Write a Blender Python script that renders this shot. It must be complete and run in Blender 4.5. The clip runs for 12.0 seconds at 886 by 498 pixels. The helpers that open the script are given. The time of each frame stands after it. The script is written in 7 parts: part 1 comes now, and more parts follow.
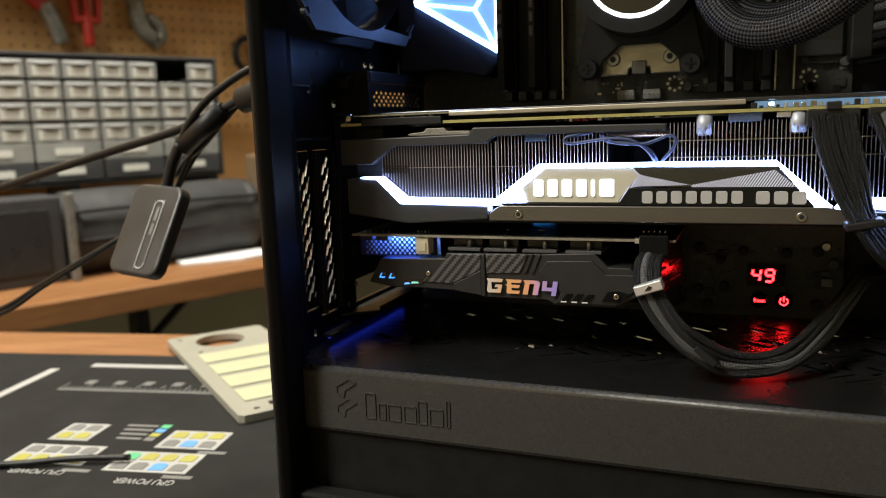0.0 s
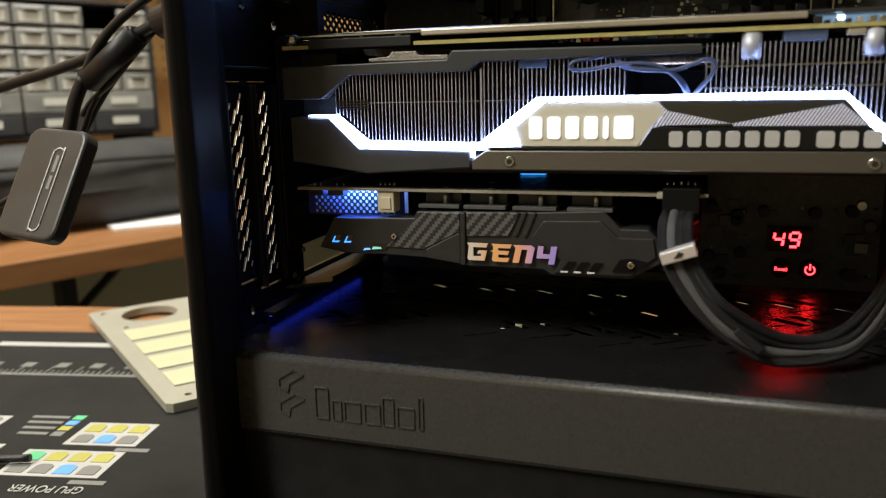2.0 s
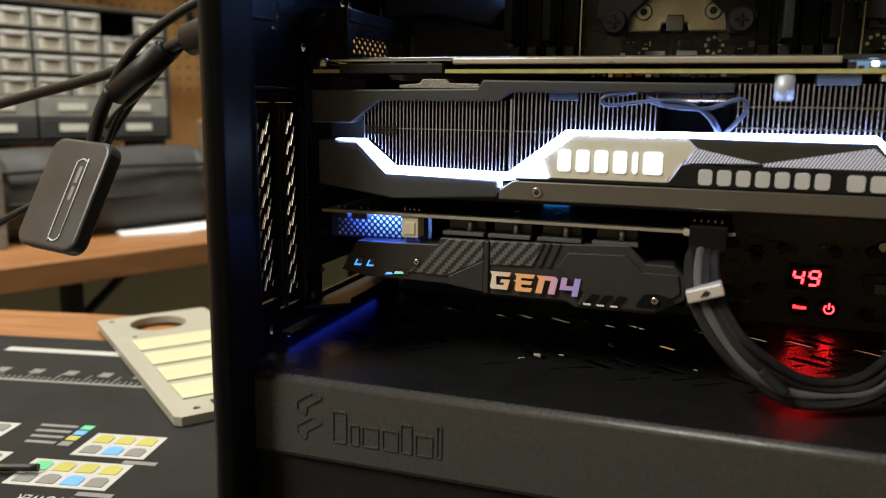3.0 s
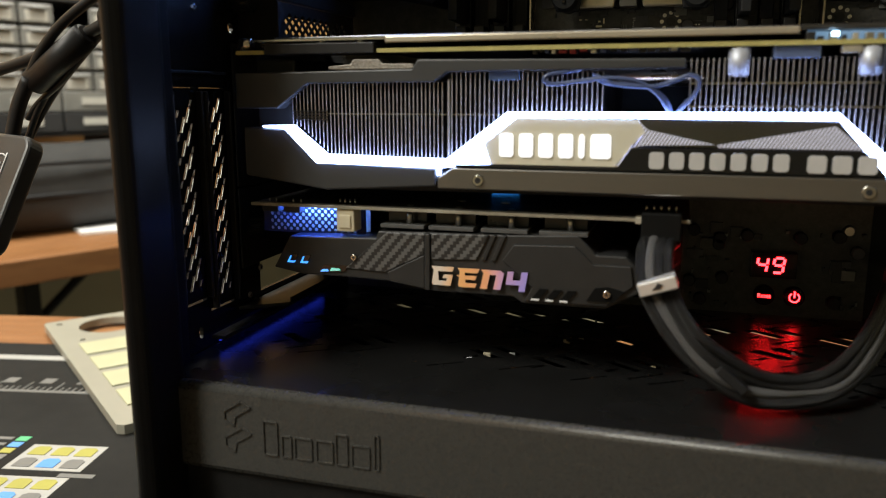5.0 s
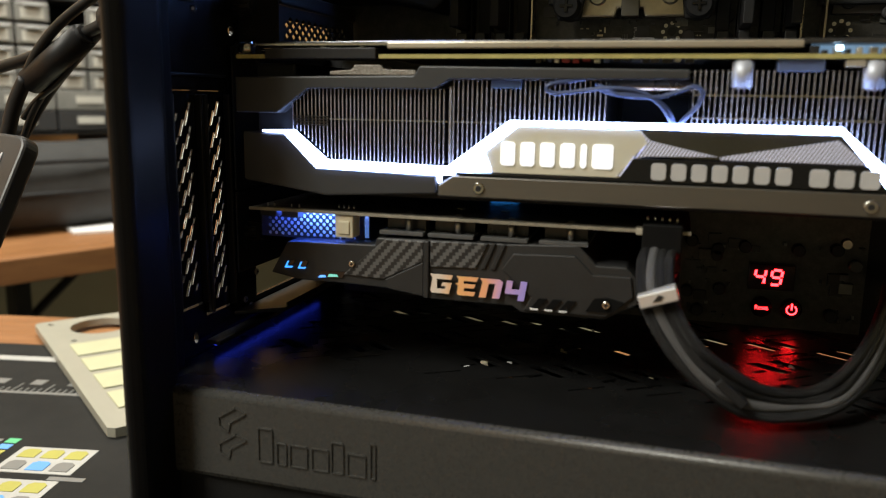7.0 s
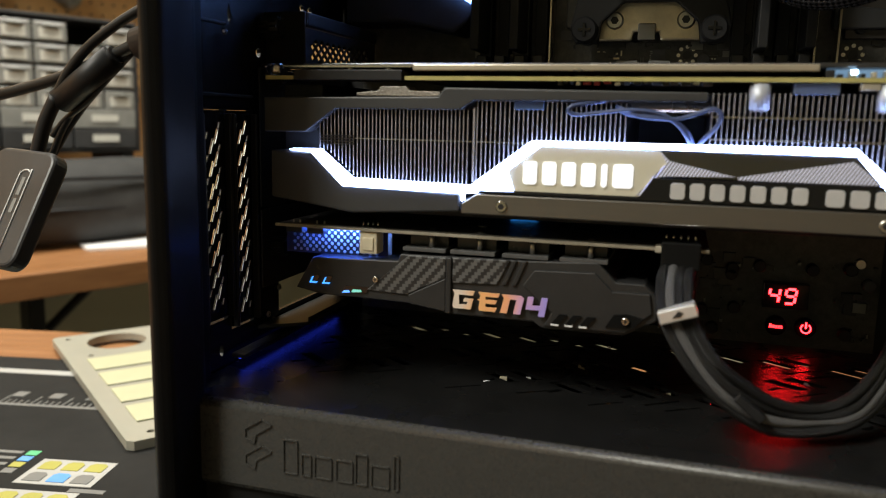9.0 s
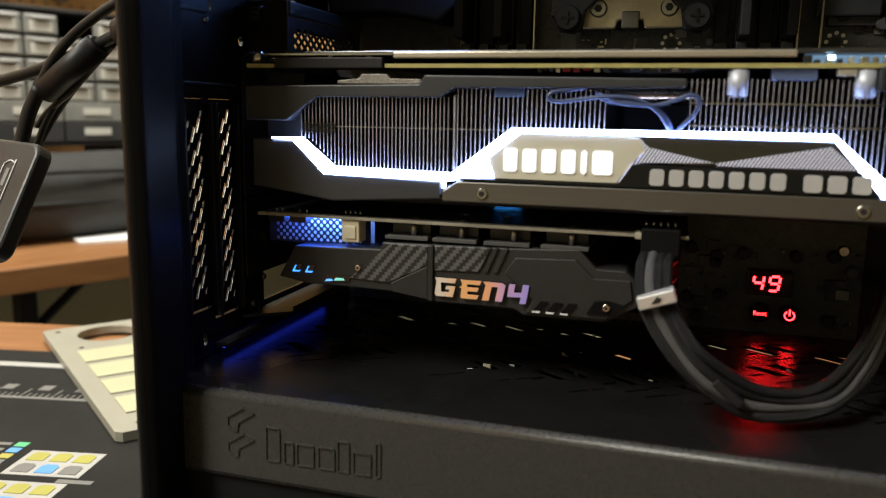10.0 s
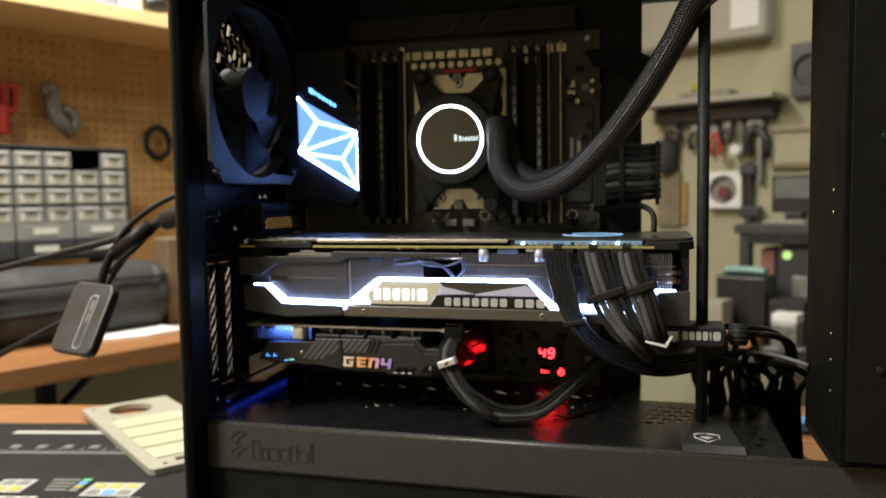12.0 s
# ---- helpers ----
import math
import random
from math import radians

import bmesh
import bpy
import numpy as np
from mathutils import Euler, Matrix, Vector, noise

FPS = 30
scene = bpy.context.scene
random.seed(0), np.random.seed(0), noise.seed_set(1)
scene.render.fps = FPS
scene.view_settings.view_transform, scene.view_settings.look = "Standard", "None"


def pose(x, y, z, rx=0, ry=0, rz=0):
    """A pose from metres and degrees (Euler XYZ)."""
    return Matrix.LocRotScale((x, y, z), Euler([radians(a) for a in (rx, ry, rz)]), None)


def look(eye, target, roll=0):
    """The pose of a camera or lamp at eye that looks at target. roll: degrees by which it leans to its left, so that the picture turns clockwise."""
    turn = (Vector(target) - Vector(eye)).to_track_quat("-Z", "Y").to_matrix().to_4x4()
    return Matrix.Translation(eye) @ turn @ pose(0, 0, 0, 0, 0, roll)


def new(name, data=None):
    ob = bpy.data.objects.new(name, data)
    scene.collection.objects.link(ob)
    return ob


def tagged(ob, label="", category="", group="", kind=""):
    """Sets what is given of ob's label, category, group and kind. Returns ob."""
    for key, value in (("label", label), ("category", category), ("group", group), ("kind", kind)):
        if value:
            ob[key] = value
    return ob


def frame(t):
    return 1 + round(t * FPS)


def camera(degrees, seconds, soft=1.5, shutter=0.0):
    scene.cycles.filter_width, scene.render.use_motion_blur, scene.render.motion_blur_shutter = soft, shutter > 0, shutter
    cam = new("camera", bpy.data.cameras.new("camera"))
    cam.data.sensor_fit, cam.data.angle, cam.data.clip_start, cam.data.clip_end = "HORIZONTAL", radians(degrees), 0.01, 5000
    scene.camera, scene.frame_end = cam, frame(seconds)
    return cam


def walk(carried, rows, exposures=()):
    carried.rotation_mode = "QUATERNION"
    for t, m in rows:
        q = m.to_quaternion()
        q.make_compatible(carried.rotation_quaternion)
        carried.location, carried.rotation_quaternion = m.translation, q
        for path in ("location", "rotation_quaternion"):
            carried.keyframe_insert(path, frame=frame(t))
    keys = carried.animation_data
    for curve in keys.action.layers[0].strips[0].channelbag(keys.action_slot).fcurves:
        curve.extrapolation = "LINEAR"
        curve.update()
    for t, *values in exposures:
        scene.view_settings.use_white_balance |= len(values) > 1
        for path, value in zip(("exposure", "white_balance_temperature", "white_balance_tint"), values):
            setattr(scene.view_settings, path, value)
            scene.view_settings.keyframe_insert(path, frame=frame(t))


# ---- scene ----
cam = camera(59.1, 12.0, soft=1.0)
PATH = [
    (0, (0.221, -0.385, 0.232), (-0.516, 1.448, -0.08), -2.0),
    (0.5, (0.187, -0.324, 0.213), (-0.494, 1.514, -0.187), -2.1),
    (1, (0.186, -0.323, 0.218), (-0.476, 1.526, -0.159), -1.7),
    (1.5, (0.185, -0.319, 0.218), (-0.467, 1.532, -0.165), -1.3),
    (2, (0.182, -0.311, 0.215), (-0.432, 1.55, -0.185), -1.3),
    (2.5, (0.175, -0.315, 0.22), (-0.44, 1.552, -0.152), 0.0),
    (3, (0.173, -0.313, 0.22), (-0.448, 1.553, -0.141), 0.8),
    (3.5, (0.182, -0.304, 0.217), (-0.396, 1.577, -0.14), -0.2),
    (5.5, (0.18, -0.281, 0.217), (-0.377, 1.598, -0.179), 0.2),
    (6, (0.178, -0.278, 0.218), (-0.361, 1.605, -0.186), 0.6),
    (6.5, (0.178, -0.281, 0.22), (-0.366, 1.605, -0.161), 0.8),
    (7, (0.178, -0.284, 0.218), (-0.372, 1.602, -0.156), 0.9),
    (7.2, (0.179, -0.284, 0.219), (-0.381, 1.6, -0.154), 0.8),
    (9, (0.174, -0.293, 0.218), (-0.395, 1.596, -0.107), 1.2),
    (9.5, (0.178, -0.289, 0.212), (-0.389, 1.596, -0.144), 1.0),
    (10, (0.18, -0.292, 0.216), (-0.38, 1.598, -0.126), 1.0),
    (10.2, (0.184, -0.296, 0.222), (-0.373, 1.596, -0.107), 1.0),
    (10.5, (0.206, -0.325, 0.237), (-0.336, 1.583, -0.022), 1.1),
    (10.8, (0.241, -0.388, 0.255), (-0.285, 1.53, 0.046), 0.8),
    (11, (0.272, -0.436, 0.262), (-0.309, 1.47, 0.084), -0.2),
    (11.5, (0.314, -0.522, 0.269), (-0.267, 1.385, 0.114), -1.2),
    (12, (0.314, -0.54, 0.27), (-0.201, 1.388, 0.136), -0.8),
]
walk(cam, [(t, look(eye, target, roll)) for t, eye, target, roll in PATH], [(0, 0.0), (0.5, -0.03), (10, -0.03), (10.8, 0.1), (11.5, 0.22), (12, 0.22)])

# ---- lens softness with distance ----
cam.data.dof.use_dof = True
cam.data.dof.focus_distance = 0.38
cam.data.dof.aperture_fstop = 10.0

# ---- light ----
world = bpy.data.worlds.new("room_air")
world.use_nodes = True
world.node_tree.nodes["Background"].inputs[0].default_value = (1.0, 0.93, 0.80, 1)
world.node_tree.nodes["Background"].inputs[1].default_value = 0.05
scene.world = world


def ceiling_lamp(x, y, z, w, d, power, turn, colour=(0.975, 0.955, 0.85)):
    data = bpy.data.lights.new("ceiling_lamp", "AREA")
    data.shape, data.size, data.size_y, data.energy, data.color = "RECTANGLE", w, d, power, colour
    ob = new("ceiling_lamp", data)
    ob.matrix_world = pose(x, y, z, 0, 0, turn)
    return ob


ceiling_lamp(-0.85, -1.10, 1.52, 1.2, 0.40, 60, 65)
ceiling_lamp(-0.72, 0.52, 1.52, 1.2, 0.30, 45, 65)
ceiling_lamp(0.95, 1.35, 1.52, 1.2, 0.30, 6.5, 65)

# ---- materials ----


def material(name, colour, rough=0.5, metal=0.0, vary=0.15, scale=40.0, bump=0.0, bump_scale=400.0, spread=0.1, coat=0.0, colour2=None, stretch=(1, 1, 1), spec=0.5):
    m = bpy.data.materials.new(name)
    m.use_nodes = True
    nt = m.node_tree
    b = nt.nodes["Principled BSDF"]
    b.inputs["Metallic"].default_value = metal
    b.inputs["Coat Weight"].default_value = coat
    b.inputs["Specular IOR Level"].default_value = spec
    tc = nt.nodes.new("ShaderNodeTexCoord")
    mp = nt.nodes.new("ShaderNodeMapping")
    mp.inputs["Scale"].default_value = stretch
    nt.links.new(tc.outputs["Object"], mp.inputs["Vector"])
    n1 = nt.nodes.new("ShaderNodeTexNoise")
    n1.inputs["Scale"].default_value, n1.inputs["Detail"].default_value, n1.inputs["Roughness"].default_value = scale, 6, 0.65
    nt.links.new(mp.outputs[0], n1.inputs["Vector"])
    ramp = nt.nodes.new("ShaderNodeValToRGB")
    c = Vector(colour)
    c2 = Vector(colour2) if colour2 else c * (1 + vary)
    c1 = c if colour2 else c * (1 - vary)
    ramp.color_ramp.elements[0].position, ramp.color_ramp.elements[1].position = 0.3, 0.7
    ramp.color_ramp.elements[0].color, ramp.color_ramp.elements[1].color = (*c1, 1), (*c2, 1)
    nt.links.new(n1.outputs["Fac"], ramp.inputs[0])
    nt.links.new(ramp.outputs[0], b.inputs["Base Color"])
    mr = nt.nodes.new("ShaderNodeMapRange")
    mr.inputs["From Min"].default_value, mr.inputs["From Max"].default_value = 0.3, 0.7
    mr.inputs["To Min"].default_value, mr.inputs["To Max"].default_value = max(0.02, rough - spread), min(1, rough + spread)
    n2 = nt.nodes.new("ShaderNodeTexNoise")
    n2.inputs["Scale"].default_value, n2.inputs["Detail"].default_value = scale * 0.35, 4
    nt.links.new(mp.outputs[0], n2.inputs["Vector"])
    nt.links.new(n2.outputs["Fac"], mr.inputs["Value"])
    nt.links.new(mr.outputs[0], b.inputs["Roughness"])
    if bump:
        n3 = nt.nodes.new("ShaderNodeTexNoise")
        n3.inputs["Scale"].default_value, n3.inputs["Detail"].default_value = bump_scale, 3
        nt.links.new(mp.outputs[0], n3.inputs["Vector"])
        bp = nt.nodes.new("ShaderNodeBump")
        bp.inputs["Strength"].default_value, bp.inputs["Distance"].default_value = bump, 0.0004
        nt.links.new(n3.outputs["Fac"], bp.inputs["Height"])
        nt.links.new(bp.outputs[0], b.inputs["Normal"])
    return m


def glow(name, colour, strength, base=(0.5, 0.5, 0.5)):
    m = bpy.data.materials.new(name)
    m.use_nodes = True
    b = m.node_tree.nodes["Principled BSDF"]
    b.inputs["Base Color"].default_value = (*base, 1)
    b.inputs["Emission Color"].default_value = (*colour, 1)
    b.inputs["Emission Strength"].default_value = strength
    b.inputs["Roughness"].default_value = 0.35
    return m


def stripes(name, dark, light, per_metre, angle, rough=0.3, metal=0.8, lit=0.0):
    m = bpy.data.materials.new(name)
    m.use_nodes = True
    nt = m.node_tree
    b = nt.nodes["Principled BSDF"]
    b.inputs["Metallic"].default_value, b.inputs["Roughness"].default_value = metal, rough
    tc = nt.nodes.new("ShaderNodeTexCoord")
    mp = nt.nodes.new("ShaderNodeMapping")
    mp.inputs["Rotation"].default_value = (0, radians(angle), 0)
    nt.links.new(tc.outputs["Object"], mp.inputs["Vector"])
    w = nt.nodes.new("ShaderNodeTexWave")
    w.bands_direction = "Z"
    w.inputs["Scale"].default_value = per_metre / 3.1416 / 2 * 1.0
    nt.links.new(mp.outputs[0], w.inputs["Vector"])
    mx = nt.nodes.new("ShaderNodeValToRGB")
    mx.color_ramp.elements[0].color, mx.color_ramp.elements[1].color = (*dark, 1), (*light, 1)
    mx.color_ramp.elements[0].position, mx.color_ramp.elements[1].position = 0.35, 0.6
    nt.links.new(w.outputs["Fac"], mx.inputs[0])
    nt.links.new(mx.outputs[0], b.inputs["Base Color"])
    nt.links.new(mx.outputs[0], b.inputs["Emission Color"])
    b.inputs["Emission Strength"].default_value = lit
    return m


def sleeve(name, dark, light, along=700.0, around=9.0, gloss=0.38):
    """Braided sleeving: two crossed spirals on the tube's own length and girth."""
    m = bpy.data.materials.new(name)
    m.use_nodes = True
    nt = m.node_tree
    b = nt.nodes["Principled BSDF"]
    b.inputs["Roughness"].default_value = gloss
    b.inputs["Specular IOR Level"].default_value = 0.3
    uv = nt.nodes.new("ShaderNodeUVMap")
    sep = nt.nodes.new("ShaderNodeSeparateXYZ")
    nt.links.new(uv.outputs[0], sep.inputs[0])

    def calc(op, a, c):
        nd = nt.nodes.new("ShaderNodeMath")
        nd.operation = op
        for i, v in enumerate((a, c)):
            if v is None:
                continue
            if isinstance(v, float):
                nd.inputs[i].default_value = v
            else:
                nt.links.new(v, nd.inputs[i])
        return nd.outputs[0]

    u = calc("MULTIPLY", sep.outputs[0], along * 6.2832)
    v = calc("MULTIPLY", sep.outputs[1], round(around) * 6.2832)
    p = calc("SINE", calc("ADD", u, v), None)
    q = calc("SINE", calc("SUBTRACT", u, v), None)
    h = calc("ADD", calc("MULTIPLY", calc("MULTIPLY", p, q), 0.5), 0.5)
    ramp = nt.nodes.new("ShaderNodeValToRGB")
    ramp.color_ramp.elements[0].position, ramp.color_ramp.elements[1].position = 0.3, 0.75
    ramp.color_ramp.elements[0].color, ramp.color_ramp.elements[1].color = (*dark, 1), (*light, 1)
    nt.links.new(h, ramp.inputs[0])
    nt.links.new(ramp.outputs[0], b.inputs["Base Color"])
    bp = nt.nodes.new("ShaderNodeBump")
    bp.inputs["Strength"].default_value, bp.inputs["Distance"].default_value = 0.9, 0.0005
    nt.links.new(h, bp.inputs["Height"])
    nt.links.new(bp.outputs[0], b.inputs["Normal"])
    return m


def weave(name, dark, light, cell):
    """Carbon twill: checks in diagonal order."""
    m = bpy.data.materials.new(name)
    m.use_nodes = True
    nt = m.node_tree
    b = nt.nodes["Principled BSDF"]
    b.inputs["Roughness"].default_value = 0.35
    tc = nt.nodes.new("ShaderNodeTexCoord")
    mp = nt.nodes.new("ShaderNodeMapping")
    mp.inputs["Rotation"].default_value = (0, radians(4), 0)
    nt.links.new(tc.outputs["Object"], mp.inputs["Vector"])
    sep = nt.nodes.new("ShaderNodeSeparateXYZ")
    nt.links.new(mp.outputs[0], sep.inputs[0])

    def calc(op, x, y=0.0):
        nd = nt.nodes.new("ShaderNodeMath")
        nd.operation = op
        nt.links.new(x, nd.inputs[0])
        if isinstance(y, float):
            nd.inputs[1].default_value = y
        else:
            nt.links.new(y, nd.inputs[1])
        return nd.outputs[0]

    u = calc("FLOOR", calc("DIVIDE", sep.outputs[0], cell))
    v = calc("FLOOR", calc("DIVIDE", sep.outputs[2], cell))
    k = calc("LESS_THAN", calc("FLOORED_MODULO", calc("SUBTRACT", u, v), 4.0), 2.0)
    ramp = nt.nodes.new("ShaderNodeValToRGB")
    ramp.color_ramp.elements[0].color, ramp.color_ramp.elements[1].color = (*dark, 1), (*light, 1)
    nt.links.new(k, ramp.inputs[0])
    nt.links.new(ramp.outputs[0], b.inputs["Base Color"])
    return m


BLACK = material("powder_coated_steel", (0.0145, 0.0145, 0.0145), 0.34, 0.0, 0.25, 60, 0.40, 1900, 0.06, spec=0.22)
SHROUD = material("grained_black_steel", (0.058, 0.057, 0.053), 0.29, 0.1, 0.32, 1500, 0.30, 2300, 0.05)
REARBLACK = material("rear_panel_paint", (0.0070, 0.0070, 0.0070), 0.24, 0.0, 0.25, 60, 0.25, 1900, 0.05, spec=0.14)
DARKPLASTIC = material("matt_dark_plastic", (0.022, 0.022, 0.023), 0.5, 0.0, 0.2, 80, 0.2, 1800, 0.08, spec=0.28)
CARDGREY = material("gunmetal_plastic", (0.050, 0.052, 0.055), 0.42, 0.25, 0.12, 30, 0.25, 2200, 0.05)
PLATE = material("brushed_grey_metal", (0.20, 0.195, 0.18), 0.38, 0.85, 0.12, 60, 0.2, 300, 0.06, stretch=(0.05, 1, 1))
STEEL = material("nickel_steel", (0.55, 0.54, 0.50), 0.28, 1.0, 0.1, 90, 0.1, 900, 0.08)
FRONTBLACK = material("deep_black_plastic", (0.006, 0.006, 0.006), 0.6, 0.0, 0.2, 60, 0.15, 1800, 0.06, spec=0.10)
BRASSY = material("nickelled_socket_steel", (0.62, 0.56, 0.44), 0.32, 1.0, 0.15, 120, 0.15, 900, 0.08)
# one aluminium in two tones: shade between fins and lit edges put into colour
FINS = material("shaded_aluminium_fins", (0.07, 0.07, 0.08), 0.45, 1.0, 0.15, 100)
FIN_EDGE = material("lit_fin_edge", (0.40, 0.39, 0.41), 0.45, 0.6, 0.08, 200)
COVER = material("satin_black_cover", (0.010, 0.010, 0.010), 0.27, 0.0, 0.2, 60, 0.14, 2400, 0.04, spec=0.45)
COPPER = material("heat_pipe_copper", (0.55, 0.42, 0.30), 0.3, 1.0, 0.2, 80)
PCB_EDGE = material("board_edge", (0.42, 0.38, 0.14), 0.5, 0.0, 0.2, 120)
PCB_PALE = material("pale_board_edge", (0.36, 0.33, 0.26), 0.5, 0.0, 0.2, 120)
PCB = material("black_circuit_board", (0.056, 0.054, 0.048), 0.4, 0.0, 0.4, 300, 0.3, 900)
CHIP = material("chip_resin", (0.020, 0.020, 0.021), 0.35, 0.0, 0.3, 200)
PAD = material("grey_heat_pad", (0.085, 0.085, 0.085), 0.6, 0.0, 0.15, 150)
FOAM = material("grey_foil_mesh", (0.30, 0.28, 0.25), 0.5, 0.6, 0.4, 900, 0.8, 1500)
IVORY = material("ivory_nylon", (0.75, 0.68, 0.50), 0.45, 0.0, 0.06, 60)
SOLDER = material("solder", (0.70, 0.68, 0.62), 0.3, 1.0, 0.1, 300)
PEARL = material("pearl_plate", (0.80, 0.77, 0.64), 0.16, 0.3, 0.05, 20)
PIANO = material("gloss_black", (0.008, 0.008, 0.009), 0.12, 0.0, 0.2, 40, spread=0.03)
SMOKED = material("smoked_mirror", (0.15, 0.145, 0.13), 0.08, 0.9, 0.06, 20, spread=0.02)
WHITE_INK = material("white_ink", (0.80, 0.80, 0.80), 0.5, 0.0, 0.05, 80)
GREY_INK = material("grey_ink", (0.50, 0.50, 0.50), 0.5, 0.0, 0.08, 80)
HATCH = stripes("hatched_metal", (0.12, 0.12, 0.14), (0.78, 0.80, 0.98), 1900, 58, 0.35, 0.4, 0.30)
CARBON = weave("carbon_twill", (0.020, 0.020, 0.021), (0.115, 0.115, 0.115), 0.0013)
RUBBER = material("black_rubber", (0.013, 0.013, 0.014), 0.55, 0.0, 0.2, 90, spec=0.3)
CABLE = material("black_cable_jacket", (0.011, 0.011, 0.011), 0.45, 0.0, 0.2, 70, spec=0.35)
BRAID_BLACK = sleeve("black_braid", (0.003, 0.003, 0.003), (0.024, 0.024, 0.025))
BRAID_GREY = sleeve("grey_braid", (0.05, 0.05, 0.052), (0.19, 0.19, 0.195))
HOSE = sleeve("hose_braid", (0.002, 0.002, 0.003), (0.055, 0.055, 0.064), 300.0, 13.0, 0.26)
WOOD = material("oiled_bench_wood", (0.20, 0.086, 0.032), 0.42, 0.0, 0.35, 9, 0.3, 120, 0.1, stretch=(1, 9, 9), colour2=(0.32, 0.15, 0.058))
PINE = material("pale_pine_board", (0.72, 0.54, 0.27), 0.55, 0.0, 0.12, 9, stretch=(1, 8, 8))
PEG = material("brown_pegboard", (0.55, 0.33, 0.13), 0.6, 0.0, 0.15, 12, 0.15, 300)
WALLGREY = material("pale_painted_wall", (0.40, 0.38, 0.26), 0.7, 0.0, 0.06, 5, 0.2, 150)
OLIVE = material("olive_painted_wall", (0.36, 0.34, 0.24), 0.7, 0.0, 0.06, 5, 0.2, 150)
MAT = material("dark_desk_mat", (0.0150, 0.0150, 0.0145), 0.75, 0.0, 0.2, 30, 0.3, 900, 0.06, spec=0.15)
CREAM = material("cream_acrylic", (0.31, 0.30, 0.25), 0.4, 0.0, 0.05, 20)
CREAM2 = material("yellowish_film", (0.48, 0.48, 0.32), 0.4, 0.0, 0.05, 20)
DRAWER = material("clear_drawer_plastic", (0.24, 0.24, 0.225), 0.4, 0.0, 0.22, 18)
LABEL = material("drawer_label_paper", (0.58, 0.57, 0.52), 0.6, 0.0, 0.05, 30)
DARKFRAME = material("dark_cabinet_plastic", (0.040, 0.040, 0.042), 0.5, 0.0, 0.2, 20)
BAG = material("black_nylon_cloth", (0.026, 0.026, 0.026), 0.7, 0.0, 0.3, 25, 0.5, 300)
RED = material("red_grip", (0.50, 0.035, 0.025), 0.4, 0.0, 0.15, 40)
TOOLGREY = material("worn_tool_steel", (0.24, 0.24, 0.22), 0.45, 0.6, 0.3, 60)
ORANGE = material("orange_cardboard", (0.55, 0.23, 0.06), 0.6, 0.0, 0.12, 30)
YELLOW = material("yellow_print", (0.35, 0.33, 0.065), 0.55, 0.0, 0.06, 60)
BLUEINK = material("blue_print", (0.10, 0.30, 0.70), 0.55, 0.0, 0.06, 60)
GREENINK = material("green_print", (0.09, 0.42, 0.20), 0.55, 0.0, 0.06, 60)
GREYINK = material("grey_print", (0.16, 0.16, 0.155), 0.55, 0.0, 0.06, 60)
PALEINK = material("pale_print", (0.37, 0.37, 0.36), 0.55, 0.0, 0.06, 60)
PAPER = material("white_paper", (0.75, 0.75, 0.76), 0.6, 0.0, 0.05, 20)
CEIL = material("white_ceiling_paint", (0.72, 0.70, 0.64), 0.8, 0.0, 0.04, 4)
FLOOR = material("grey_sealed_floor", (0.20, 0.19, 0.17), 0.5, 0.0, 0.2, 6)
LED_WHITE = glow("white_light_strip", (0.40, 0.54, 1.0), 18.0)
LED_ICE = glow("ice_blue_lines", (0.20, 0.38, 1.0), 22.0)
LED_BLUE = glow("blue_panel", (0.20, 0.44, 1.0), 1.0, (0.2, 0.35, 0.6))
LED_DEEP = glow("deep_blue_led", (0.04, 0.12, 1.0), 100.0)
LED_DIMBLUE = glow("dim_blue_led", (0.03, 0.06, 1.0), 2.0)
LED_CYAN = glow("cyan_led", (0.03, 0.32, 1.0), 1.5)
LED_GREEN = glow("green_led", (0.06, 0.60, 0.45), 1.0)
LED_RING = glow("white_ring", (0.90, 0.96, 1.0), 5.0)
LED_RED = glow("red_segments", (1.0, 0.010, 0.013), 26.0)
LED_SPARK = glow("board_led", (0.45, 0.75, 1.0), 10.0)
LED_POWER = glow("equipment_green_led", (0.30, 0.7, 0.03), 0.8)
GOLDFILM = bpy.data.materials.new("iridescent_film")
GOLDFILM.use_nodes = True
_nt = GOLDFILM.node_tree
_b = _nt.nodes["Principled BSDF"]
_b.inputs["Metallic"].default_value, _b.inputs["Roughness"].default_value = 0.0, 0.3
_tc = _nt.nodes.new("ShaderNodeTexCoord")
_no = _nt.nodes.new("ShaderNodeTexNoise")
_no.inputs["Scale"].default_value = 90
_nt.links.new(_tc.outputs["Object"], _no.inputs["Vector"])
_sx = _nt.nodes.new("ShaderNodeSeparateXYZ")
_nt.links.new(_tc.outputs["Object"], _sx.inputs[0])
_mr = _nt.nodes.new("ShaderNodeMapRange")
_mr.inputs["From Min"].default_value, _mr.inputs["From Max"].default_value = 0.0882, 0.1272
_nt.links.new(_sx.outputs[0], _mr.inputs["Value"])
_ad = _nt.nodes.new("ShaderNodeMath")
_ad.operation = "MULTIPLY_ADD"
_ad.inputs[1].default_value, _ad.inputs[2].default_value = 0.45, -0.22
_nt.links.new(_no.outputs["Fac"], _ad.inputs[0])
_a2 = _nt.nodes.new("ShaderNodeMath")
_nt.links.new(_ad.outputs[0], _a2.inputs[0])
_nt.links.new(_mr.outputs[0], _a2.inputs[1])
_rp = _nt.nodes.new("ShaderNodeValToRGB")
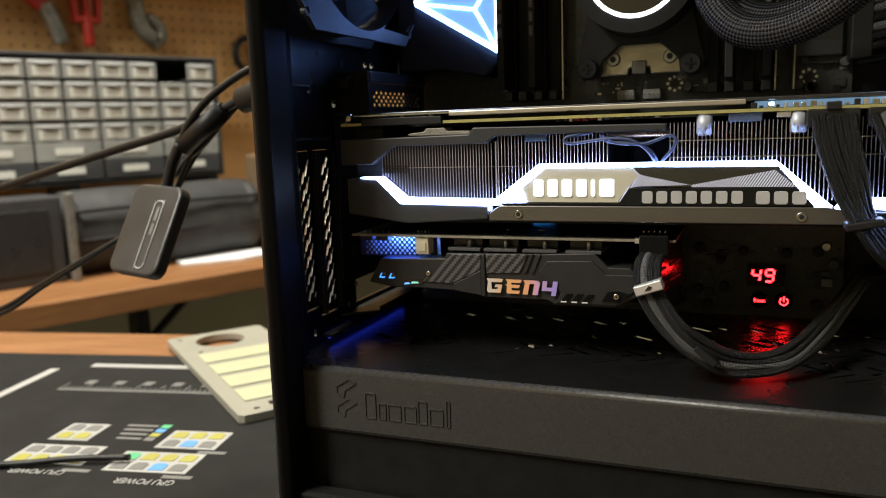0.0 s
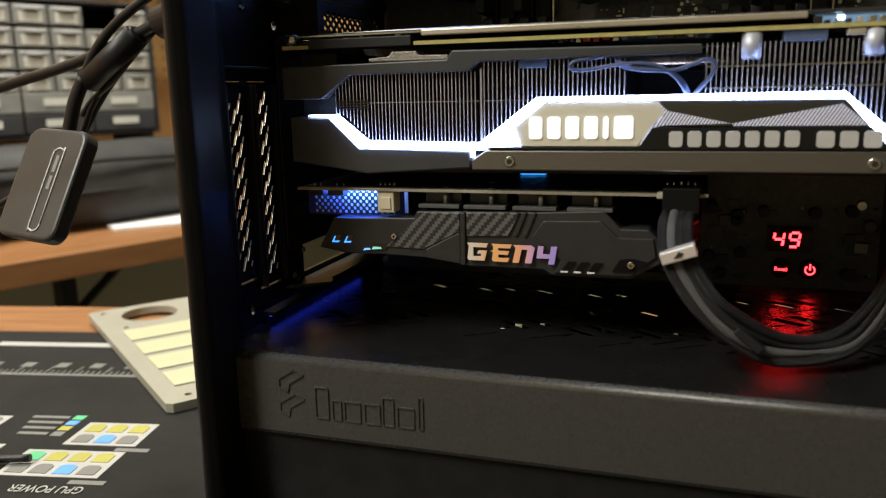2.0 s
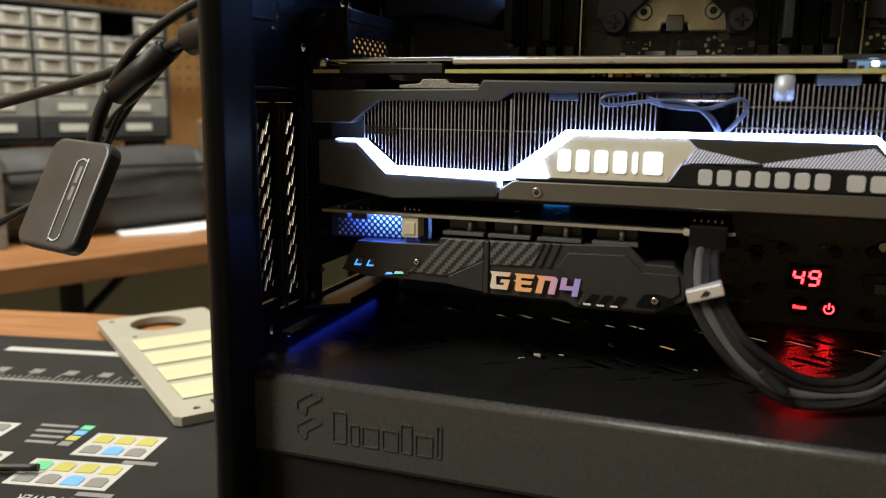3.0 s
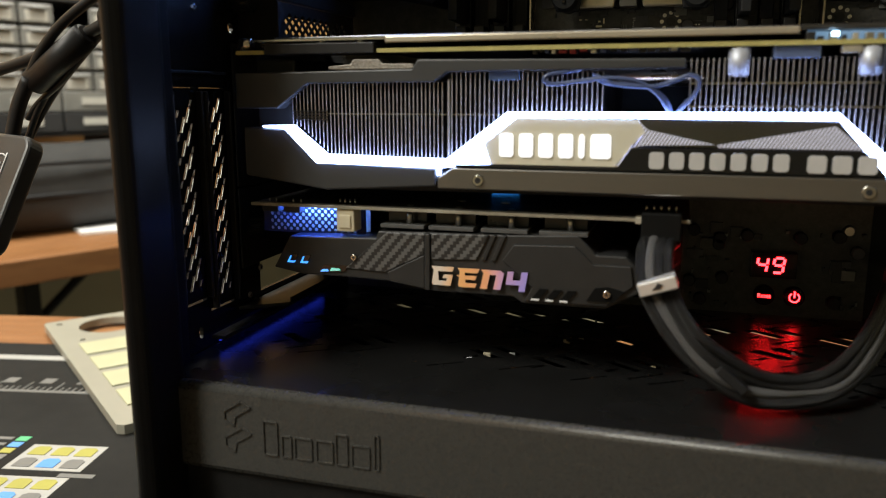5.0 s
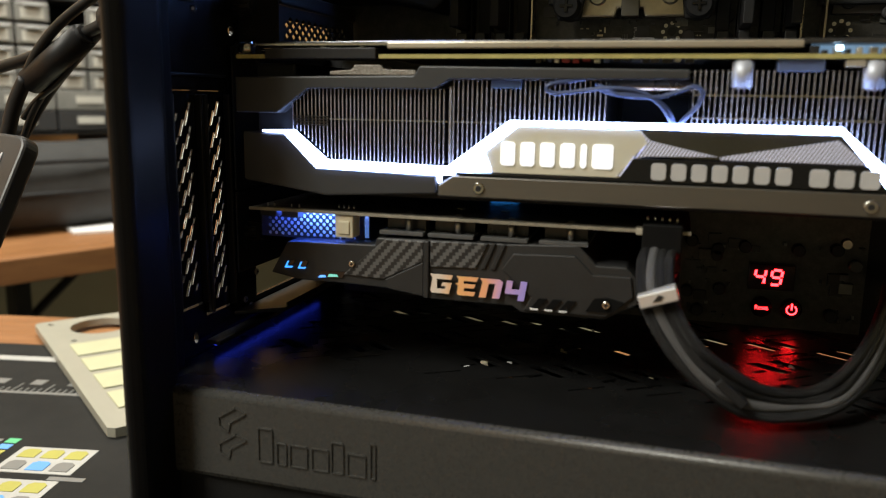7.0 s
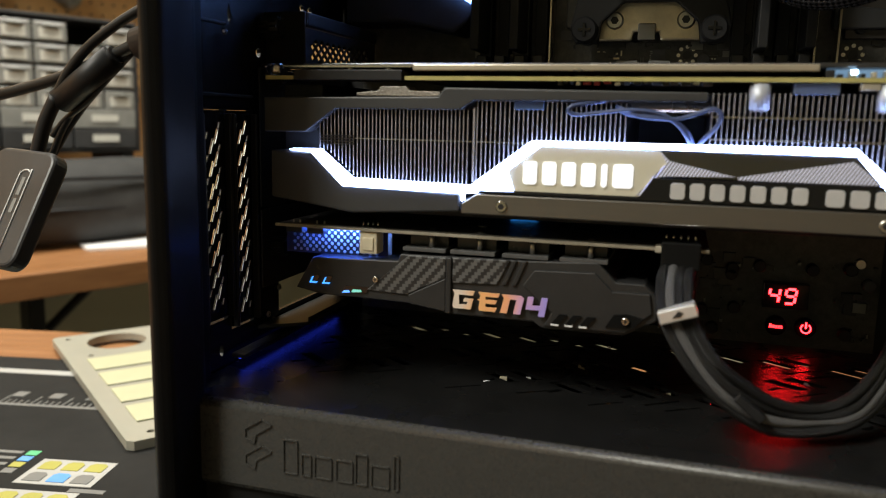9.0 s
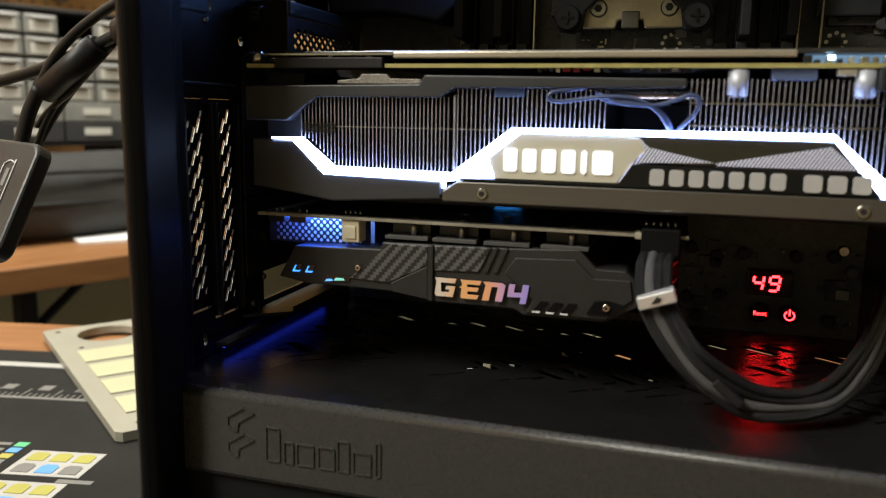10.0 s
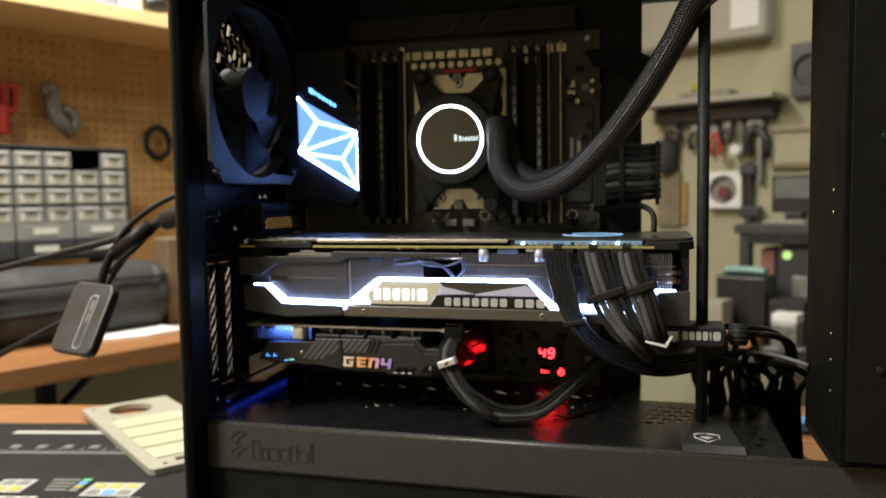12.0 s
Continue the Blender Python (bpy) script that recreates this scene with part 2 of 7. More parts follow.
_e = _rp.color_ramp.elements
_e[0].position, _e[0].color = 0.05, (0.80, 0.68, 0.58, 1)
_e[1].position, _e[1].color = 0.95, (0.42, 0.34, 0.85, 1)
for _p, _c in ((0.3, (0.95, 0.50, 0.20, 1)), (0.6, (0.95, 0.45, 0.25, 1)), (0.75, (0.75, 0.42, 0.62, 1))):
    _n = _e.new(_p)
    _n.color = _c
_nt.links.new(_a2.outputs[0], _rp.inputs[0])
_nt.links.new(_rp.outputs[0], _b.inputs["Base Color"])

# ---- mesh helpers ----
AX = {"x": (1, 2, 0), "y": (0, 2, 1), "z": (0, 1, 2)}


def put(p, q, a, axis):
    v = [0, 0, 0]
    i, j, k = AX[axis]
    v[i], v[j], v[k] = p, q, a
    return v


def soften(bm, verts, size, seg=2, angle=0.5):
    vs = set(verts)
    es = [e for e in bm.edges if e.verts[0] in vs and e.verts[1] in vs and len(e.link_faces) == 2 and e.calc_face_angle(0) > angle]
    if es and size:
        bmesh.ops.bevel(bm, geom=es, offset=size, segments=seg, affect="EDGES", profile=0.5, clamp_overlap=True)


def prism(bm, pts, a0, a1, axis="y", bevel=0.0, seg=2):
    lo = [bm.verts.new(put(p, q, a0, axis)) for p, q in pts]
    hi = [bm.verts.new(put(p, q, a1, axis)) for p, q in pts]
    n = len(pts)
    fs = [bm.faces.new(lo), bm.faces.new(hi[::-1])]
    for i in range(n):
        fs.append(bm.faces.new((lo[i], hi[i], hi[(i + 1) % n], lo[(i + 1) % n])))
    bmesh.ops.recalc_face_normals(bm, faces=fs)
    soften(bm, lo + hi, bevel, seg)
    return bm


def box(bm, x0, x1, y0, y1, z0, z1, bevel=0.0, seg=2):
    return prism(bm, [(x0, y0), (x1, y0), (x1, y1), (x0, y1)], z0, z1, "z", bevel, seg)


def plate(bm, outer, holes, a0, a1, axis):
    """A sheet with holes cut through it."""
    loops = [outer] + list(holes)
    lo, edges = [], []
    for lp in loops:
        vs = [bm.verts.new(put(p, q, a0, axis)) for p, q in lp]
        lo.append(vs)
        edges += [bm.edges.new((vs[i], vs[(i + 1) % len(vs)])) for i in range(len(vs))]
    got = bmesh.ops.triangle_fill(bm, use_beauty=True, use_dissolve=False, edges=edges)
    faces = [f for f in got["geom"] if isinstance(f, bmesh.types.BMFace)]
    twin = {}
    for vs, lp in zip(lo, loops):
        for v, (p, q) in zip(vs, lp):
            twin[v] = bm.verts.new(put(p, q, a1, axis))
    more = [bm.faces.new([twin[v] for v in f.verts][::-1]) for f in faces]
    for vs in lo:
        for i in range(len(vs)):
            a, b = vs[i], vs[(i + 1) % len(vs)]
            more.append(bm.faces.new((a, b, twin[b], twin[a])))
    bmesh.ops.recalc_face_normals(bm, faces=faces + more)
    return bm


def rod(bm, p0, p1, r, seg=16, r1=None, bevel=0.0):
    p0, p1 = Vector(p0), Vector(p1)
    r1 = r if r1 is None else r1
    q = (p1 - p0).to_track_quat("Z", "Y")
    rings = []
    for p, rr in ((p0, r), (p1, r1)):
        rings.append([bm.verts.new(p + q @ Vector((rr * math.cos(2 * math.pi * i / seg), rr * math.sin(2 * math.pi * i / seg), 0))) for i in range(seg)])
    fs = [bm.faces.new(rings[0][::-1]), bm.faces.new(rings[1])]
    for i in range(seg):
        f = bm.faces.new((rings[0][i], rings[0][(i + 1) % seg], rings[1][(i + 1) % seg], rings[1][i]))
        f.smooth = True
    if bevel:
        es = list({e for f in fs for e in f.edges})
        bmesh.ops.bevel(bm, geom=es, offset=bevel, segments=2, affect="EDGES")
    return bm


def curve_points(pts, steps=10):
    pts = [Vector(p) for p in pts]
    pts = [pts[0] * 2 - pts[1]] + pts + [pts[-1] * 2 - pts[-2]]
    out = []
    for i in range(1, len(pts) - 2):
        a, b, c, d = pts[i - 1:i + 3]
        for k in range(steps):
            t = k / steps
            out.append(0.5 * (2 * b + (c - a) * t + (2 * a - 5 * b + 4 * c - d) * t * t + (3 * b - a - 3 * c + d) * t ** 3))
    out.append(pts[-2])
    return out


def tube(bm, pts, r, seg=10, steps=10, flat=1.0):
    ps = curve_points(pts, steps)
    uv = bm.loops.layers.uv.verify()
    up = Vector((0.13, 0.31, 0.94))
    rings, dist, lens = [], 0.0, []
    for i, p in enumerate(ps):
        t = (ps[min(i + 1, len(ps) - 1)] - ps[max(i - 1, 0)]).normalized()
        side = (up - t * up.dot(t)).normalized()
        other = t.cross(side)
        up = side
        if i:
            dist += (p - ps[i - 1]).length
        lens.append(dist)
        rings.append([bm.verts.new(p + side * (r * math.cos(2 * math.pi * k / seg)) + other * (r * flat * math.sin(2 * math.pi * k / seg))) for k in range(seg)])
    for i in range(len(rings) - 1):
        for k in range(seg):
            f = bm.faces.new((rings[i][k], rings[i][(k + 1) % seg], rings[i + 1][(k + 1) % seg], rings[i + 1][k]))
            f.smooth = True
            for lp, (uu, vv) in zip(f.loops, ((lens[i], k / seg), (lens[i], (k + 1) / seg), (lens[i + 1], (k + 1) / seg), (lens[i + 1], k / seg))):
                lp[uv].uv = (uu, vv)
    bm.faces.new(rings[0][::-1])
    bm.faces.new(rings[-1])
    return bm


def ring_pts(cx, cy, r, n=32, a0=0.0):
    return [(cx + r * math.cos(a0 + 2 * math.pi * i / n), cy + r * math.sin(a0 + 2 * math.pi * i / n)) for i in range(n)]


def grid_fill_sphere(bm, c, r, squash=(1, 1, 1), u=20, v=12):
    m = Matrix.Translation(c) @ Matrix.Diagonal((*squash, 1))
    got = bmesh.ops.create_uvsphere(bm, u_segments=u, v_segments=v, radius=r, matrix=m)
    for vert in got["verts"]:
        for f in vert.link_faces:
            f.smooth = True
    return bm


def BM():
    return bmesh.new()


def mesh_of(name, bm, mat):
    me = bpy.data.meshes.new(name)
    bm.normal_update()
    bm.to_mesh(me)
    bm.free()
    me.materials.append(mat)
    return me


def part(name, bm, mat, parent, label=""):
    ob = new(name, mesh_of(name, bm, mat))
    ob.parent = parent
    if label:
        tagged(ob, label)
    return ob


def solid(name, bm, mat, label="", category="", group="", kind="", at=None):
    ob = new(name, mesh_of(name, bm, mat))
    if at is not None:
        ob.matrix_world = at
    return tagged(ob, label, category, group, kind)


def thing(name, label, category, at=None, group="", kind=""):
    ob = new(name)
    ob.empty_display_size = 0.01
    if at is not None:
        ob.matrix_world = at
    return tagged(ob, label, category, group, kind)


def text_mesh(body, size, depth, shear=0.0, bold=0.0):
    cu = bpy.data.curves.new("lettering", "FONT")
    cu.body, cu.size, cu.extrude, cu.shear, cu.offset = body, size, depth, shear, bold
    ob = bpy.data.objects.new("lettering", cu)
    scene.collection.objects.link(ob)
    dg = bpy.context.evaluated_depsgraph_get()
    dg.update()
    me = bpy.data.meshes.new_from_object(ob.evaluated_get(dg))
    bpy.data.objects.remove(ob)
    return me


def lettering(name, body, size, depth, at, mat, parent=None, shear=0.0, width=None, height=None, label="", bold=0.0):
    me = text_mesh(body, size, depth, shear, bold)
    me.materials.clear()
    me.materials.append(mat)
    co = np.array([v.co for v in me.vertices])
    lo, hi = co.min(0), co.max(0)
    sx = width / (hi[0] - lo[0]) if width else 1
    sy = height / (hi[1] - lo[1]) if height else 1
    for v in me.vertices:
        v.co = ((v.co.x - lo[0]) * sx, (v.co.y - lo[1]) * sy, v.co.z)
    ob = new(name, me)
    ob.parent = parent
    ob.matrix_basis = at
    if label:
        tagged(ob, label)
    return ob


ROOM = pose(0, 0, 0, 0, 0, 65.2)

# ---- the room ----
box(b := BM(), -3.2, 2.34, 1.46, 1.50, -0.9, 1.6)
solid("wall_west", b, PEG, "brown pegboard wall over the long workbench", "wall", kind="structure", at=ROOM)
box(b := BM(), 2.34, 2.38, -2.6, 1.50, -0.9, 1.6)
solid("wall_north", b, WALLGREY, "pale painted workshop wall hung with tools", "wall", kind="structure", at=ROOM)
box(b := BM(), -3.24, -3.2, -2.6, 1.50, -0.9, 1.6)
solid("wall_south", b, WALLGREY, "plain pale painted wall", "wall", kind="structure", at=ROOM)
box(b := BM(), -3.2, 2.34, -2.64, -2.6, -0.9, 1.6)
solid("wall_east", b, WALLGREY, "plain pale painted wall", "wall", kind="structure", at=ROOM)
box(b := BM(), -3.2, 2.34, -2.6, 1.46, -0.94, -0.9)
solid("floor", b, FLOOR, "grey sealed workshop floor", "floor", kind="structure", at=ROOM)
box(b := BM(), -3.2, 2.34, -2.6, 1.46, 1.6, 1.64)
solid("ceiling", b, CEIL, "white painted ceiling", "ceiling", kind="structure", at=ROOM)
# lower wall band below the bench
box(b := BM(), -3.2, 2.33, 1.44, 1.458, -0.9, -0.05)
solid("wall_panel", b, OLIVE, "olive painted lower wall below the bench", "wall", kind="structure", at=ROOM)

# ---- workbenches ----


DESK = pose(0, 0, 0, 0, 0, 11.5)


def bench(name, s0, s1, d0, d1, top, legs, label, at=ROOM):
    t = thing(name, label, "workbench", at)
    n = max(1, round((d1 - d0) / 0.14))
    for i in range(n):
        a, c = d0 + (d1 - d0) * i / n, d0 + (d1 - d0) * (i + 1) / n
        box(b := BM(), s0, s1, a + 0.0006, c - 0.0006, top - 0.038, top, 0.002)
        part("plank", b, WOOD, t)
    for s, d in legs:
        box(b := BM(), s - 0.012, s + 0.012, d - 0.02, d + 0.02, -0.9, top - 0.038, 0.003)
        part("leg", b, BLACK, t, "black steel leg")
    return t


BENCH = -0.0145
ROOM_B = ROOM @ Matrix.Translation((0, 0, BENCH))
bench("workbench", -2.0, 1.3, 0.90, 1.43, BENCH, [(0.262, 0.96), (1.2, 0.98), (-1.6, 0.98), (1.2, 1.38), (-1.6, 1.38)], "oiled plank workbench along the pegboard wall")
tube(b := BM(), [(0.262, 0.985, -0.150), (0.312, 0.99, -0.109), (0.362, 0.99, -0.0675), (0.381, 0.99, -0.0525)], 0.0075, 8, 2)
solid("bench_brace", b, BLACK, "black steel brace under the workbench", "brace", kind="structure", at=ROOM)
bench("desk", -0.80, 0.95, -0.75, 0.414, -0.003, [(-0.72, -0.68), (0.88, -0.68), (-0.72, 0.34), (0.88, 0.34)], "oiled plank desk under the computer case", DESK)

# ---- computer case ----
case = thing("computer_case", "open black steel tower case without its side panels", "computer case")
X0, X1, YF, YB, ZT = -0.016, 0.53, -0.050, 0.165, 0.452
TOP = 0.107


def diamonds(y0, y1, z0, z1, py=0.0066, pz=0.0048):
    """Slanting diamond holes in staggered rows, leaving a crossed lattice."""
    out = []
    for k in range(int((z1 - z0) / pz * 2) - 1):
        for i in range(int((y1 - y0) / py) - (k % 2)):
            cy, cz = y0 + (i + 0.5 + 0.5 * (k % 2)) * py, z0 + (k + 1) * pz / 2
            out.append([(cy - 0.0024, cz), (cy, cz - 0.0017), (cy + 0.0024, cz), (cy, cz + 0.0017)])
    return out


# rear wall: openings for fan, connectors and slots
fan_c = (0.027, 0.353)
holes = []
for i in range(-8, 9):
    for k in range(-8, 9):
        cy, cz = fan_c[0] + i * 0.0082, fan_c[1] + (k + 0.5 * (i % 2)) * 0.0118
        r = math.hypot(cy - fan_c[0], cz - fan_c[1])
        if 0.026 < r < 0.060:
            s = 1 if (i + k) % 2 else -1
            holes.append([(cy - 0.0016 * s - 0.0021, cz - 0.0046), (cy - 0.0016 * s + 0.0021, cz - 0.0046), (cy + 0.0016 * s + 0.0021, cz + 0.0046), (cy + 0.0016 * s - 0.0021, cz + 0.0046)])
holes.append([(-0.0165, 0.1285), (0.0055, 0.1285), (0.0055, 0.2205), (-0.0165, 0.2205)])
holes.append([(0.0085, 0.1225), (0.0275, 0.1225), (0.0275, 0.2205), (0.0085, 0.2205)])
holes.append([(0.052, 0.1215), (0.120, 0.1215), (0.120, 0.1370), (0.052, 0.1370)])
holes.append([(0.046, 0.2415), (0.150, 0.2415), (0.150, 0.2570), (0.046, 0.2570)])
for cy, cz, w, h in ((0.012, 0.2615, 0.0012, 0.004), (0.036, 0.247, 0.0022, 0.0022), (-0.0225, 0.114, 0.0018, 0.0028), (0.000, 0.115, 0.0016, 0.003), (-0.0225, 0.1075, 0.0018, 0.0018), (0.080, 0.2725, 0.0025, 0.002), (0.089, 0.2725, 0.0025, 0.002), (0.132, 0.272, 0.0015, 0.009)):
    holes.append(ring_pts(cy, cz, 1, 10) and [(cy + w * math.cos(a * 0.6283), cz + h * math.sin(a * 0.6283)) for a in range(10)])
plate(b := BM(), [(YF + 0.012, 0.02), (YB, 0.02), (YB, ZT), (YF + 0.012, ZT)], holes, X0 - 0.002, X0, "x")
part("rear_panel", b, REARBLACK, case)
# corner post with its rolled edge
prism(b := BM(), [(-0.0148, -0.050), (-0.0090, -0.0555), (-0.0035, -0.0520), (-0.0030, -0.032), (-0.0105, -0.022), (-0.0120, -0.014), (-0.0158, -0.012), (-0.0205, -0.0155)], 0.012, ZT, "z", 0.0022, 3)
part("corner_post", b, material("post_paint", (0.0055, 0.0055, 0.0055), 0.45, 0.0, 0.2, 60, 0.12, 2200, 0.05, spec=0.12), case)
# vertical slot covers
BARE = material("bare_cut_steel", (0.34, 0.33, 0.29), 0.35, 0.6, 0.15, 300)
for (y0, y1, z0) in ((-0.0155, 0.0060, 0.130), (0.0080, 0.0275, 0.124)):
    slits, mid, z = [], (y0 + y1) / 2, z0 + 0.005
    while z < 0.2125:
        for dy, dz, h, w in ((-0.0030, 0.0, 0.0064, 0.0019), (0.0006, 0.0040, 0.0062, 0.0019), (-0.0052, 0.0062, 0.0028, 0.0013), (0.0040, 0.0010, 0.0026, 0.0013)):
            if z + dz + h < 0.2175:
                a0, s = mid + dy, 0.42 * h
                slits.append([(a0, z + dz), (a0 + w, z + dz), (a0 + w + s, z + dz + h), (a0 + s, z + dz + h)])
        z += 0.0096
    plate(b := BM(), [(y0, z0), (y1, z0), (y1, 0.2203), (y0, 0.2203)], slits, X0 + 0.0002, X0 + 0.0010, "x")
    c = part("slot_cover", b, REARBLACK, case, "perforated black slot cover")
    for (a0, za), (a1, _), (a2, zb), _ in slits:
        prism(b := BM(), [(a1 - 0.0003, za), (a1, za), (a2, zb), (a2 - 0.0003, zb)], X0 + 0.0008, X0 + 0.0011, "x")
        part("cut_edge", b, BARE, c, "bare punched steel edge")
    for ya in (y0, y1 - 0.0016):
        box(b := BM(), X0 + 0.001, X0 + 0.0042, ya, ya + 0.0016, z0, 0.219, 0.0006)
        part("rim", b, BLACK, c)
for y0, y1, z in ((-0.020, 0.029, 0.2262), (-0.020, 0.008, 0.2560)):
    box(b := BM(), X0, X0 + 0.0012, y0, y1, z, z + 0.0012, 0.0004)
    part("pressed_rib", b, BLACK, case)
box(b := BM(), X0, X0 + 0.0012, -0.0210, -0.0198, 0.2262, 0.2572, 0.0004)
part("pressed_rib", b, BLACK, case)
# perforated tray beside the rear connectors
plate(b := BM(), [(0.044, 0.2405), (0.130, 0.2405), (0.130, 0.2590), (0.044, 0.2590)], diamonds(0.049, 0.127, 0.2436, 0.2568), 0.0030, 0.0038, "x")
part("vent_grille", b, BLACK, case, "perforated black vent grille")
box(b := BM(), X0, 0.0046, 0.0425, 0.0438, 0.2400, 0.2660, 0.0004)
part("vent_frame", b, BLACK, case)
box(b := BM(), X0, 0.0052, 0.0440, 0.1300, 0.2592, 0.2660, 0.0010)
part("vent_frame", b, BLACK, case)


def screw(p, r, axis, parent, mat, label=""):
    """A pan-head screw with a crossed recess."""
    v = {"x": Vector((1, 0, 0)), "y": Vector((0, -1, 0)), "z": Vector((0, 0, 1))}[axis]
    p = Vector(p)
    rod(b := BM(), p, p + v * r * 0.55, r, 14, r * 0.86, r * 0.12)
    ob = part("screw", b, mat, parent, label)
    a = Vector((0, 0, 1)) if axis != "z" else Vector((1, 0, 0))
    c = v.cross(a)
    k = BM()
    for d, e in ((a, c), (c, a)):
        q = p + v * (r * 0.555)
        vs = [k.verts.new(q + d * (sx * r * 0.5) + e * (sy * r * 0.13)) for sx, sy in ((-1, -1), (1, -1), (1, 1), (-1, 1))]
        k.faces.new(vs)
        q = q + v * 0.00002
    ex = bmesh.ops.extrude_face_region(k, geom=list(k.faces))
    bmesh.ops.translate(k, vec=v * 0.0001, verts=[g for g in ex["geom"] if isinstance(g, bmesh.types.BMVert)])
    part("recess", k, DARKPLASTIC, ob)
    return ob


for p in ((X0, 0.008, 0.2535), (X0, 0.052, 0.1335), (X0, 0.041, 0.122), (X0, 0.046, 0.118)):
    screw(p, 0.0017, "x", case, STEEL)
for p in ((X0, 0.039, 0.2585), (X0, 0.041, 0.1560), (X0, 0.040, 0.2375)):
    rod(b := BM(), p, (p[0] + 0.011, p[1], p[2]), 0.0048, 20, 0.0044, 0.0008)
    for i in range(12):
        a = i * math.pi / 6
        box(b, p[0] + 0.002, p[0] + 0.010, p[1] + 0.0047 * math.cos(a) - 0.0004, p[1] + 0.0047 * math.cos(a) + 0.0004, p[2] + 0.0047 * math.sin(a) - 0.0004, p[2] + 0.0047 * math.sin(a) + 0.0004)
    part("thumb_screw", b, BLACK, case, "knurled black thumb screw")

# motherboard tray, roof, floor, front
cut = [[(0.200, 0.10 + 0.012), (0.245, 0.112), (0.245, 0.1145), (0.200, 0.1145)]]
plate(b := BM(), [(X0, 0.020), (0.304, 0.020), (0.304, ZT), (X0, ZT)], [[(0.02, 0.03), (0.28, 0.03), (0.28, 0.095), (0.02, 0.095)]], 0.140, 0.1415, "y")
part("motherboard_tray", b, BLACK, case)
box(b := BM(), 0.3035, 0.306, 0.128, 0.1415, 0.108, ZT, 0.0006)
part("tray_edge", b, BLACK, case)
box(b := BM(), X0 - 0.004, X1, YF + 0.004, YB, ZT, ZT + 0.018, 0.003)
part("top_panel", b, BLACK, case)
box(b := BM(), X0 - 0.002, X1, YF + 0.006, YB, 0.016, 0.019, 0.0005)
part("floor_panel", b, BLACK, case)
box(b := BM(), X0 + 0.004, X1, YF + 0.002, YF + 0.014, 0.014, 0.040, 0.002)
part("lower_rail", b, BLACK, case)
box(b := BM(), X0, X1, YB - 0.010, YB, 0.014, 0.040, 0.002)
part("lower_rail", b, BLACK, case)
box(b := BM(), X0, X1, YB - 0.012, YB, ZT - 0.02, ZT, 0.002)
part("upper_rail", b, BLACK, case)
for x in (0.02, 0.47):
    for y in (-0.025, 0.140):
        rod(b := BM(), (x, y, 0.0), (x, y, 0.017), 0.016, 24, 0.019, 0.002)
        part("foot", b, RUBBER, case, "round rubber foot")
prism(b := BM(), [(0.4205, -0.047), (0.53, -0.047), (0.53, 0.165), (0.49, 0.165), (0.49, -0.010), (0.4225, 0.056), (0.4205, 0.056)], 0.1085, ZT, "z", 0.0015)
part("front_frame", b, FRONTBLACK, case)
box(b := BM(), 0.424, 0.53, -0.049, -0.0475, 0.112, ZT - 0.01, 0.0005)
part("front_trim", b, material("front_trim_paint", (0.011, 0.011, 0.0105), 0.5, 0.0, 0.2, 60, 0.15, 2000, 0.05, spec=0.12), case)
for z in (0.300, 0.167):
    screw((0.441, -0.049, z), 0.0026, "y", case, BLACK)
for z in (0.2705, 0.2575, 0.184, 0.168, 0.149):
    rod(b := BM(), (0.4200, -0.028, z), (0.4188, -0.028, z), 0.0012, 10)
    part("rivet", b, STEEL, case)

# power-supply cover: perforated top, grained front
rng = random.Random(4)
holes = []


def slant(cx, cy, lx, ly, wx, wy):
    """One slot: half its length and half its width as vectors on the cover."""
    holes.append([(cx - lx - wx, cy - ly - wy), (cx + lx - wx, cy + ly - wy), (cx + lx + wx, cy + ly + wy), (cx - lx + wx, cy - ly + wy)])


# five slots to a cell: two broad ones, three narrow ones that lean across them
CELL = ((0.0, 0.0, 0.0068, -0.0045, 0.0024, 0.0016), (0.009, 0.006, 0.0068, -0.0045, 0.0024, 0.0016), (0.009, 0.0215, 0.0068, 0.0050, 0.0004, -0.0007), (0.017, 0.0170, 0.0068, 0.0044, 0.0003, -0.0006), (-0.0045, -0.0068, 0.0028, 0.0024, 0.0009, -0.0007))
for i in range(10):
    for k in range(-1, 4):
        for j, (cx, cy, lx, ly, wx, wy) in enumerate(CELL):
            x, y = 0.0155 + 0.0297 * i + cx, 0.0282 + 0.0318 * k + cy + (0.004 if i % 2 else 0.0)
            if rng.random() < 0.90 and 0.004 + 0.006 * (j < 2) < y < 0.126 and x < 0.286 and not (0.060 < x < 0.090 and y < 0.060):
                slant(x, y, lx, ly, wx, wy)
slot_middles = [(sum(p[0] for p in h) / 4, sum(p[1] for p in h) / 4) for h in holes]
for i in range(4):
    for k in range(5):
        if (i, k) not in ((3, 0), (2, 0), (0, 4)):
            holes.append(ring_pts(0.3125 + i * 0.0085 + 0.004 * (k % 2), 0.026 + k * 0.0105, 0.0032, 6, 0.3 * i + k))
for k in range(6):
    holes.append(ring_pts(0.382 + 0.004 * (k % 2), -0.010 + k * 0.0130, 0.0030, 6, k))
plate(b := BM(), [(X0 + 0.001, -0.0325), (0.398, -0.0325), (0.398, 0.088), (0.306, 0.088), (0.306, 0.139), (X0 + 0.001, 0.139)], holes, TOP - 0.0012, TOP, "z")
cover = part("psu_cover", b, COVER, case, "perforated black power-supply cover")
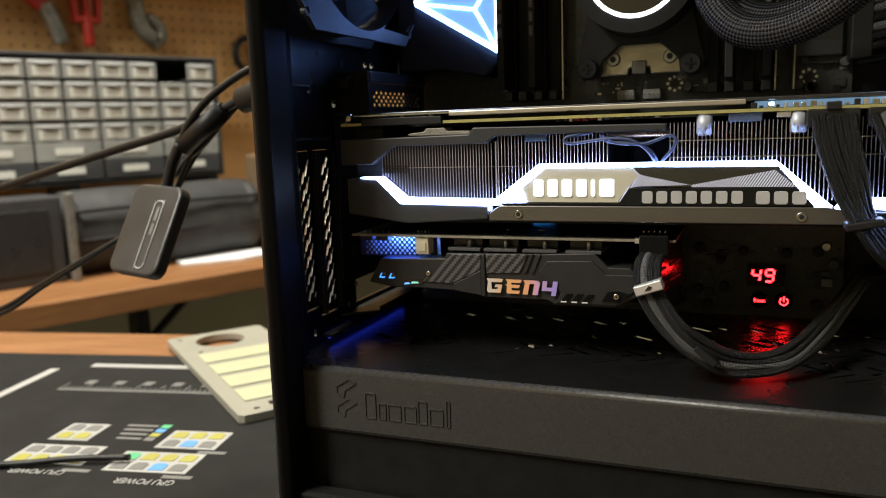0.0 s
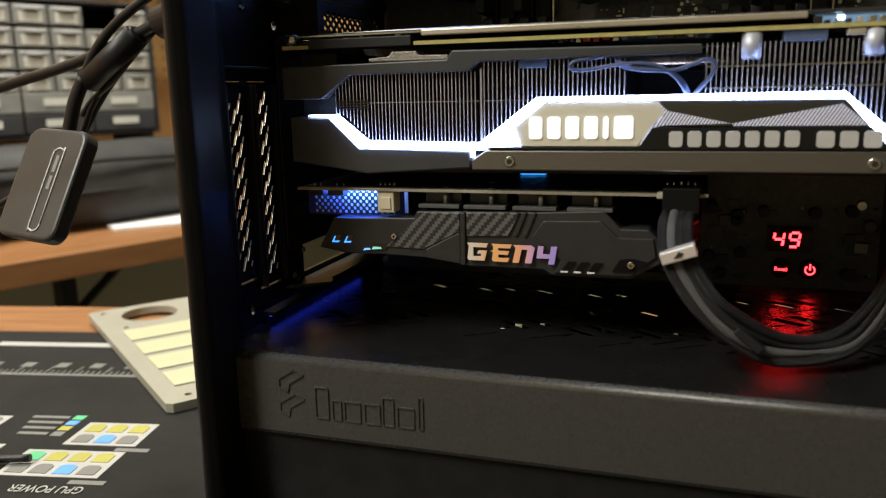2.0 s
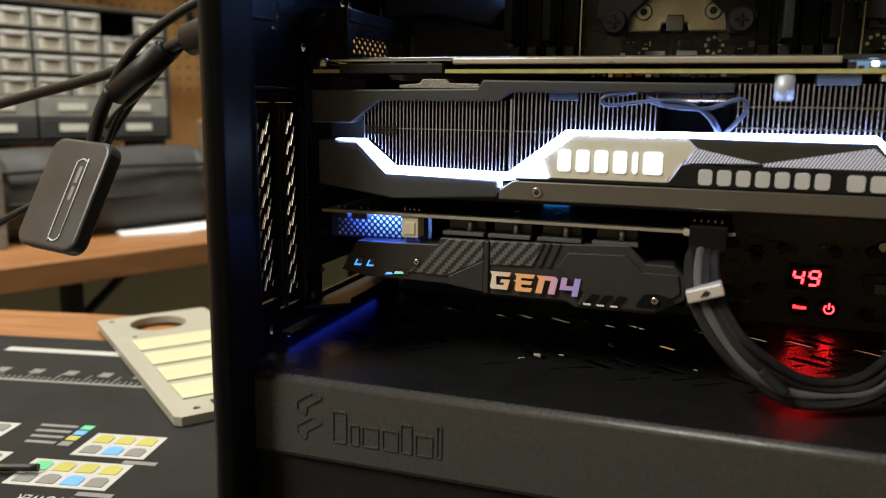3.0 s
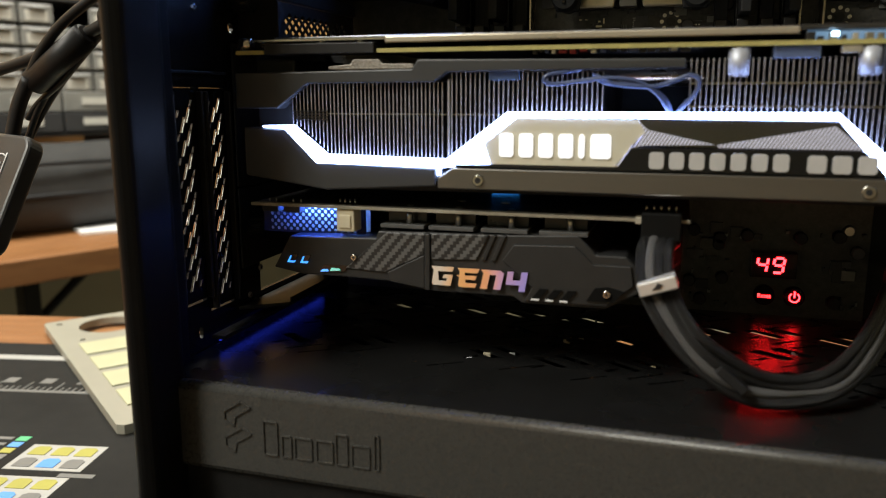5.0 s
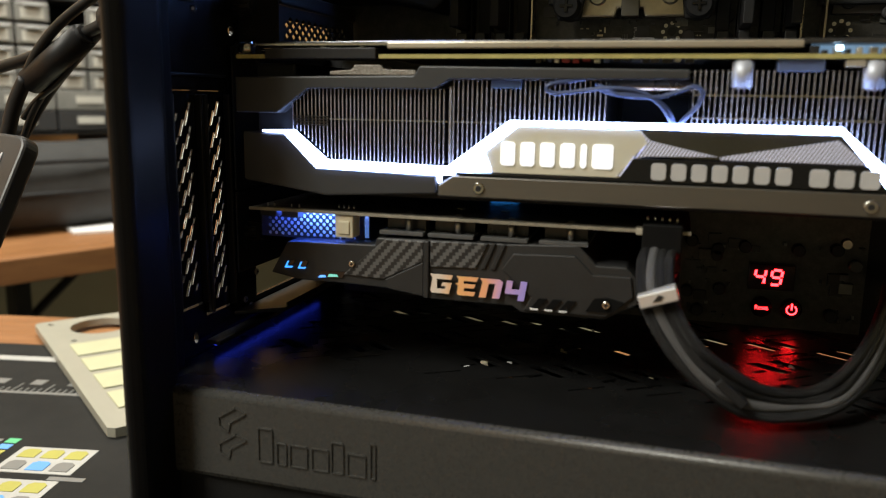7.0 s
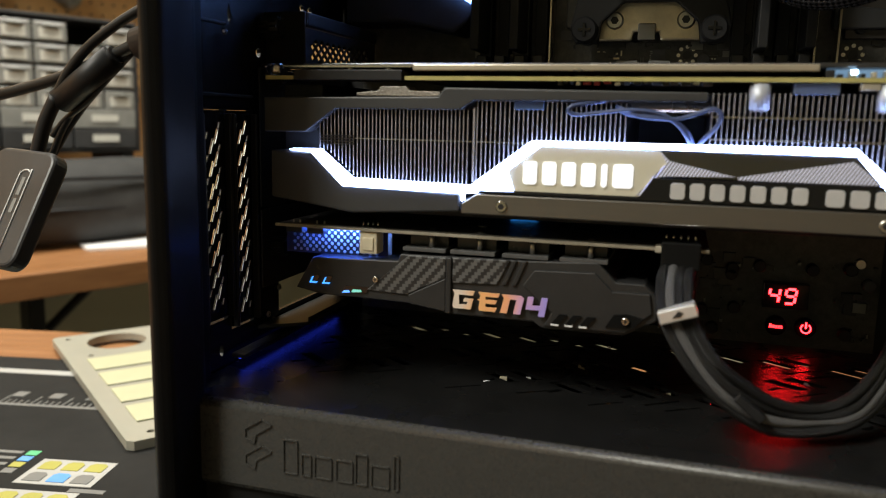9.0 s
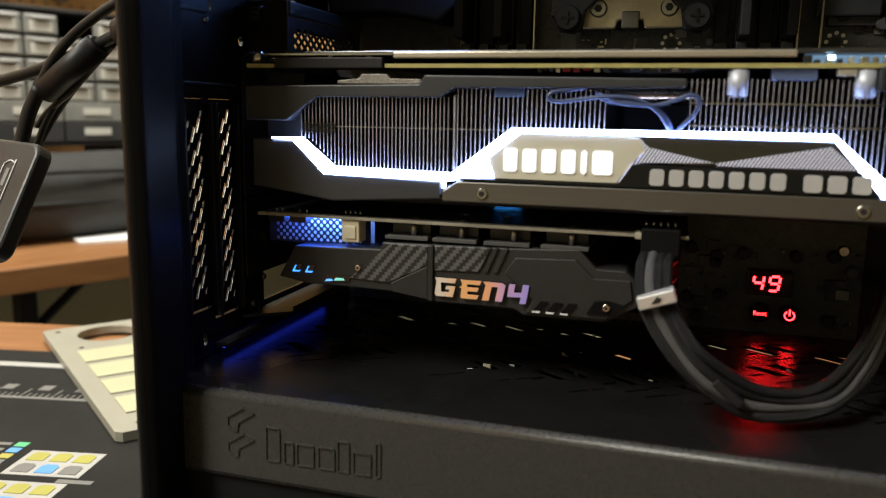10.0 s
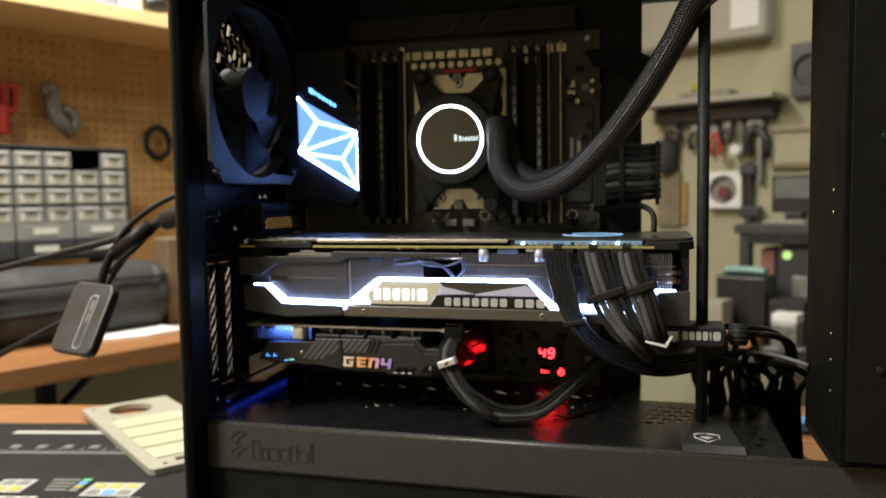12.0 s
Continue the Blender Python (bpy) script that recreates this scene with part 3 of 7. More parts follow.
# rolled front edge in profile, then the grained face and its return
R = 0.0028
prof = [(-0.0325, TOP)] + [(-0.0363 + R - R * math.sin(a * math.pi / 16), TOP - R + R * math.cos(a * math.pi / 16)) for a in range(9)] + [ (-0.0366, 0.0735), (-0.0358, 0.0718), (-0.0330, 0.0712), (-0.0330, 0.0726), (-0.0348, 0.0740), (-0.0345, TOP - 0.0030), (-0.0325, TOP - 0.0014)]
prism(b := BM(), prof, -0.0035, 0.53, "x")
for f in b.faces:
    f.smooth = len(f.verts) == 4 and f.calc_area() < 0.0005
front = part("cover_front", b, SHROUD, cover, "grained dark grey steel face")
box(b := BM(), -0.004, 0.53, -0.0335, -0.0320, 0.020, 0.072, 0.0004)
part("lower_panel", b, BLACK, case)
prism(b := BM(), [(0.4205, -0.0325), (0.53, -0.0325), (0.53, 0.165), (0.49, 0.165), (0.49, -0.010), (0.4225, 0.056), (0.4205, 0.056)], 0.1035, 0.1084, "z")
part("front_deck", b, BLACK, case)
box(b := BM(), 0.492, 0.519, -0.004, 0.163, 0.0192, 0.1034, 0.001)
part("front_support", b, BLACK, case)
box(b := BM(), 0.520, 0.53, -0.0320, 0.165, 0.020, 0.1035, 0.0004)
part("lower_panel", b, BLACK, case)
# pressed mark and name as outline strips, left without letters


def outline(bm, pts, w, y0, y1):
    n = len(pts)
    for i in range(n):
        a, c = Vector(pts[i]), Vector(pts[(i + 1) % n])
        d = (c - a).normalized()
        s = Vector((-d.y, d.x)) * w / 2
        a2, c2 = a + d * w * 0.52, c - d * w * 0.1
        prism(bm, [tuple(a2 + s), tuple(a2 - s), tuple(c2 - s), tuple(c2 + s)], y0, y1, "y")


b = BM()
for dz in (0.0, -0.0108):
    outline(b, [(0.0172, 0.0972 + dz), (0.0245, 0.1018 + dz), (0.0288, 0.0998 + dz), (0.0220, 0.0955 + dz), (0.0212, 0.0915 + dz), (0.0172, 0.0935 + dz)], 0.0006, -0.0370, -0.0362)
part("pressed_mark", b, SHROUD, front, "pressed angular mark")
for x0, x1, z1 in ((0.0340, 0.0398, 0.0950), (0.0418, 0.0456, 0.0900), (0.0472, 0.0542, 0.0900), (0.0562, 0.0628, 0.0900), (0.0642, 0.0688, 0.0935), (0.0706, 0.0776, 0.0900), (0.0796, 0.0814, 0.0950)):
    z0 = 0.0815
    outline(b := BM(), [(x0, z0), (x0, z1), (x1, z1), (x1, z0)], 0.0005, -0.0370, -0.0362)
    part("pressed_block", b, SHROUD, front, "pressed plain block outline")
# power supply and drive cage under the cover
harness = thing("cable_harness", "dark cable bundle with pale glint blocks under the perforated cover", "cable")
for k in range(5):
    y = 0.004 + 0.022 * k
    tube(b := BM(), [(0.155, y, 0.085), (0.175, y + 0.004, 0.0985), (0.215, y - 0.002, 0.1000), (0.255, y + 0.003, 0.0985), (0.300, y, 0.0990), (0.330, y, 0.060)], 0.0030, 8, 6)
    part("wire", b, CABLE, harness)
for k in range(3):
    tube(b := BM(), [(0.020, 0.020 + 0.03 * k, 0.0985), (0.080, 0.012 + 0.03 * k, 0.0990), (0.155, 0.000 + 0.03 * k, 0.0985), (0.180, 0.004 + 0.03 * k, 0.0985)], 0.0026, 8, 6)
    part("wire", b, CABLE, harness)
# small pale blocks added at random in the slots to imitate glints
rg = random.Random(21)
for px_, py_ in slot_middles:
    if px_ < 0.098 or py_ > 0.105 or rg.random() > 0.5:
        continue
    w, d = rg.uniform(0.0005, 0.0018), rg.uniform(0.0004, 0.0012)
    px_, py_ = px_ + rg.uniform(-0.003, 0.003), py_ + rg.uniform(-0.002, 0.003)
    box(b := BM(), px_ - w, px_ + w, py_ - d, py_ + d, 0.0995, 0.1065, 0.0004)
    part("plug", b, rg.choice((IVORY, PAPER, PAPER, PAPER, STEEL, STEEL, ORANGE)), harness, "pale block added as a glint in a cover slot")
solid("power_supply", box(BM(), -0.008, 0.15, -0.005, 0.135, 0.0190, 0.0955, 0.003), BLACK, "black steel power supply inside the case bottom", "power supply")

# ---- graphics card ----
BLUECHIP = material("blue_grey_component", (0.08, 0.12, 0.30), 0.4, 0.1, 0.15, 80)
gpu = thing("graphics_card", "large gunmetal graphics card with a glowing white strip", "graphics card")
prism(b := BM(), [(0.007, 0.226), (0.007, 0.212), (0.0255, 0.212), (0.039, 0.2217), (0.091, 0.222), (0.0965, 0.2256), (0.1815, 0.2262), (0.1815, 0.2295), (0.0850, 0.2305), (0.0825, 0.2270)], 0.0, 0.0075, "y", 0.0006)
part("upper_shroud", b, CARDGREY, gpu)
prism(b := BM(), [(0.010, 0.2045), (0.019, 0.2043), (0.0330, 0.2038), (0.0447, 0.1914), (0.0920, 0.1897), (0.0920, 0.1828), (0.046, 0.1800), (0.010, 0.1850)], 0.0, 0.105, "y", 0.0007)
part("lower_shroud", b, CARDGREY, gpu)
prism(b := BM(), [(0.264, 0.1812), (0.339, 0.1812), (0.339, 0.2048), (0.3195, 0.2038), (0.3035, 0.1882), (0.264, 0.1880)], 0.0, 0.105, "y", 0.0007)
part("lower_shroud", b, CARDGREY, gpu)
# light guides
b = BM()
prism(b, [(0.019, 0.2047), (0.0195, 0.2053), (0.0320, 0.2055), (0.0462, 0.1942), (0.0985, 0.1932), (0.0990, 0.1905), (0.0935, 0.1900), (0.0935, 0.1872), (0.0928, 0.1872), (0.0925, 0.1900), (0.0425, 0.1908), (0.0285, 0.2042)], -0.0006, 0.0028, "y")
part("light_strip", b, LED_WHITE, gpu, "glowing white strip")
b = BM()
prism(b, [(0.0965, 0.1935), (0.1198, 0.2111), (0.2300, 0.2113), (0.2535, 0.1905), (0.2462, 0.1905), (0.2308, 0.2088), (0.1232, 0.2094), (0.1108, 0.1995), (0.1135, 0.1920), (0.0985, 0.1915)], -0.0009, 0.0028, "y")
part("light_strip", b, LED_WHITE, gpu, "glowing white strip")
b = BM()
prism(b, [(0.2540, 0.1893), (0.2575, 0.1942), (0.3010, 0.1945), (0.3165, 0.2056), (0.3300, 0.2056), (0.3300, 0.2048), (0.3190, 0.2042), (0.3032, 0.1890)], -0.0006, 0.0028, "y")
part("light_strip", b, LED_WHITE, gpu, "glowing white strip")
# badge panels
prism(b := BM(), [(0.1108, 0.1995), (0.1232, 0.2090), (0.1665, 0.2086), (0.1710, 0.2040), (0.1600, 0.1920), (0.1135, 0.1920)], -0.0004, 0.004, "y")
part("badge_panel", b, PEARL, gpu, "mirror-like champagne plate")
prism(b := BM(), [(0.1665, 0.2086), (0.2305, 0.2083), (0.2388, 0.1992), (0.1770, 0.1995), (0.1710, 0.2040)], -0.0002, 0.004, "y")
part("badge_panel", b, SMOKED, gpu, "smoked mirror plate")
prism(b := BM(), [(0.1600, 0.1920), (0.1645, 0.1990), (0.2390, 0.1990), (0.2462, 0.1905), (0.101, 0.1905), (0.1000, 0.1915), (0.1590, 0.1918)], -0.0012, 0.004, "y", 0.0003)
part("badge_panel", b, PIANO, gpu, "gloss black plate")
prism(b := BM(), [(0.1930, 0.2003), (0.2295, 0.2070), (0.2385, 0.1994), (0.1935, 0.1994)], -0.0008, 0.003, "y")
part("hatched_panel", b, HATCH, gpu, "finely hatched light guide glowing faintly")
prism(b := BM(), [(0.1665, 0.2084), (0.1700, 0.2052), (0.1925, 0.2004), (0.1690, 0.1998), (0.1640, 0.1990), (0.1605, 0.1925), (0.1590, 0.1925), (0.1690, 0.2042)], -0.0010, 0.003, "y")
part("hatched_panel", b, HATCH, gpu, "finely hatched light guide glowing faintly")


def blocks(x0, x1, n, z0, z1, y, gap, mat, parent, name, widths=None):
    """A maker's name as a row of plain bars with cut corners, one for each sign."""
    widths = widths or [1] * n
    unit = (x1 - x0 - gap * (n - 1)) / sum(widths)
    x, c = x0, 0.0008
    for w in widths:
        r = x + w * unit
        prism(b := BM(), [(x + c, z0), (r - c, z0), (r, z0 + c), (r, z1 - c), (r - c, z1), (x + c, z1), (x, z1 - c), (x, z0 + c)], y, y + 0.0006, "y", 0.0001)
        part(name, b, mat, parent)
        x = r + gap


NAME_LIT = glow("lit_white_print", (0.95, 0.97, 1.0), 0.9, (0.8, 0.8, 0.8))
blocks(0.1170, 0.1575, 6, 0.1948, 0.2034, -0.0010, 0.0021, NAME_LIT, gpu, "name_block", [1, 1, 1, 1, 0.4, 1.4])
blocks(0.1708, 0.2162, 7, 0.1917, 0.1976, -0.0018, 0.0017, GREY_INK, gpu, "name_block")
blocks(0.2217, 0.2428, 3, 0.1915, 0.1974, -0.0018, 0.0017, GREY_INK, gpu, "name_block")
prism(b := BM(), [(0.0930, 0.1822), (0.0930, 0.1862), (0.0990, 0.1902), (0.2515, 0.1902), (0.2620, 0.1882), (0.2620, 0.1822)], -0.0010, 0.006, "y", 0.0005)
part("side_plate", b, PLATE, gpu, "brushed grey side plate")
for x in (0.109, 0.241):
    rod(b := BM(), (x, -0.0009, 0.1858), (x, -0.0018, 0.1858), 0.0023, 24, 0.0021, 0.0002)
    s = part("screw", b, STEEL, gpu)
    rod(b := BM(), (x, -0.0017, 0.1858), (x, -0.0020, 0.1858), 0.0012, 6)
    part("recess", b, DARKPLASTIC, s)
# bottom shell and inside wall
prism(b := BM(), [(0.046, 0.1800), (0.330, 0.1806), (0.339, 0.1830), (0.339, 0.1880), (0.012, 0.1880), (0.012, 0.1850)], 0.006, 0.112, "y", 0.001)
part("fan_shell", b, DARKPLASTIC, gpu)
# fins
def fin_block(x0, x1, pitch, low, z1, y0, y1, thick):
    bm = BM()
    n = int((x1 - x0) / pitch)
    for i in range(n):
        x = x0 + i * pitch
        jit = 0.00003 * math.sin(i * 2.7)
        z0 = low(x) if callable(low) else low
        vs = [bm.verts.new(v) for v in ((x + jit, y0, z0), (x + thick + jit, y0, z0), (x + thick, y1, z0), (x, y1, z0), (x + jit, y0, z1), (x + thick + jit, y0, z1), (x + thick, y1, z1), (x, y1, z1))]
        for q in ((0, 1, 5, 4), (1, 2, 6, 5), (2, 3, 7, 6), (3, 0, 4, 7), (4, 5, 6, 7), (3, 2, 1, 0)):
            bm.faces.new([vs[j] for j in q])
    bmesh.ops.recalc_face_normals(bm, faces=list(bm.faces))
    return bm


for x0, x1, z0, z1, pitch in ((0.0310, 0.0955, lambda x: max(0.1935, min(0.2050, 0.2050 - (x - 0.0345) * 0.86)), 0.2222, 0.00165), (0.0975, 0.1560, 0.1950, 0.2255, 0.00180), (0.1830, 0.3300, 0.1930, 0.2295, 0.00180)):
    # sides darkened as if in shade, front edges pale as if lit
    fins = part("fin_block", fin_block(x0, x1, pitch, z0, z1, 0.0032, 0.095, 0.00030), FINS, gpu, "aluminium cooling fins, sides coloured dark for the shade between them")
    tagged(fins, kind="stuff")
    edge = part("fin_edge", fin_block(x0 - 0.00003, x1, pitch, z0, z1, 0.0027, 0.0032, 0.00036), FIN_EDGE, fins, "fin front edges coloured bright as if lit")
    tagged(edge, kind="stuff")
box(b := BM(), 0.0961, 0.0968, 0.0022, 0.09, 0.1945, 0.2230)
part("fin_divider", b, FIN_EDGE, gpu)
for z in (0.2208, 0.2130):
    box(b := BM(), 0.1830, 0.3300, 0.0025, 0.0030, z, z + 0.0005)
    part("fin_tie", b, STEEL, gpu)
for x0, x1 in ((0.0465, 0.0955), (0.0975, 0.1560)):
    box(b := BM(), x0, x1, 0.0030, 0.0034, 0.2099, 0.2102)
    part("fin_tie", b, STEEL, gpu)
for k in range(4):
    box(b := BM(), 0.0315, 0.0462, 0.0020, 0.0200, 0.2075 + 0.0011 * k, 0.2079 + 0.0011 * k)
    part("louvre", b, FINS, gpu)
for k in range(4):
    rod(b := BM(), (0.03, 0.030 + 0.02 * k, 0.224), (0.333, 0.030 + 0.02 * k, 0.224), 0.003, 12)
    part("heat_pipe", b, COPPER, gpu)
for z in (0.2165, 0.2105):
    rod(b := BM(), (0.318, 0.008, z), (0.333, 0.008, z), 0.0022, 12, bevel=0.0006)
    part("heat_pipe", b, COPPER, gpu)
box(b := BM(), 0.020, 0.335, 0.096, 0.112, 0.188, 0.232, 0.001)
part("inner_wall", b, DARKPLASTIC, gpu)
box(b := BM(), 0.333, 0.339, 0.012, 0.110, 0.204, 0.236, 0.001)
part("end_wall", b, DARKPLASTIC, gpu)
box(b := BM(), 0.010, 0.028, 0.012, 0.110, 0.186, 0.232, 0.001)
part("end_wall", b, DARKPLASTIC, gpu)
# boards
box(b := BM(), 0.0685, 0.3160, 0.0016, 0.118, 0.23325, 0.23465)
board = part("circuit_board", b, PCB, gpu, "black circuit board with a yellowish edge")
for x0, x1, y0 in ((0.008, 0.0205, 0.0), (0.0685, 0.3160, 0.0005)):
    box(b := BM(), x0, x1, y0, 0.0016, 0.2332, 0.2347)
    part("board_edge", b, PCB_EDGE, board, "yellowish bare edge")
ru = random.Random(8)
REDPART = material("red_component", (0.35, 0.03, 0.04), 0.4, 0.0, 0.1, 80)
x = 0.128
while x < 0.180:
    w = ru.uniform(0.0012, 0.0034)
    box(b := BM(), x, x + w, 0.0030, 0.0060, 0.2332 - ru.uniform(0.0008, 0.0016), 0.2332, 0.0002)
    part("board_component", b, REDPART if 0.136 < x < 0.147 else ru.choice((SOLDER, CHIP, PAD, BLUECHIP)), board)
    x += w + ru.uniform(0.0004, 0.0016)
box(b := BM(), 0.0208, 0.0675, -0.0002, 0.014, 0.2330, 0.2371, 0.0004)
part("bridge_cover", b, DARKPLASTIC, gpu)
box(b := BM(), 0.0150, 0.0720, 0.0020, 0.110, 0.2382, 0.2389)
part("backplate_lip", b, STEEL, gpu)
for x in (0.044, 0.0605):
    rod(b := BM(), (x, 0.004, 0.2371), (x, 0.004, 0.2383), 0.0014, 12)
    part("standoff", b, SOLDER, gpu)
box(b := BM(), 0.0715, 0.2165, 0.0010, 0.004, 0.2368, 0.2393, 0.0005)
part("backplate_edge", b, material("satin_silver_edge", (0.62, 0.57, 0.47), 0.35, 0.7, 0.05, 40), gpu, "satin silver backplate edge")
prism(b := BM(), [(0.022, 0.006), (0.072, 0.0045), (0.318, 0.0045), (0.337, 0.010), (0.342, 0.020), (0.342, 0.110), (0.022, 0.110)], 0.2382, 0.2400, "z", 0.0004)
part("backplate", b, material("brushed_dark_backplate", (0.14, 0.14, 0.15), 0.30, 0.9, 0.15, 60, 0.15, 600, 0.06, stretch=(0.1, 1, 1)), gpu, "brushed dark backplate")
prism(b := BM(), [(0.310, 0.004), (0.332, 0.004), (0.342, 0.012), (0.342, 0.040), (0.310, 0.040)], 0.2320, 0.2380, "z", 0.001)
part("backplate_end", b, DARKPLASTIC, gpu)
for i, (w, h) in enumerate(((6, 1), (5, 1))):
    box(b := BM(), 0.120 + 0.034 * i, 0.148 + 0.034 * i, 0.020, 0.026, 0.24005, 0.2403)
    part("printed_block", b, GREYINK, gpu)
# lit parts between board and backplate
box(b := BM(), 0.2200, 0.3080, 0.010, 0.012, 0.2350, 0.2380)
part("board_light", b, glow("dim_ice_light", (0.35, 0.65, 1.0), 0.35), gpu, "ice-blue lit board edge")
rr = random.Random(2)
for i in range(26):
    x, h = 0.2185 + i * 0.0035, rr.uniform(0.0010, 0.0026)
    box(b := BM(), x, x + rr.uniform(0.0012, 0.0028), 0.0015, 0.0050, 0.2348, 0.2348 + h, 0.0002)
    part("board_component", b, rr.choice((CHIP, CHIP, SOLDER, PCB_PALE)), gpu)
for x in (0.226, 0.275, 0.291):
    box(b := BM(), x, x + 0.0022, 0.0012, 0.003, 0.2358, 0.2374, 0.0003)
    part("board_led", b, LED_SPARK, gpu, "bright ice-blue light")
tor = BM()
for a0, a1 in ((0.2, 2.4), (3.0, 5.9)):
    pts = [(0.272 + 0.022 * math.cos(a0 + (a1 - a0) * k / 8), 0.050 + 0.017 * math.sin(a0 + (a1 - a0) * k / 8), 0.2402) for k in range(9)]
    tube(tor, pts, 0.0004, 6, 3)
part("backplate_badge_light", tor, glow("badge_cyan", (0.10, 0.45, 0.9), 0.8), gpu, "cyan glowing ring on the backplate")
# capacitors, choke, foil, fan lead
for x in (0.1985, 0.2385):
    rod(b := BM(), (x, 0.0040, 0.2232), (x, 0.0040, 0.2330), 0.0036, 24, bevel=0.0006)
    part("capacitor", b, material("satin_can", (0.50, 0.53, 0.60), 0.5, 0.4, 0.06, 60), gpu, "shiny metal can capacitor")
box(b := BM(), 0.2090, 0.2235, 0.002, 0.010, 0.2290, 0.2331, 0.0004)
part("choke", b, material("blue_grey_choke", (0.10, 0.14, 0.26), 0.45, 0.2, 0.15, 60), gpu, "blue-grey choke")
box(b := BM(), 0.1120, 0.1235, 0.002, 0.008, 0.2225, 0.2262, 0.0004)
part("lead_clip", b, material("blue_lead_clip", (0.05, 0.09, 0.18), 0.5, 0.0, 0.1, 60), gpu, "blue plastic lead clip")
box(b := BM(), 0.2295, 0.2355, 0.001, 0.006, 0.2305, 0.2330, 0.0004)
part("standoff", b, PCB_PALE, gpu)
prism(b := BM(), [(0.0480, 0.2283), (0.0570, 0.2290), (0.0585, 0.2308), (0.0690, 0.2308), (0.0705, 0.2291), (0.0830, 0.2289), (0.0830, 0.2270), (0.0480, 0.2270)], 0.001, 0.012, "y", 0.0003)
part("foil_gasket", b, FOAM, gpu, "grey knitted foil gasket")
BLUELEAD = material("blue_grey_lead", (0.06, 0.085, 0.19), 0.4, 0.0, 0.1, 80)
for pts in ([(0.146, 0.003, 0.2262), (0.140, 0.0005, 0.2252), (0.1345, -0.0005, 0.2242), (0.1330, -0.0008, 0.2222), (0.1365, -0.0005, 0.2210), (0.144, -0.0005, 0.2218), (0.155, -0.0010, 0.2230), (0.165, -0.0010, 0.2220), (0.172, -0.0005, 0.2180), (0.176, 0.0015, 0.2125), (0.177, 0.006, 0.2080)],
            [(0.150, 0.003, 0.2245), (0.155, -0.0004, 0.2222), (0.1585, -0.0008, 0.2208), (0.165, -0.0010, 0.2202), (0.172, -0.0008, 0.2202), (0.178, -0.0008, 0.2220), (0.183, -0.0008, 0.2238), (0.1860, -0.0005, 0.2222), (0.1850, 0.0, 0.2180), (0.1800, 0.0015, 0.2120), (0.1780, 0.006, 0.2080)],
            [(0.150, 0.003, 0.2232), (0.156, 0.0, 0.2212), (0.163, -0.0004, 0.2212), (0.170, -0.0002, 0.2196), (0.175, 0.001, 0.2160), (0.1775, 0.004, 0.2110)]):
    tube(b := BM(), pts, 0.0008, 8, 8)
    part("fan_lead", b, BLUELEAD, gpu, "thin blue-grey fan lead")
# fan seen through the gap
rod(b := BM(), (0.1695, 0.030, 0.190), (0.1695, 0.030, 0.208), 0.012, 24, bevel=0.001)
part("fan_motor", b, PIANO, gpu, "gloss black fan motor")
# bracket
box(b := BM(), -0.0135, -0.0125, 0.031, 0.122, 0.176, 0.240, 0.0003)
part("slot_bracket", b, BLACK, gpu, "black slot bracket")
for p in ((-0.004, 0.003, 0.2365),):
    rod(b := BM(), (0.0075, 0.004, 0.2372), (0.0135, 0.004, 0.2372), 0.0026, 16, bevel=0.0005)
    part("bracket_screw", b, STEEL, gpu)

# ---- storage adapter card ----
ssd = thing("adapter_card", "black storage adapter card with carbon panels and an iridescent caption", "expansion card")
box(b := BM(), 0.0085, 0.186, 0.0072, 0.118, 0.1716, 0.1729, 0.0002)
part("circuit_board", b, PCB, ssd, "black circuit board")
box(b := BM(), 0.008, 0.186, 0.0060, 0.0072, 0.1716, 0.1729, 0.0002)
part("board_edge", b, PCB_PALE, ssd, "pale bare board edge")
box(b := BM(), 0.012, 0.180, 0.0065, 0.116, 0.1729, 0.1733)
part("board_mask", b, PCB, ssd)
body = [(0.0170, 0.1450), (0.0250, 0.1590), (0.0640, 0.1600), (0.0650, 0.1630), (0.1200, 0.1640), (0.1460, 0.1652), (0.1530, 0.1580), (0.1640, 0.1580), (0.1690, 0.1530), (0.1690, 0.1440), (0.1570, 0.1372), (0.1250, 0.1372), (0.1215, 0.1395), (0.0880, 0.1395), (0.0840, 0.1420), (0.0500, 0.1428), (0.0300, 0.1428)]
prism(b := BM(), body, 0.0075, 0.105, "y", 0.0006)
part("cover", b, CARDBLACK := material("card_black_metal", (0.036, 0.036, 0.037), 0.42, 0.3, 0.15, 60, 0.2, 1800, 0.05), ssd)
prism(b := BM(), [(0.0505, 0.1468), (0.0690, 0.1627), (0.0850, 0.1627), (0.0850, 0.1545), (0.0680, 0.1462)], 0.0066, 0.010, "y", 0.0003)
part("carbon_panel", b, CARBON, ssd, "carbon twill panel")
prism(b := BM(), [(0.0880, 0.1528), (0.0880, 0.1630), (0.1115, 0.1637), (0.1065, 0.1535)], 0.0066, 0.010, "y", 0.0003)
part("carbon_panel", b, CARBON, ssd, "carbon twill panel")
prism(b := BM(), [(0.0690, 0.1462), (0.0852, 0.1545), (0.0852, 0.1405), (0.0700, 0.1425)], 0.0064, 0.010, "y", 0.0004)
part("raised_rib", b, CARDBLACK, ssd)
box(b := BM(), 0.0852, 0.0876, 0.0060, 0.010, 0.1400, 0.1632, 0.0005)
part("raised_rib", b, CARDBLACK, ssd)
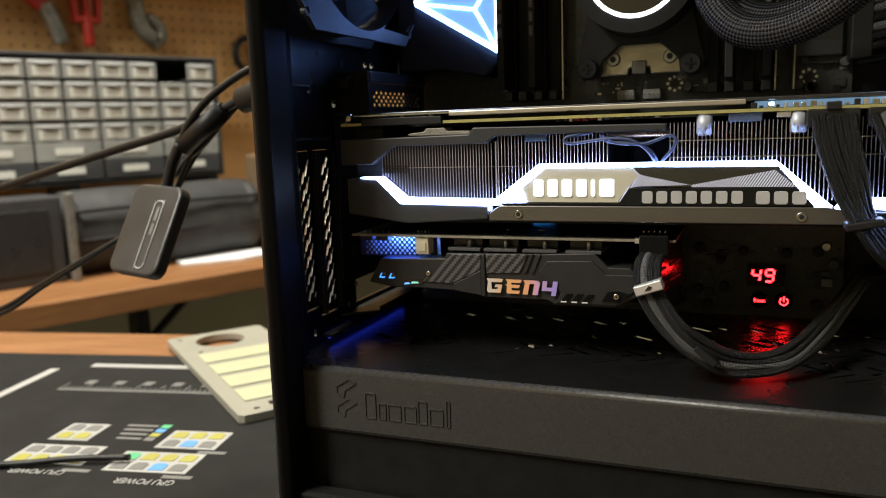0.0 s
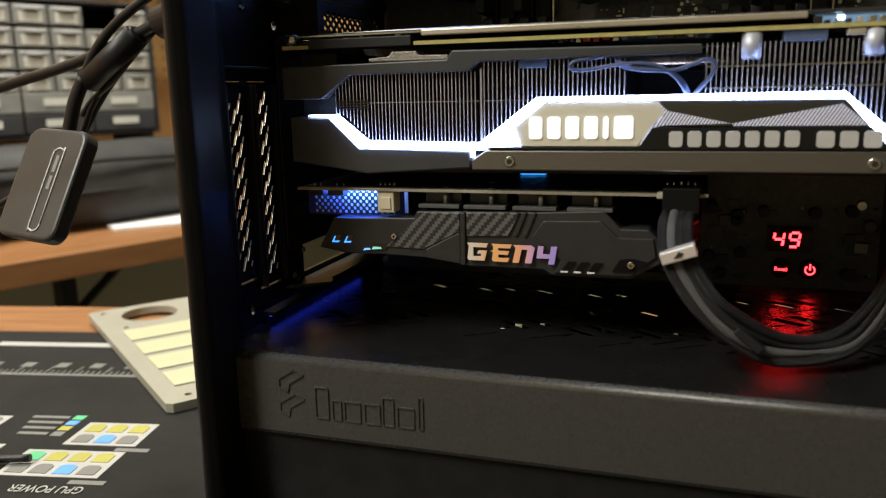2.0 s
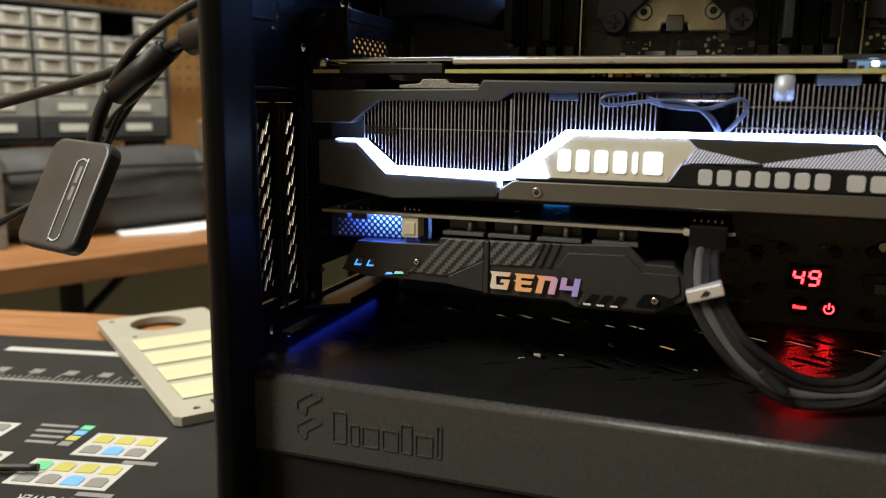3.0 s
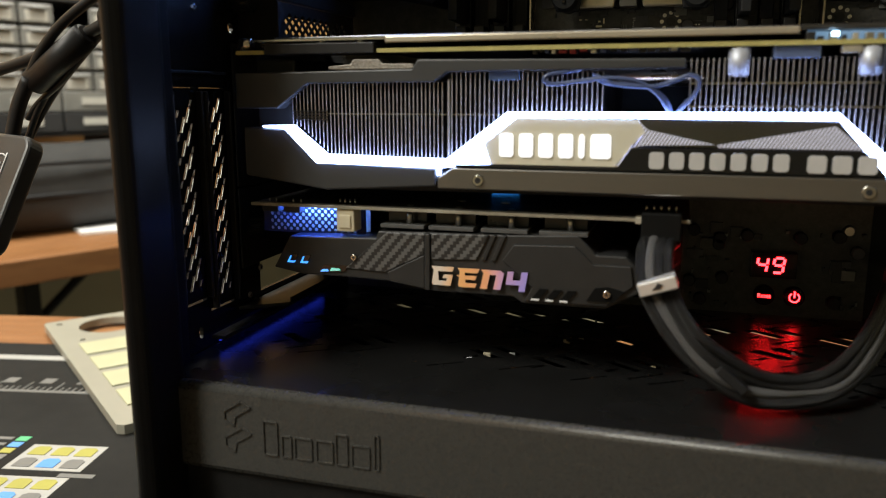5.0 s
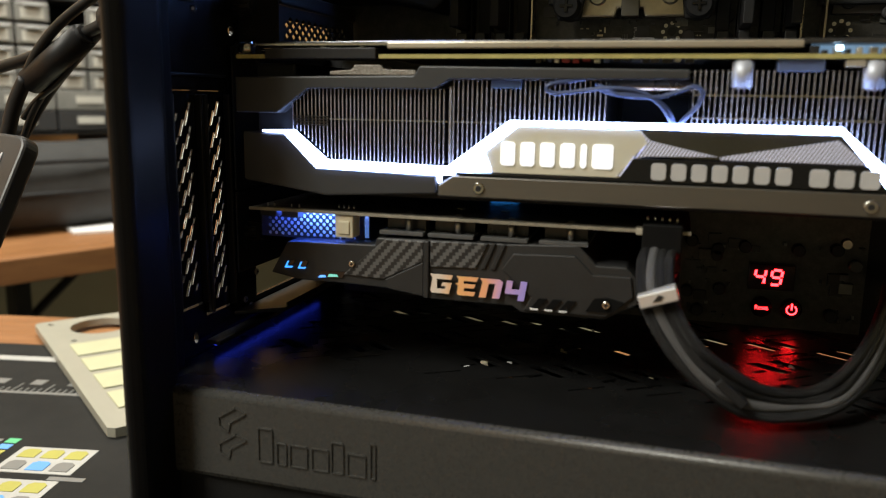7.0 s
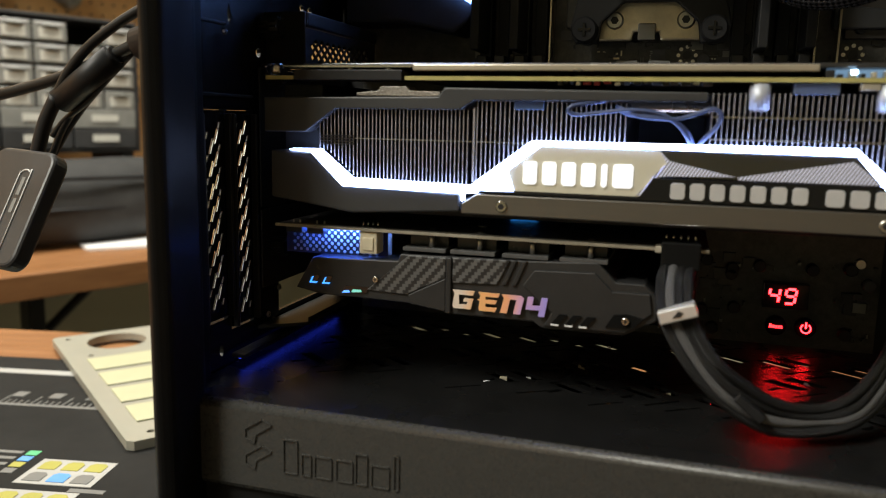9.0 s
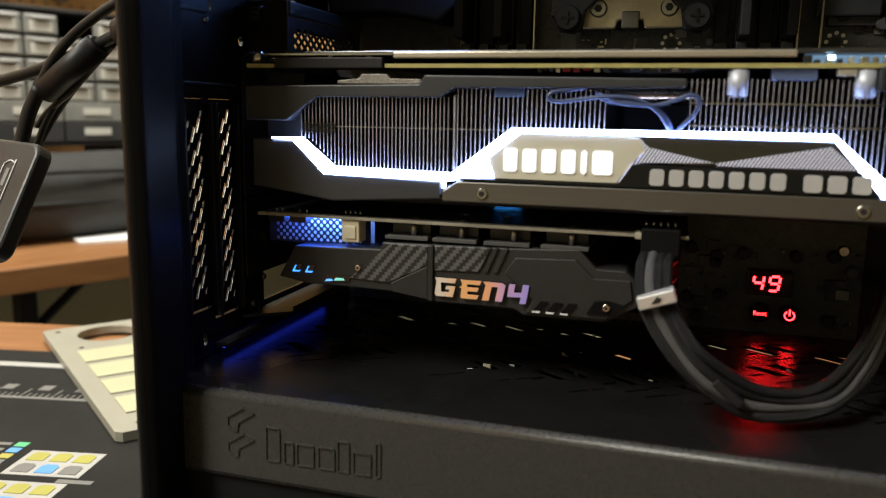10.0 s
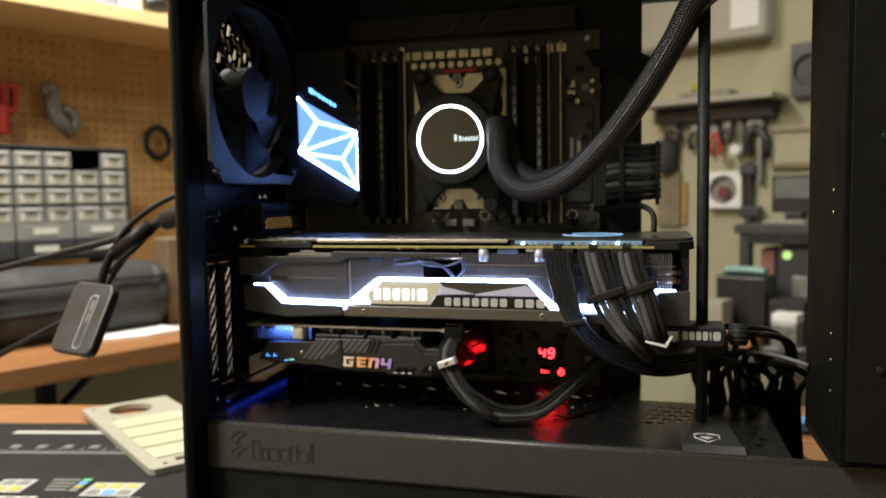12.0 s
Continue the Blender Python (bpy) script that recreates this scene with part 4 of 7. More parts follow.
for x in (0.1085, 0.1125):
    prism(b := BM(), [(x, 0.1535), (x + 0.0018, 0.1535), (x + 0.0060, 0.1638), (x + 0.0042, 0.1638)], 0.0066, 0.010, "y", 0.0003)
    part("raised_rib", b, CARDBLACK, ssd)
prism(b := BM(), [(0.1170, 0.1540), (0.1215, 0.1605), (0.1450, 0.1612), (0.1520, 0.1545), (0.1660, 0.1545), (0.1672, 0.1470), (0.1575, 0.1385), (0.1260, 0.1385), (0.1290, 0.1440)], 0.0064, 0.010, "y", 0.0004)
part("raised_plate", b, CARDBLACK, ssd)
for i, x in enumerate((0.1290, 0.1345, 0.1400)):
    prism(b := BM(), [(x, 0.1398), (x + 0.0030, 0.1398), (x + 0.0062, 0.1438), (x + 0.0030, 0.1438)], 0.0055, 0.0072, "y")
    v = part("vent_slot", b, FRONTBLACK, ssd, "dark slanted vent")
    # white strip painted in for light passing through the vent
    box(b := BM(), x, x + 0.0030, 0.0050, 0.0070, 0.1393, 0.1399)
    part("slot_light", b, PAPER, v)
prism(b := BM(), [(0.1500, 0.1405), (0.1600, 0.1405), (0.1640, 0.1448), (0.1580, 0.1462), (0.1530, 0.1455)], 0.0056, 0.0072, "y")
part("recess", b, FRONTBLACK, ssd)
screw((0.1575, 0.0056, 0.1435), 0.0017, "y", ssd, STEEL)
screw((0.0545, 0.0066, 0.1515), 0.0015, "y", ssd, STEEL)
for x in (0.0240, 0.0300):
    prism(b := BM(), [(x, 0.1480), (x + 0.0030, 0.1480), (x + 0.0046, 0.1512), (x + 0.0016, 0.1512)], 0.0070, 0.0078, "y")
    v = part("lit_slot", b, PIANO, ssd, "slanted slot edged in cyan light")
    for q in ([(x, 0.1478), (x + 0.0030, 0.1478), (x + 0.0034, 0.1485), (x + 0.0003, 0.1484)], [(x, 0.1480), (x + 0.0006, 0.1480), (x + 0.0018, 0.1506), (x + 0.0013, 0.1506)]):
        prism(b := BM(), q, 0.0064, 0.0074, "y")
        part("lit_edge", b, LED_CYAN, v)
prism(b := BM(), [(0.0385, 0.1446), (0.0500, 0.1452), (0.0515, 0.1478), (0.0405, 0.1476)], 0.0069, 0.0078, "y")
v = part("lit_slot", b, PIANO, ssd, "dark slot edged in blue and green light")
prism(b := BM(), [(0.0392, 0.1446), (0.0428, 0.1450), (0.0422, 0.1458), (0.0400, 0.1456)], 0.0063, 0.0072, "y")
part("lit_edge", b, LED_CYAN, v)
prism(b := BM(), [(0.0435, 0.1452), (0.0482, 0.1456), (0.0476, 0.1464), (0.0442, 0.1464)], 0.0063, 0.0072, "y")
part("lit_edge", b, LED_GREEN, v)
GLYPHS = {
    "G": [(0.0, 1.0), (1.0, 1.0), (0.94, 0.76), (0.30, 0.76), (0.35, 0.24), (0.70, 0.24), (0.72, 0.40), (0.52, 0.40), (0.57, 0.58), (0.98, 0.58), (0.90, 0.0), (0.14, 0.0), (0.06, 0.12), (0.10, 0.80)],
    "E": [(0.0, 1.0), (1.0, 1.0), (0.93, 0.78), (0.34, 0.78), (0.36, 0.62), (0.90, 0.62), (0.84, 0.41), (0.38, 0.41), (0.40, 0.22), (0.93, 0.22), (0.86, 0.0), (0.14, 0.0), (0.08, 0.10), (0.10, 0.52), (-0.03, 0.60), (0.09, 0.62), (0.10, 0.84)],
    "N": [(0.0, 1.0), (0.84, 1.0), (1.0, 0.86), (0.91, 0.0), (0.60, 0.0), (0.68, 0.76), (0.40, 0.76), (0.32, 0.0), (0.02, 0.0), (0.12, 0.82)],
    "4": [(0.04, 1.0), (0.32, 1.0), (0.30, 0.56), (0.66, 0.56), (0.69, 1.0), (0.99, 1.0), (0.92, 0.0), (0.62, 0.0), (0.65, 0.32), (0.0, 0.32)],
}
for ch, x0, w in (("G", 0.0882, 0.0092), ("E", 0.0990, 0.0088), ("N", 0.1085, 0.0092), ("4", 0.1188, 0.0084)):
    drop = (x0 - 0.0882) * 0.012
    prism(b := BM(), [(x0 + w * p + 0.0006 * (q - 0.5), 0.1426 - drop + 0.0076 * q) for p, q in GLYPHS[ch]], 0.0057, 0.0062, "y")
    o = part("caption_letter", b, GOLDFILM, ssd, "iridescent orange to violet letter of the caption GEN4")
for x in (0.066, 0.0865, 0.1080, 0.1310):
    box(b := BM(), x, x + 0.0185, 0.0078, 0.060, 0.1645, 0.1661, 0.0002)
    p = part("memory_pad", b, PAD, ssd, "grey heat pad strip")
    box(b := BM(), x + 0.001, x + 0.0175, 0.0150, 0.058, 0.1661, 0.1708)
    part("memory_chip", b, CHIP, p)
    rod(b := BM(), (x + 0.0115, 0.011, 0.1661), (x + 0.0115, 0.011, 0.1718), 0.0012, 12)
    part("post", b, STEEL, p)
    rod(b := BM(), (x + 0.0115, 0.012, 0.1729), (x + 0.0115, 0.012, 0.1736), 0.0018, 14, 0.0012)
    part("post_head", b, SOLDER, p)
box(b := BM(), 0.0468, 0.0548, 0.0070, 0.015, 0.1620, 0.1715, 0.0006)
box(b, 0.0482, 0.0534, 0.0064, 0.008, 0.1635, 0.1690, 0.0004)
part("connector", b, IVORY, ssd, "ivory nylon connector")
for i in range(4):
    rod(b := BM(), (0.0475 + 0.0022 * i, 0.010, 0.1729), (0.0475 + 0.0022 * i, 0.010, 0.1752), 0.0004, 6)
    part("pin", b, SOLDER, ssd)
for x in (0.0155, 0.0185, 0.0265, 0.0300):
    rod(b := BM(), (x, 0.009, 0.1729), (x, 0.009, 0.1746), 0.0004, 6)
    part("pin", b, SOLDER, ssd)
for x in (0.0125, 0.0225):
    box(b := BM(), x, x + 0.0075, 0.0075, 0.013, 0.1690, 0.1716, 0.0003)
    part("socket", b, CHIP, ssd)
# glossy end cap with its slanted rib
prism(b := BM(), [(0.1692, 0.016), (0.1722, 0.016), (0.1842, 0.074), (0.1800, 0.100), (0.1692, 0.100)], 0.1395, 0.1650, "z", 0.0004)
part("end_cap", b, PIANO, ssd, "gloss black end of the card")
for z0, z1 in ((0.1440, 0.1452), (0.1520, 0.1534)):
    b = BM()
    for k in (0, 1):
        y = 0.024 + 0.025 * k
        x = 0.1722 + (y - 0.016) * 0.207
        prism(b, [(x - 0.0004, y), (x + 0.0006, y), (x + 0.0043, y + 0.018), (x + 0.0033, y + 0.018)], z0, z1, "z")
    part("end_rib", b, CARDBLACK, ssd)
# perforated bracket lit from inside
hole = []
for i in range(14):
    for k in range(7):
        hole.append(ring_pts(0.012 + i * 0.0030 + 0.0015 * (k % 2), 0.1605 + k * 0.0016, 0.00086, 8))
plate(b := BM(), [(0.008, 0.1590), (0.056, 0.1590), (0.056, 0.1712), (0.008, 0.1712)], hole, 0.0165, 0.0170, "y")
part("perforated_screen", b, DARKPLASTIC, ssd, "perforated metal screen in blue light")
box(b := BM(), -0.0135, -0.0125, 0.031, 0.122, 0.1375, 0.175, 0.0003)
part("slot_bracket", b, BLACK, ssd, "black slot bracket")
box(b := BM(), 0.008, 0.056, 0.0215, 0.0220, 0.1590, 0.1712)
part("screen_backing", b, PAPER, ssd, "white backing behind the screen")
box(b := BM(), 0.026, 0.050, 0.0180, 0.0188, 0.1704, 0.1712)
part("blue_led", b, glow("ice_blue_led", (0.16, 0.36, 1.0), 95.0), ssd, "ice-blue light bar behind the screen")
box(b := BM(), 0.018, 0.046, 0.0135, 0.0150, 0.1706, 0.1714)
part("blue_led", b, LED_DEEP, ssd, "deep blue light bar")
box(b := BM(), 0.100, 0.112, 0.060, 0.064, 0.1738, 0.1746)
part("blue_led", b, LED_CYAN, ssd, "blue board light")
# hidden bar added to throw a blue streak on the cover
box(b := BM(), -0.0100, -0.0088, 0.004, 0.108, 0.1108, 0.1114)
part("blue_led", b, LED_DIMBLUE, ssd, "hidden blue light bar added for the streak on the cover")
# hood added only to keep the bar out of view
box(b := BM(), -0.0125, -0.0056, 0.002, 0.110, 0.1116, 0.1136, 0.0004)
part("light_hood", b, BLACK, ssd, "black hood added to hide the blue light bar")
prism(b := BM(), [(-0.0155, 0.030), (0.0040, 0.044), (0.0040, 0.124), (-0.0155, 0.126)], 0.1172, 0.1190, "z", 0.0004)
shelf = part("bracket_shelf", b, BLACK, ssd, "black bracket shelf below the slot opening")
box(b := BM(), 0.0034, 0.0040, 0.046, 0.124, 0.1190, 0.1212)
part("shelf_lip", b, BLACK, shelf)
for x in (0.094, 0.113):
    rod(b := BM(), (x, 0.030, 0.1733), (x, 0.030, 0.1737), 0.002, 14)
    part("solder_pad", b, SOLDER, ssd)
box(b := BM(), 0.1668, 0.1725, 0.0030, 0.010, 0.1712, 0.1737, 0.0003)
part("socket_tab", b, PCB_PALE, ssd, "tan end tab of the power socket")
box(b := BM(), 0.1690, 0.1830, 0.0020, 0.012, 0.1655, 0.1755, 0.0006)
part("power_socket", b, FRONTBLACK, ssd, "black power socket")
for i in range(5):
    rod(b := BM(), (0.1705 + 0.0026 * i, 0.008, 0.1755), (0.1705 + 0.0026 * i, 0.008, 0.1775), 0.0004, 6)
    part("pin", b, SOLDER, ssd)

# ---- motherboard ----
MBY = 0.132
mb = thing("motherboard", "black motherboard screwed to the case tray", "motherboard")
box(b := BM(), -0.004, 0.272, MBY, MBY + 0.0016, 0.102, 0.407, 0.0002)
part("board", b, PCB, mb)
for p in ((0.262, 0.152), (0.262, 0.262), (0.262, 0.400), (0.10, 0.400), (0.006, 0.152)):
    rod(b := BM(), (p[0], MBY, p[1]), (p[0], MBY - 0.0022, p[1]), 0.0030, 18, 0.0026, 0.0004)
    s = part("mounting_screw", b, STEEL, mb)
for p in ((0.173, 0.2530), (0.249, 0.2530)):
    for i in range(8):
        a = i * math.pi / 4
        rod(b := BM(), (p[0] + 0.0042 * math.cos(a), MBY, p[1] + 0.0042 * math.sin(a)), (p[0] + 0.0042 * math.cos(a), MBY - 0.0004, p[1] + 0.0042 * math.sin(a)), 0.0010, 8)
        part("ground_pad", b, SOLDER, mb)
    rod(b := BM(), (p[0], MBY, p[1]), (p[0], MBY - 0.0006, p[1]), 0.0022, 14)
    part("ground_hole", b, CHIP, mb)
# read-out and buttons
SEG = {"4": "bcfg", "9": "abcdfg"}


def digit(ch, x, z, w, h, y):
    t = 0.0012
    lean = lambda zz: (zz - z) * 0.12
    bars = {"a": ((0.12, 0.88), (1, 1)), "g": ((0.12, 0.88), (0.5, 0.5)), "d": ((0.12, 0.88), (0, 0)), "b": ((1, 1), (0.56, 0.94)), "c": ((1, 1), (0.06, 0.44)), "f": ((0, 0), (0.56, 0.94)), "e": ((0, 0), (0.06, 0.44))}
    for s in SEG[ch]:
        (u0, u1), (v0, v1) = bars[s]
        x0, x1, z0, z1 = x + u0 * w, x + u1 * w, z + v0 * h, z + v1 * h
        if u0 == u1:
            pts = [(x0 - t / 2, z0), (x0 + t / 2, z0), (x0 + t / 2, z1), (x0 - t / 2, z1)]
        else:
            pts = [(x0, z0 - t / 2), (x1, z0 - t / 2), (x1, z0 + t / 2), (x0, z0 + t / 2)]
        prism(b := BM(), [(p + lean(q), q) for p, q in pts], y - 0.0004, y, "y")
        part("segment", b, LED_RED, readout)


box(b := BM(), 0.218, 0.2395, MBY - 0.0060, MBY, 0.1275, 0.1405, 0.0004)
readout = part("read_out", b, PIANO, mb, "red lit two-digit read-out showing 49")
digit("4", 0.2206, 0.1304, 0.0046, 0.0074, MBY - 0.0061)
digit("9", 0.2282, 0.1304, 0.0046, 0.0074, MBY - 0.0061)
for x in (0.2255, 0.2395):
    rod(b := BM(), (x, MBY, 0.1180), (x, MBY - 0.0050, 0.1180), 0.0050, 28, bevel=0.0006)
    k = part("push_button", b, PIANO, mb, "round black push button with red mark")
    if x < 0.23:
        lettering("button_caption", "Reset", 0.003, 0.0001, pose(x - 0.0031, MBY - 0.0052, 0.1170, 90, 0, 0), LED_RED, k, 0, 0.0062, 0.0021)
    else:
        b = BM()
        pts = [(x + 0.0023 * math.sin(0.6 + 5.08 * j / 12), MBY - 0.0053, 0.1180 + 0.0023 * math.cos(0.6 + 5.08 * j / 12)) for j in range(13)]
        tube(b, pts, 0.0004, 6, 2)
        box(b, x - 0.0004, x + 0.0004, MBY - 0.0056, MBY - 0.0050, 0.1180, 0.1212)
        part("power_mark", b, LED_RED, k)
box(b := BM(), 0.120, 0.1790, 0.116, MBY, 0.1150, 0.1500, 0.0015)
part("chipset_cover", b, PIANO, mb, "gloss black chipset cover")
rq = random.Random(11)


def scatter(n, x0, x1, z0, z1, deep=0.002):
    for _ in range(n):
        x, z = rq.uniform(x0, x1), rq.uniform(z0, z1)
        if 0.210 < x < 0.2475 and 0.108 < z < 0.1435:
            continue
        w, h = rq.choice(((0.002, 0.001), (0.001, 0.002), (0.004, 0.003), (0.0015, 0.0015), (0.006, 0.005)))
        d = deep * rq.uniform(0.3, 1)
        if rq.random() < 0.15:
            rod(b := BM(), (x, MBY, z), (x, MBY - 0.006, z), 0.0030, 14, bevel=0.0004)
            part("capacitor", b, rq.choice((DARKPLASTIC, DARKPLASTIC, PAD)), mb)
        else:
            box(b := BM(), x, x + w, MBY - d, MBY, z, z + h, 0.0001)
            part("board_component", b, rq.choice((CHIP, CHIP, PAD, PAD, PCB, TOOLGREY)), mb)


scatter(120, 0.172, 0.268, 0.108, 0.150, 0.004)
scatter(90, 0.060, 0.268, 0.243, 0.268)
scatter(60, 0.245, 0.268, 0.265, 0.390)
for i in range(7):
    box(b := BM(), 0.144 + 0.0012 * i, 0.1446 + 0.0012 * i, MBY - 0.0004, MBY, 0.2470, 0.2520)
    part("board_mark", b, GREYINK, mb)
for x, z, w, h in ((0.1365, 0.2535, 0.0022, 0.0008), (0.1365, 0.2510, 0.0030, 0.0010), (0.1400, 0.2528, 0.0008, 0.0026), (0.1345, 0.2488, 0.0010, 0.0010), (0.1415, 0.2490, 0.0012, 0.0010), (0.1250, 0.2480, 0.0026, 0.0014), (0.1310, 0.2546, 0.0014, 0.0006), (0.1280, 0.2546, 0.0014, 0.0006)):
    box(b := BM(), x, x + w, MBY - 0.0009, MBY, z, z + h, 0.0001)
    part("board_component", b, BRASSY, mb)
for k in range(5):
    box(b := BM(), 0.1546 + (k % 2) * 0.0004, 0.1560, MBY - 0.0004, MBY, 0.2508 + 0.0010 * k, 0.2513 + 0.0010 * k)
    part("board_mark", b, GREY_INK, mb)
outline(b := BM(), [(0.1812, 0.2465), (0.1812, 0.2530), (0.1878, 0.2530), (0.1878, 0.2465)], 0.0002, MBY - 0.0004, MBY)
part("board_mark", b, GREYINK, mb)
for k in range(4):
    for x, z in ((0.1826 + 0.0013 * k, 0.2512), (0.1905 + 0.0014 * (k % 2), 0.2475 + 0.0016 * k)):
        rod(b := BM(), (x, MBY, z), (x, MBY - 0.0006, z), 0.0004, 8)
        part("solder_point", b, SOLDER, mb)
b = BM()
box(b, 0.256, 0.262, MBY - 0.003, MBY, 0.126, 0.134, 0.0003)
part("controller_chip", b, CHIP, mb)
for x in (0.1385, 0.1545):
    box(b := BM(), x, x + 0.0105, MBY - 0.0065, MBY, 0.2440, 0.2500, 0.0005)
    h = part("fan_header", b, material("frosted_header", (0.34, 0.34, 0.33), 0.45, 0.0, 0.08, 90), mb, "pale plastic pin header")
    for k in range(4):
        box(b := BM(), x + 0.0012 + 0.0024 * k, x + 0.0018 + 0.0024 * k, MBY - 0.0095, MBY - 0.006, 0.2466, 0.2472)
        part("pin", b, STEEL, h)
prism(b := BM(), [(0.2380, 0.2640), (0.2660, 0.2640), (0.2660, 0.2720), (0.2380, 0.2760)], MBY - 0.0080, MBY - 0.001, "y", 0.0010)
part("storage_heat_plate", b, CARDGREY, mb, "grey storage heat plate")
# finned rails along top, row of chokes and capacitors
for i in range(17):
    x = 0.068 + i * 0.0105
    if i in (11,):
        continue
    box(b := BM(), x, x + 0.0092, MBY - 0.006, MBY, 0.3895, 0.3970, 0.0008)
    part("choke", b, BRASSY, mb, "pale metal choke")
for i in range(14):
    x = 0.113 + i * 0.0083
    rod(b := BM(), (x, MBY, 0.3838), (x, MBY - 0.0085, 0.3838), 0.0033, 18, bevel=0.0005)
    part("capacitor", b, BRASSY, mb, "pale metal can capacitor")
box(b := BM(), 0.058, 0.255, MBY - 0.022, MBY - 0.001, 0.4060, 0.4260, 0.002)
part("heat_sink", b, BLACK, mb)
for x in (0.150, 0.175):
    tube(b := BM(), [(x, MBY - 0.0225, 0.410), (x + 0.012, MBY - 0.0225, 0.423)], 0.0005, 6, 2)
    part("heat_sink_line", b, PLATE, mb)
# memory slots either side of the socket
SLOT_X = [0.0670, 0.0765, 0.0870, 0.0965, 0.1930, 0.2025, 0.2130, 0.2225]
for x in SLOT_X:
    box(b := BM(), x, x + 0.0062, MBY - 0.009, MBY, 0.249, 0.392, 0.0005)
    s = part("memory_slot", b, DARKPLASTIC, mb, "black memory slot")
    for z in (0.2460, 0.392):
        box(b := BM(), x + 0.0004, x + 0.0058, MBY - 0.018, MBY - 0.001, z, z + 0.006, 0.0006)
        part("latch", b, CHIP, s)
for x in (0.1040, 0.2300, 0.2400):
    box(b := BM(), x, x + 0.0011, MBY - 0.011, MBY, 0.246, 0.398, 0.0002)
    part("guard_rail", b, BRASSY, mb)
# memory modules in four of the slots
for n, i in enumerate((0, 2, 5, 7)):
    x = SLOT_X[i]
    mod = thing("memory_module", "dark memory module with pale printed dashes", "memory module", group="memory modules")
    box(b := BM(), x + 0.0008, x + 0.0054, 0.0985, MBY - 0.008, 0.2535, 0.3865, 0.0006)
    part("heat_spreader", b, DARKPLASTIC, mod)
    for k in range(9):
        z = 0.285 + k * 0.0085
        box(b := BM(), x + 0.0020, x + 0.0042, 0.0982, 0.0986, z, z + 0.0060)
        part("printed_dash", b, GREYINK, mod)
# socket frame
prism(b := BM(), [(0.112, 0.266), (0.196, 0.266), (0.196, 0.384), (0.112, 0.384)], MBY - 0.008, MBY - 0.001, "y", 0.001)
part("socket_base", b, PCB, mb)
for z0, z1, s in ((0.2590, 0.2860, 1), (0.3515, 0.3752, -1)):
    zz = (z0, z1) if s > 0 else (z1, z0)
    d = zz[1] - zz[0]
    prism(b := BM(), [(0.1190, zz[0] + 0.06 * d), (0.1210, zz[0]), (0.1460, zz[0]), (0.1470, zz[0] + 0.15 * d), (0.1590, zz[0] + 0.15 * d), (0.1600, zz[0]), (0.1880, zz[0]), (0.1900, zz[0] + 0.06 * d), (0.1900, zz[0] + 0.22 * d), (0.1720, zz[0] + 0.95 * d), (0.1360, zz[0] + 0.95 * d), (0.1190, zz[0] + 0.22 * d)], MBY - 0.014, MBY - 0.009, "y", 0.0010)
    f = part("socket_clamp", b, BRASSY, mb, "bright nickel socket clamp")
    for x in (0.1375, 0.1715) if s > 0 else (0.1540,):
        rod(b := BM(), (x, MBY - 0.014, zz[0] + 0.36 * d), (x, MBY - 0.0165, zz[0] + 0.36 * d), 0.0044, 24, 0.0040, 0.0004)
        k = part("clamp_screw", b, STEEL, f)
        rod(b := BM(), (x, MBY - 0.0163, zz[0] + 0.36 * d), (x, MBY - 0.0168, zz[0] + 0.36 * d), 0.0020, 6)
        part("recess", b, CHIP, k)
    box(b := BM(), 0.1490, 0.1575, MBY - 0.0170, MBY - 0.010, min(zz[0], zz[0] + 0.3 * d) + (0.0 if s > 0 else -0.0), max(zz[0], zz[0] + 0.3 * d), 0.0006)
    part("latch_tab", b, PLATE, f)
for x0, x1 in ((0.1130, 0.1200), (0.1890, 0.1955)):
    box(b := BM(), x0, x1, MBY - 0.012, MBY - 0.008, 0.330, 0.378, 0.001)
    part("socket_clamp_arm", b, BRASSY, mb, "bright nickel socket arm")
box(b := BM(), 0.140, 0.170, MBY - 0.0125, MBY - 0.0085, 0.3758, 0.3792, 0.0004)
part("red_strip", b, RED, mb, "dark red plastic strip")
# storage stick with plain label
box(b := BM(), 0.2440, 0.2660, MBY - 0.004, MBY - 0.001, 0.260, 0.345, 0.0004)
stick = part("storage_stick", b, material("brown_grey_label", (0.055, 0.050, 0.046), 0.4, 0.2, 0.1, 60), mb, "dark storage stick with pale printed bars")
for x0, z0, z1 in ((0.2475, 0.300, 0.318), (0.2475, 0.286, 0.297), (0.2535, 0.290, 0.316)):
    box(b := BM(), x0, x0 + 0.0028, MBY - 0.0044, MBY - 0.0038, z0, z1)
    part("printed_bar", b, GREY_INK, stick)
for z in (0.352, 0.360):
    box(b := BM(), 0.2455, 0.2520, MBY - 0.003, MBY, z, z + 0.006, 0.0005)
    part("chip_cap", b, BRASSY, mb)
rod(b := BM(), (0.2540, MBY, 0.3480), (0.2540, MBY - 0.006, 0.3480), 0.0030, 20, 0.0026, 0.0005)
part("mounting_screw", b, BRASSY, mb)
for z in (0.3560, 0.3640):
    rod(b := BM(), (0.266, MBY, z), (0.266, MBY - 0.005, z), 0.0024, 14, bevel=0.0004)
    part("capacitor", b, BRASSY, mb)
# connector cover with its lit emblem
prism(b := BM(), [(-0.002, 0.268), (0.030, 0.268), (0.058, 0.262), (0.070, 0.272), (0.070, 0.345), (0.056, 0.365), (0.056, 0.400), (-0.002, 0.400)], 0.1030, MBY, "y", 0.0015)
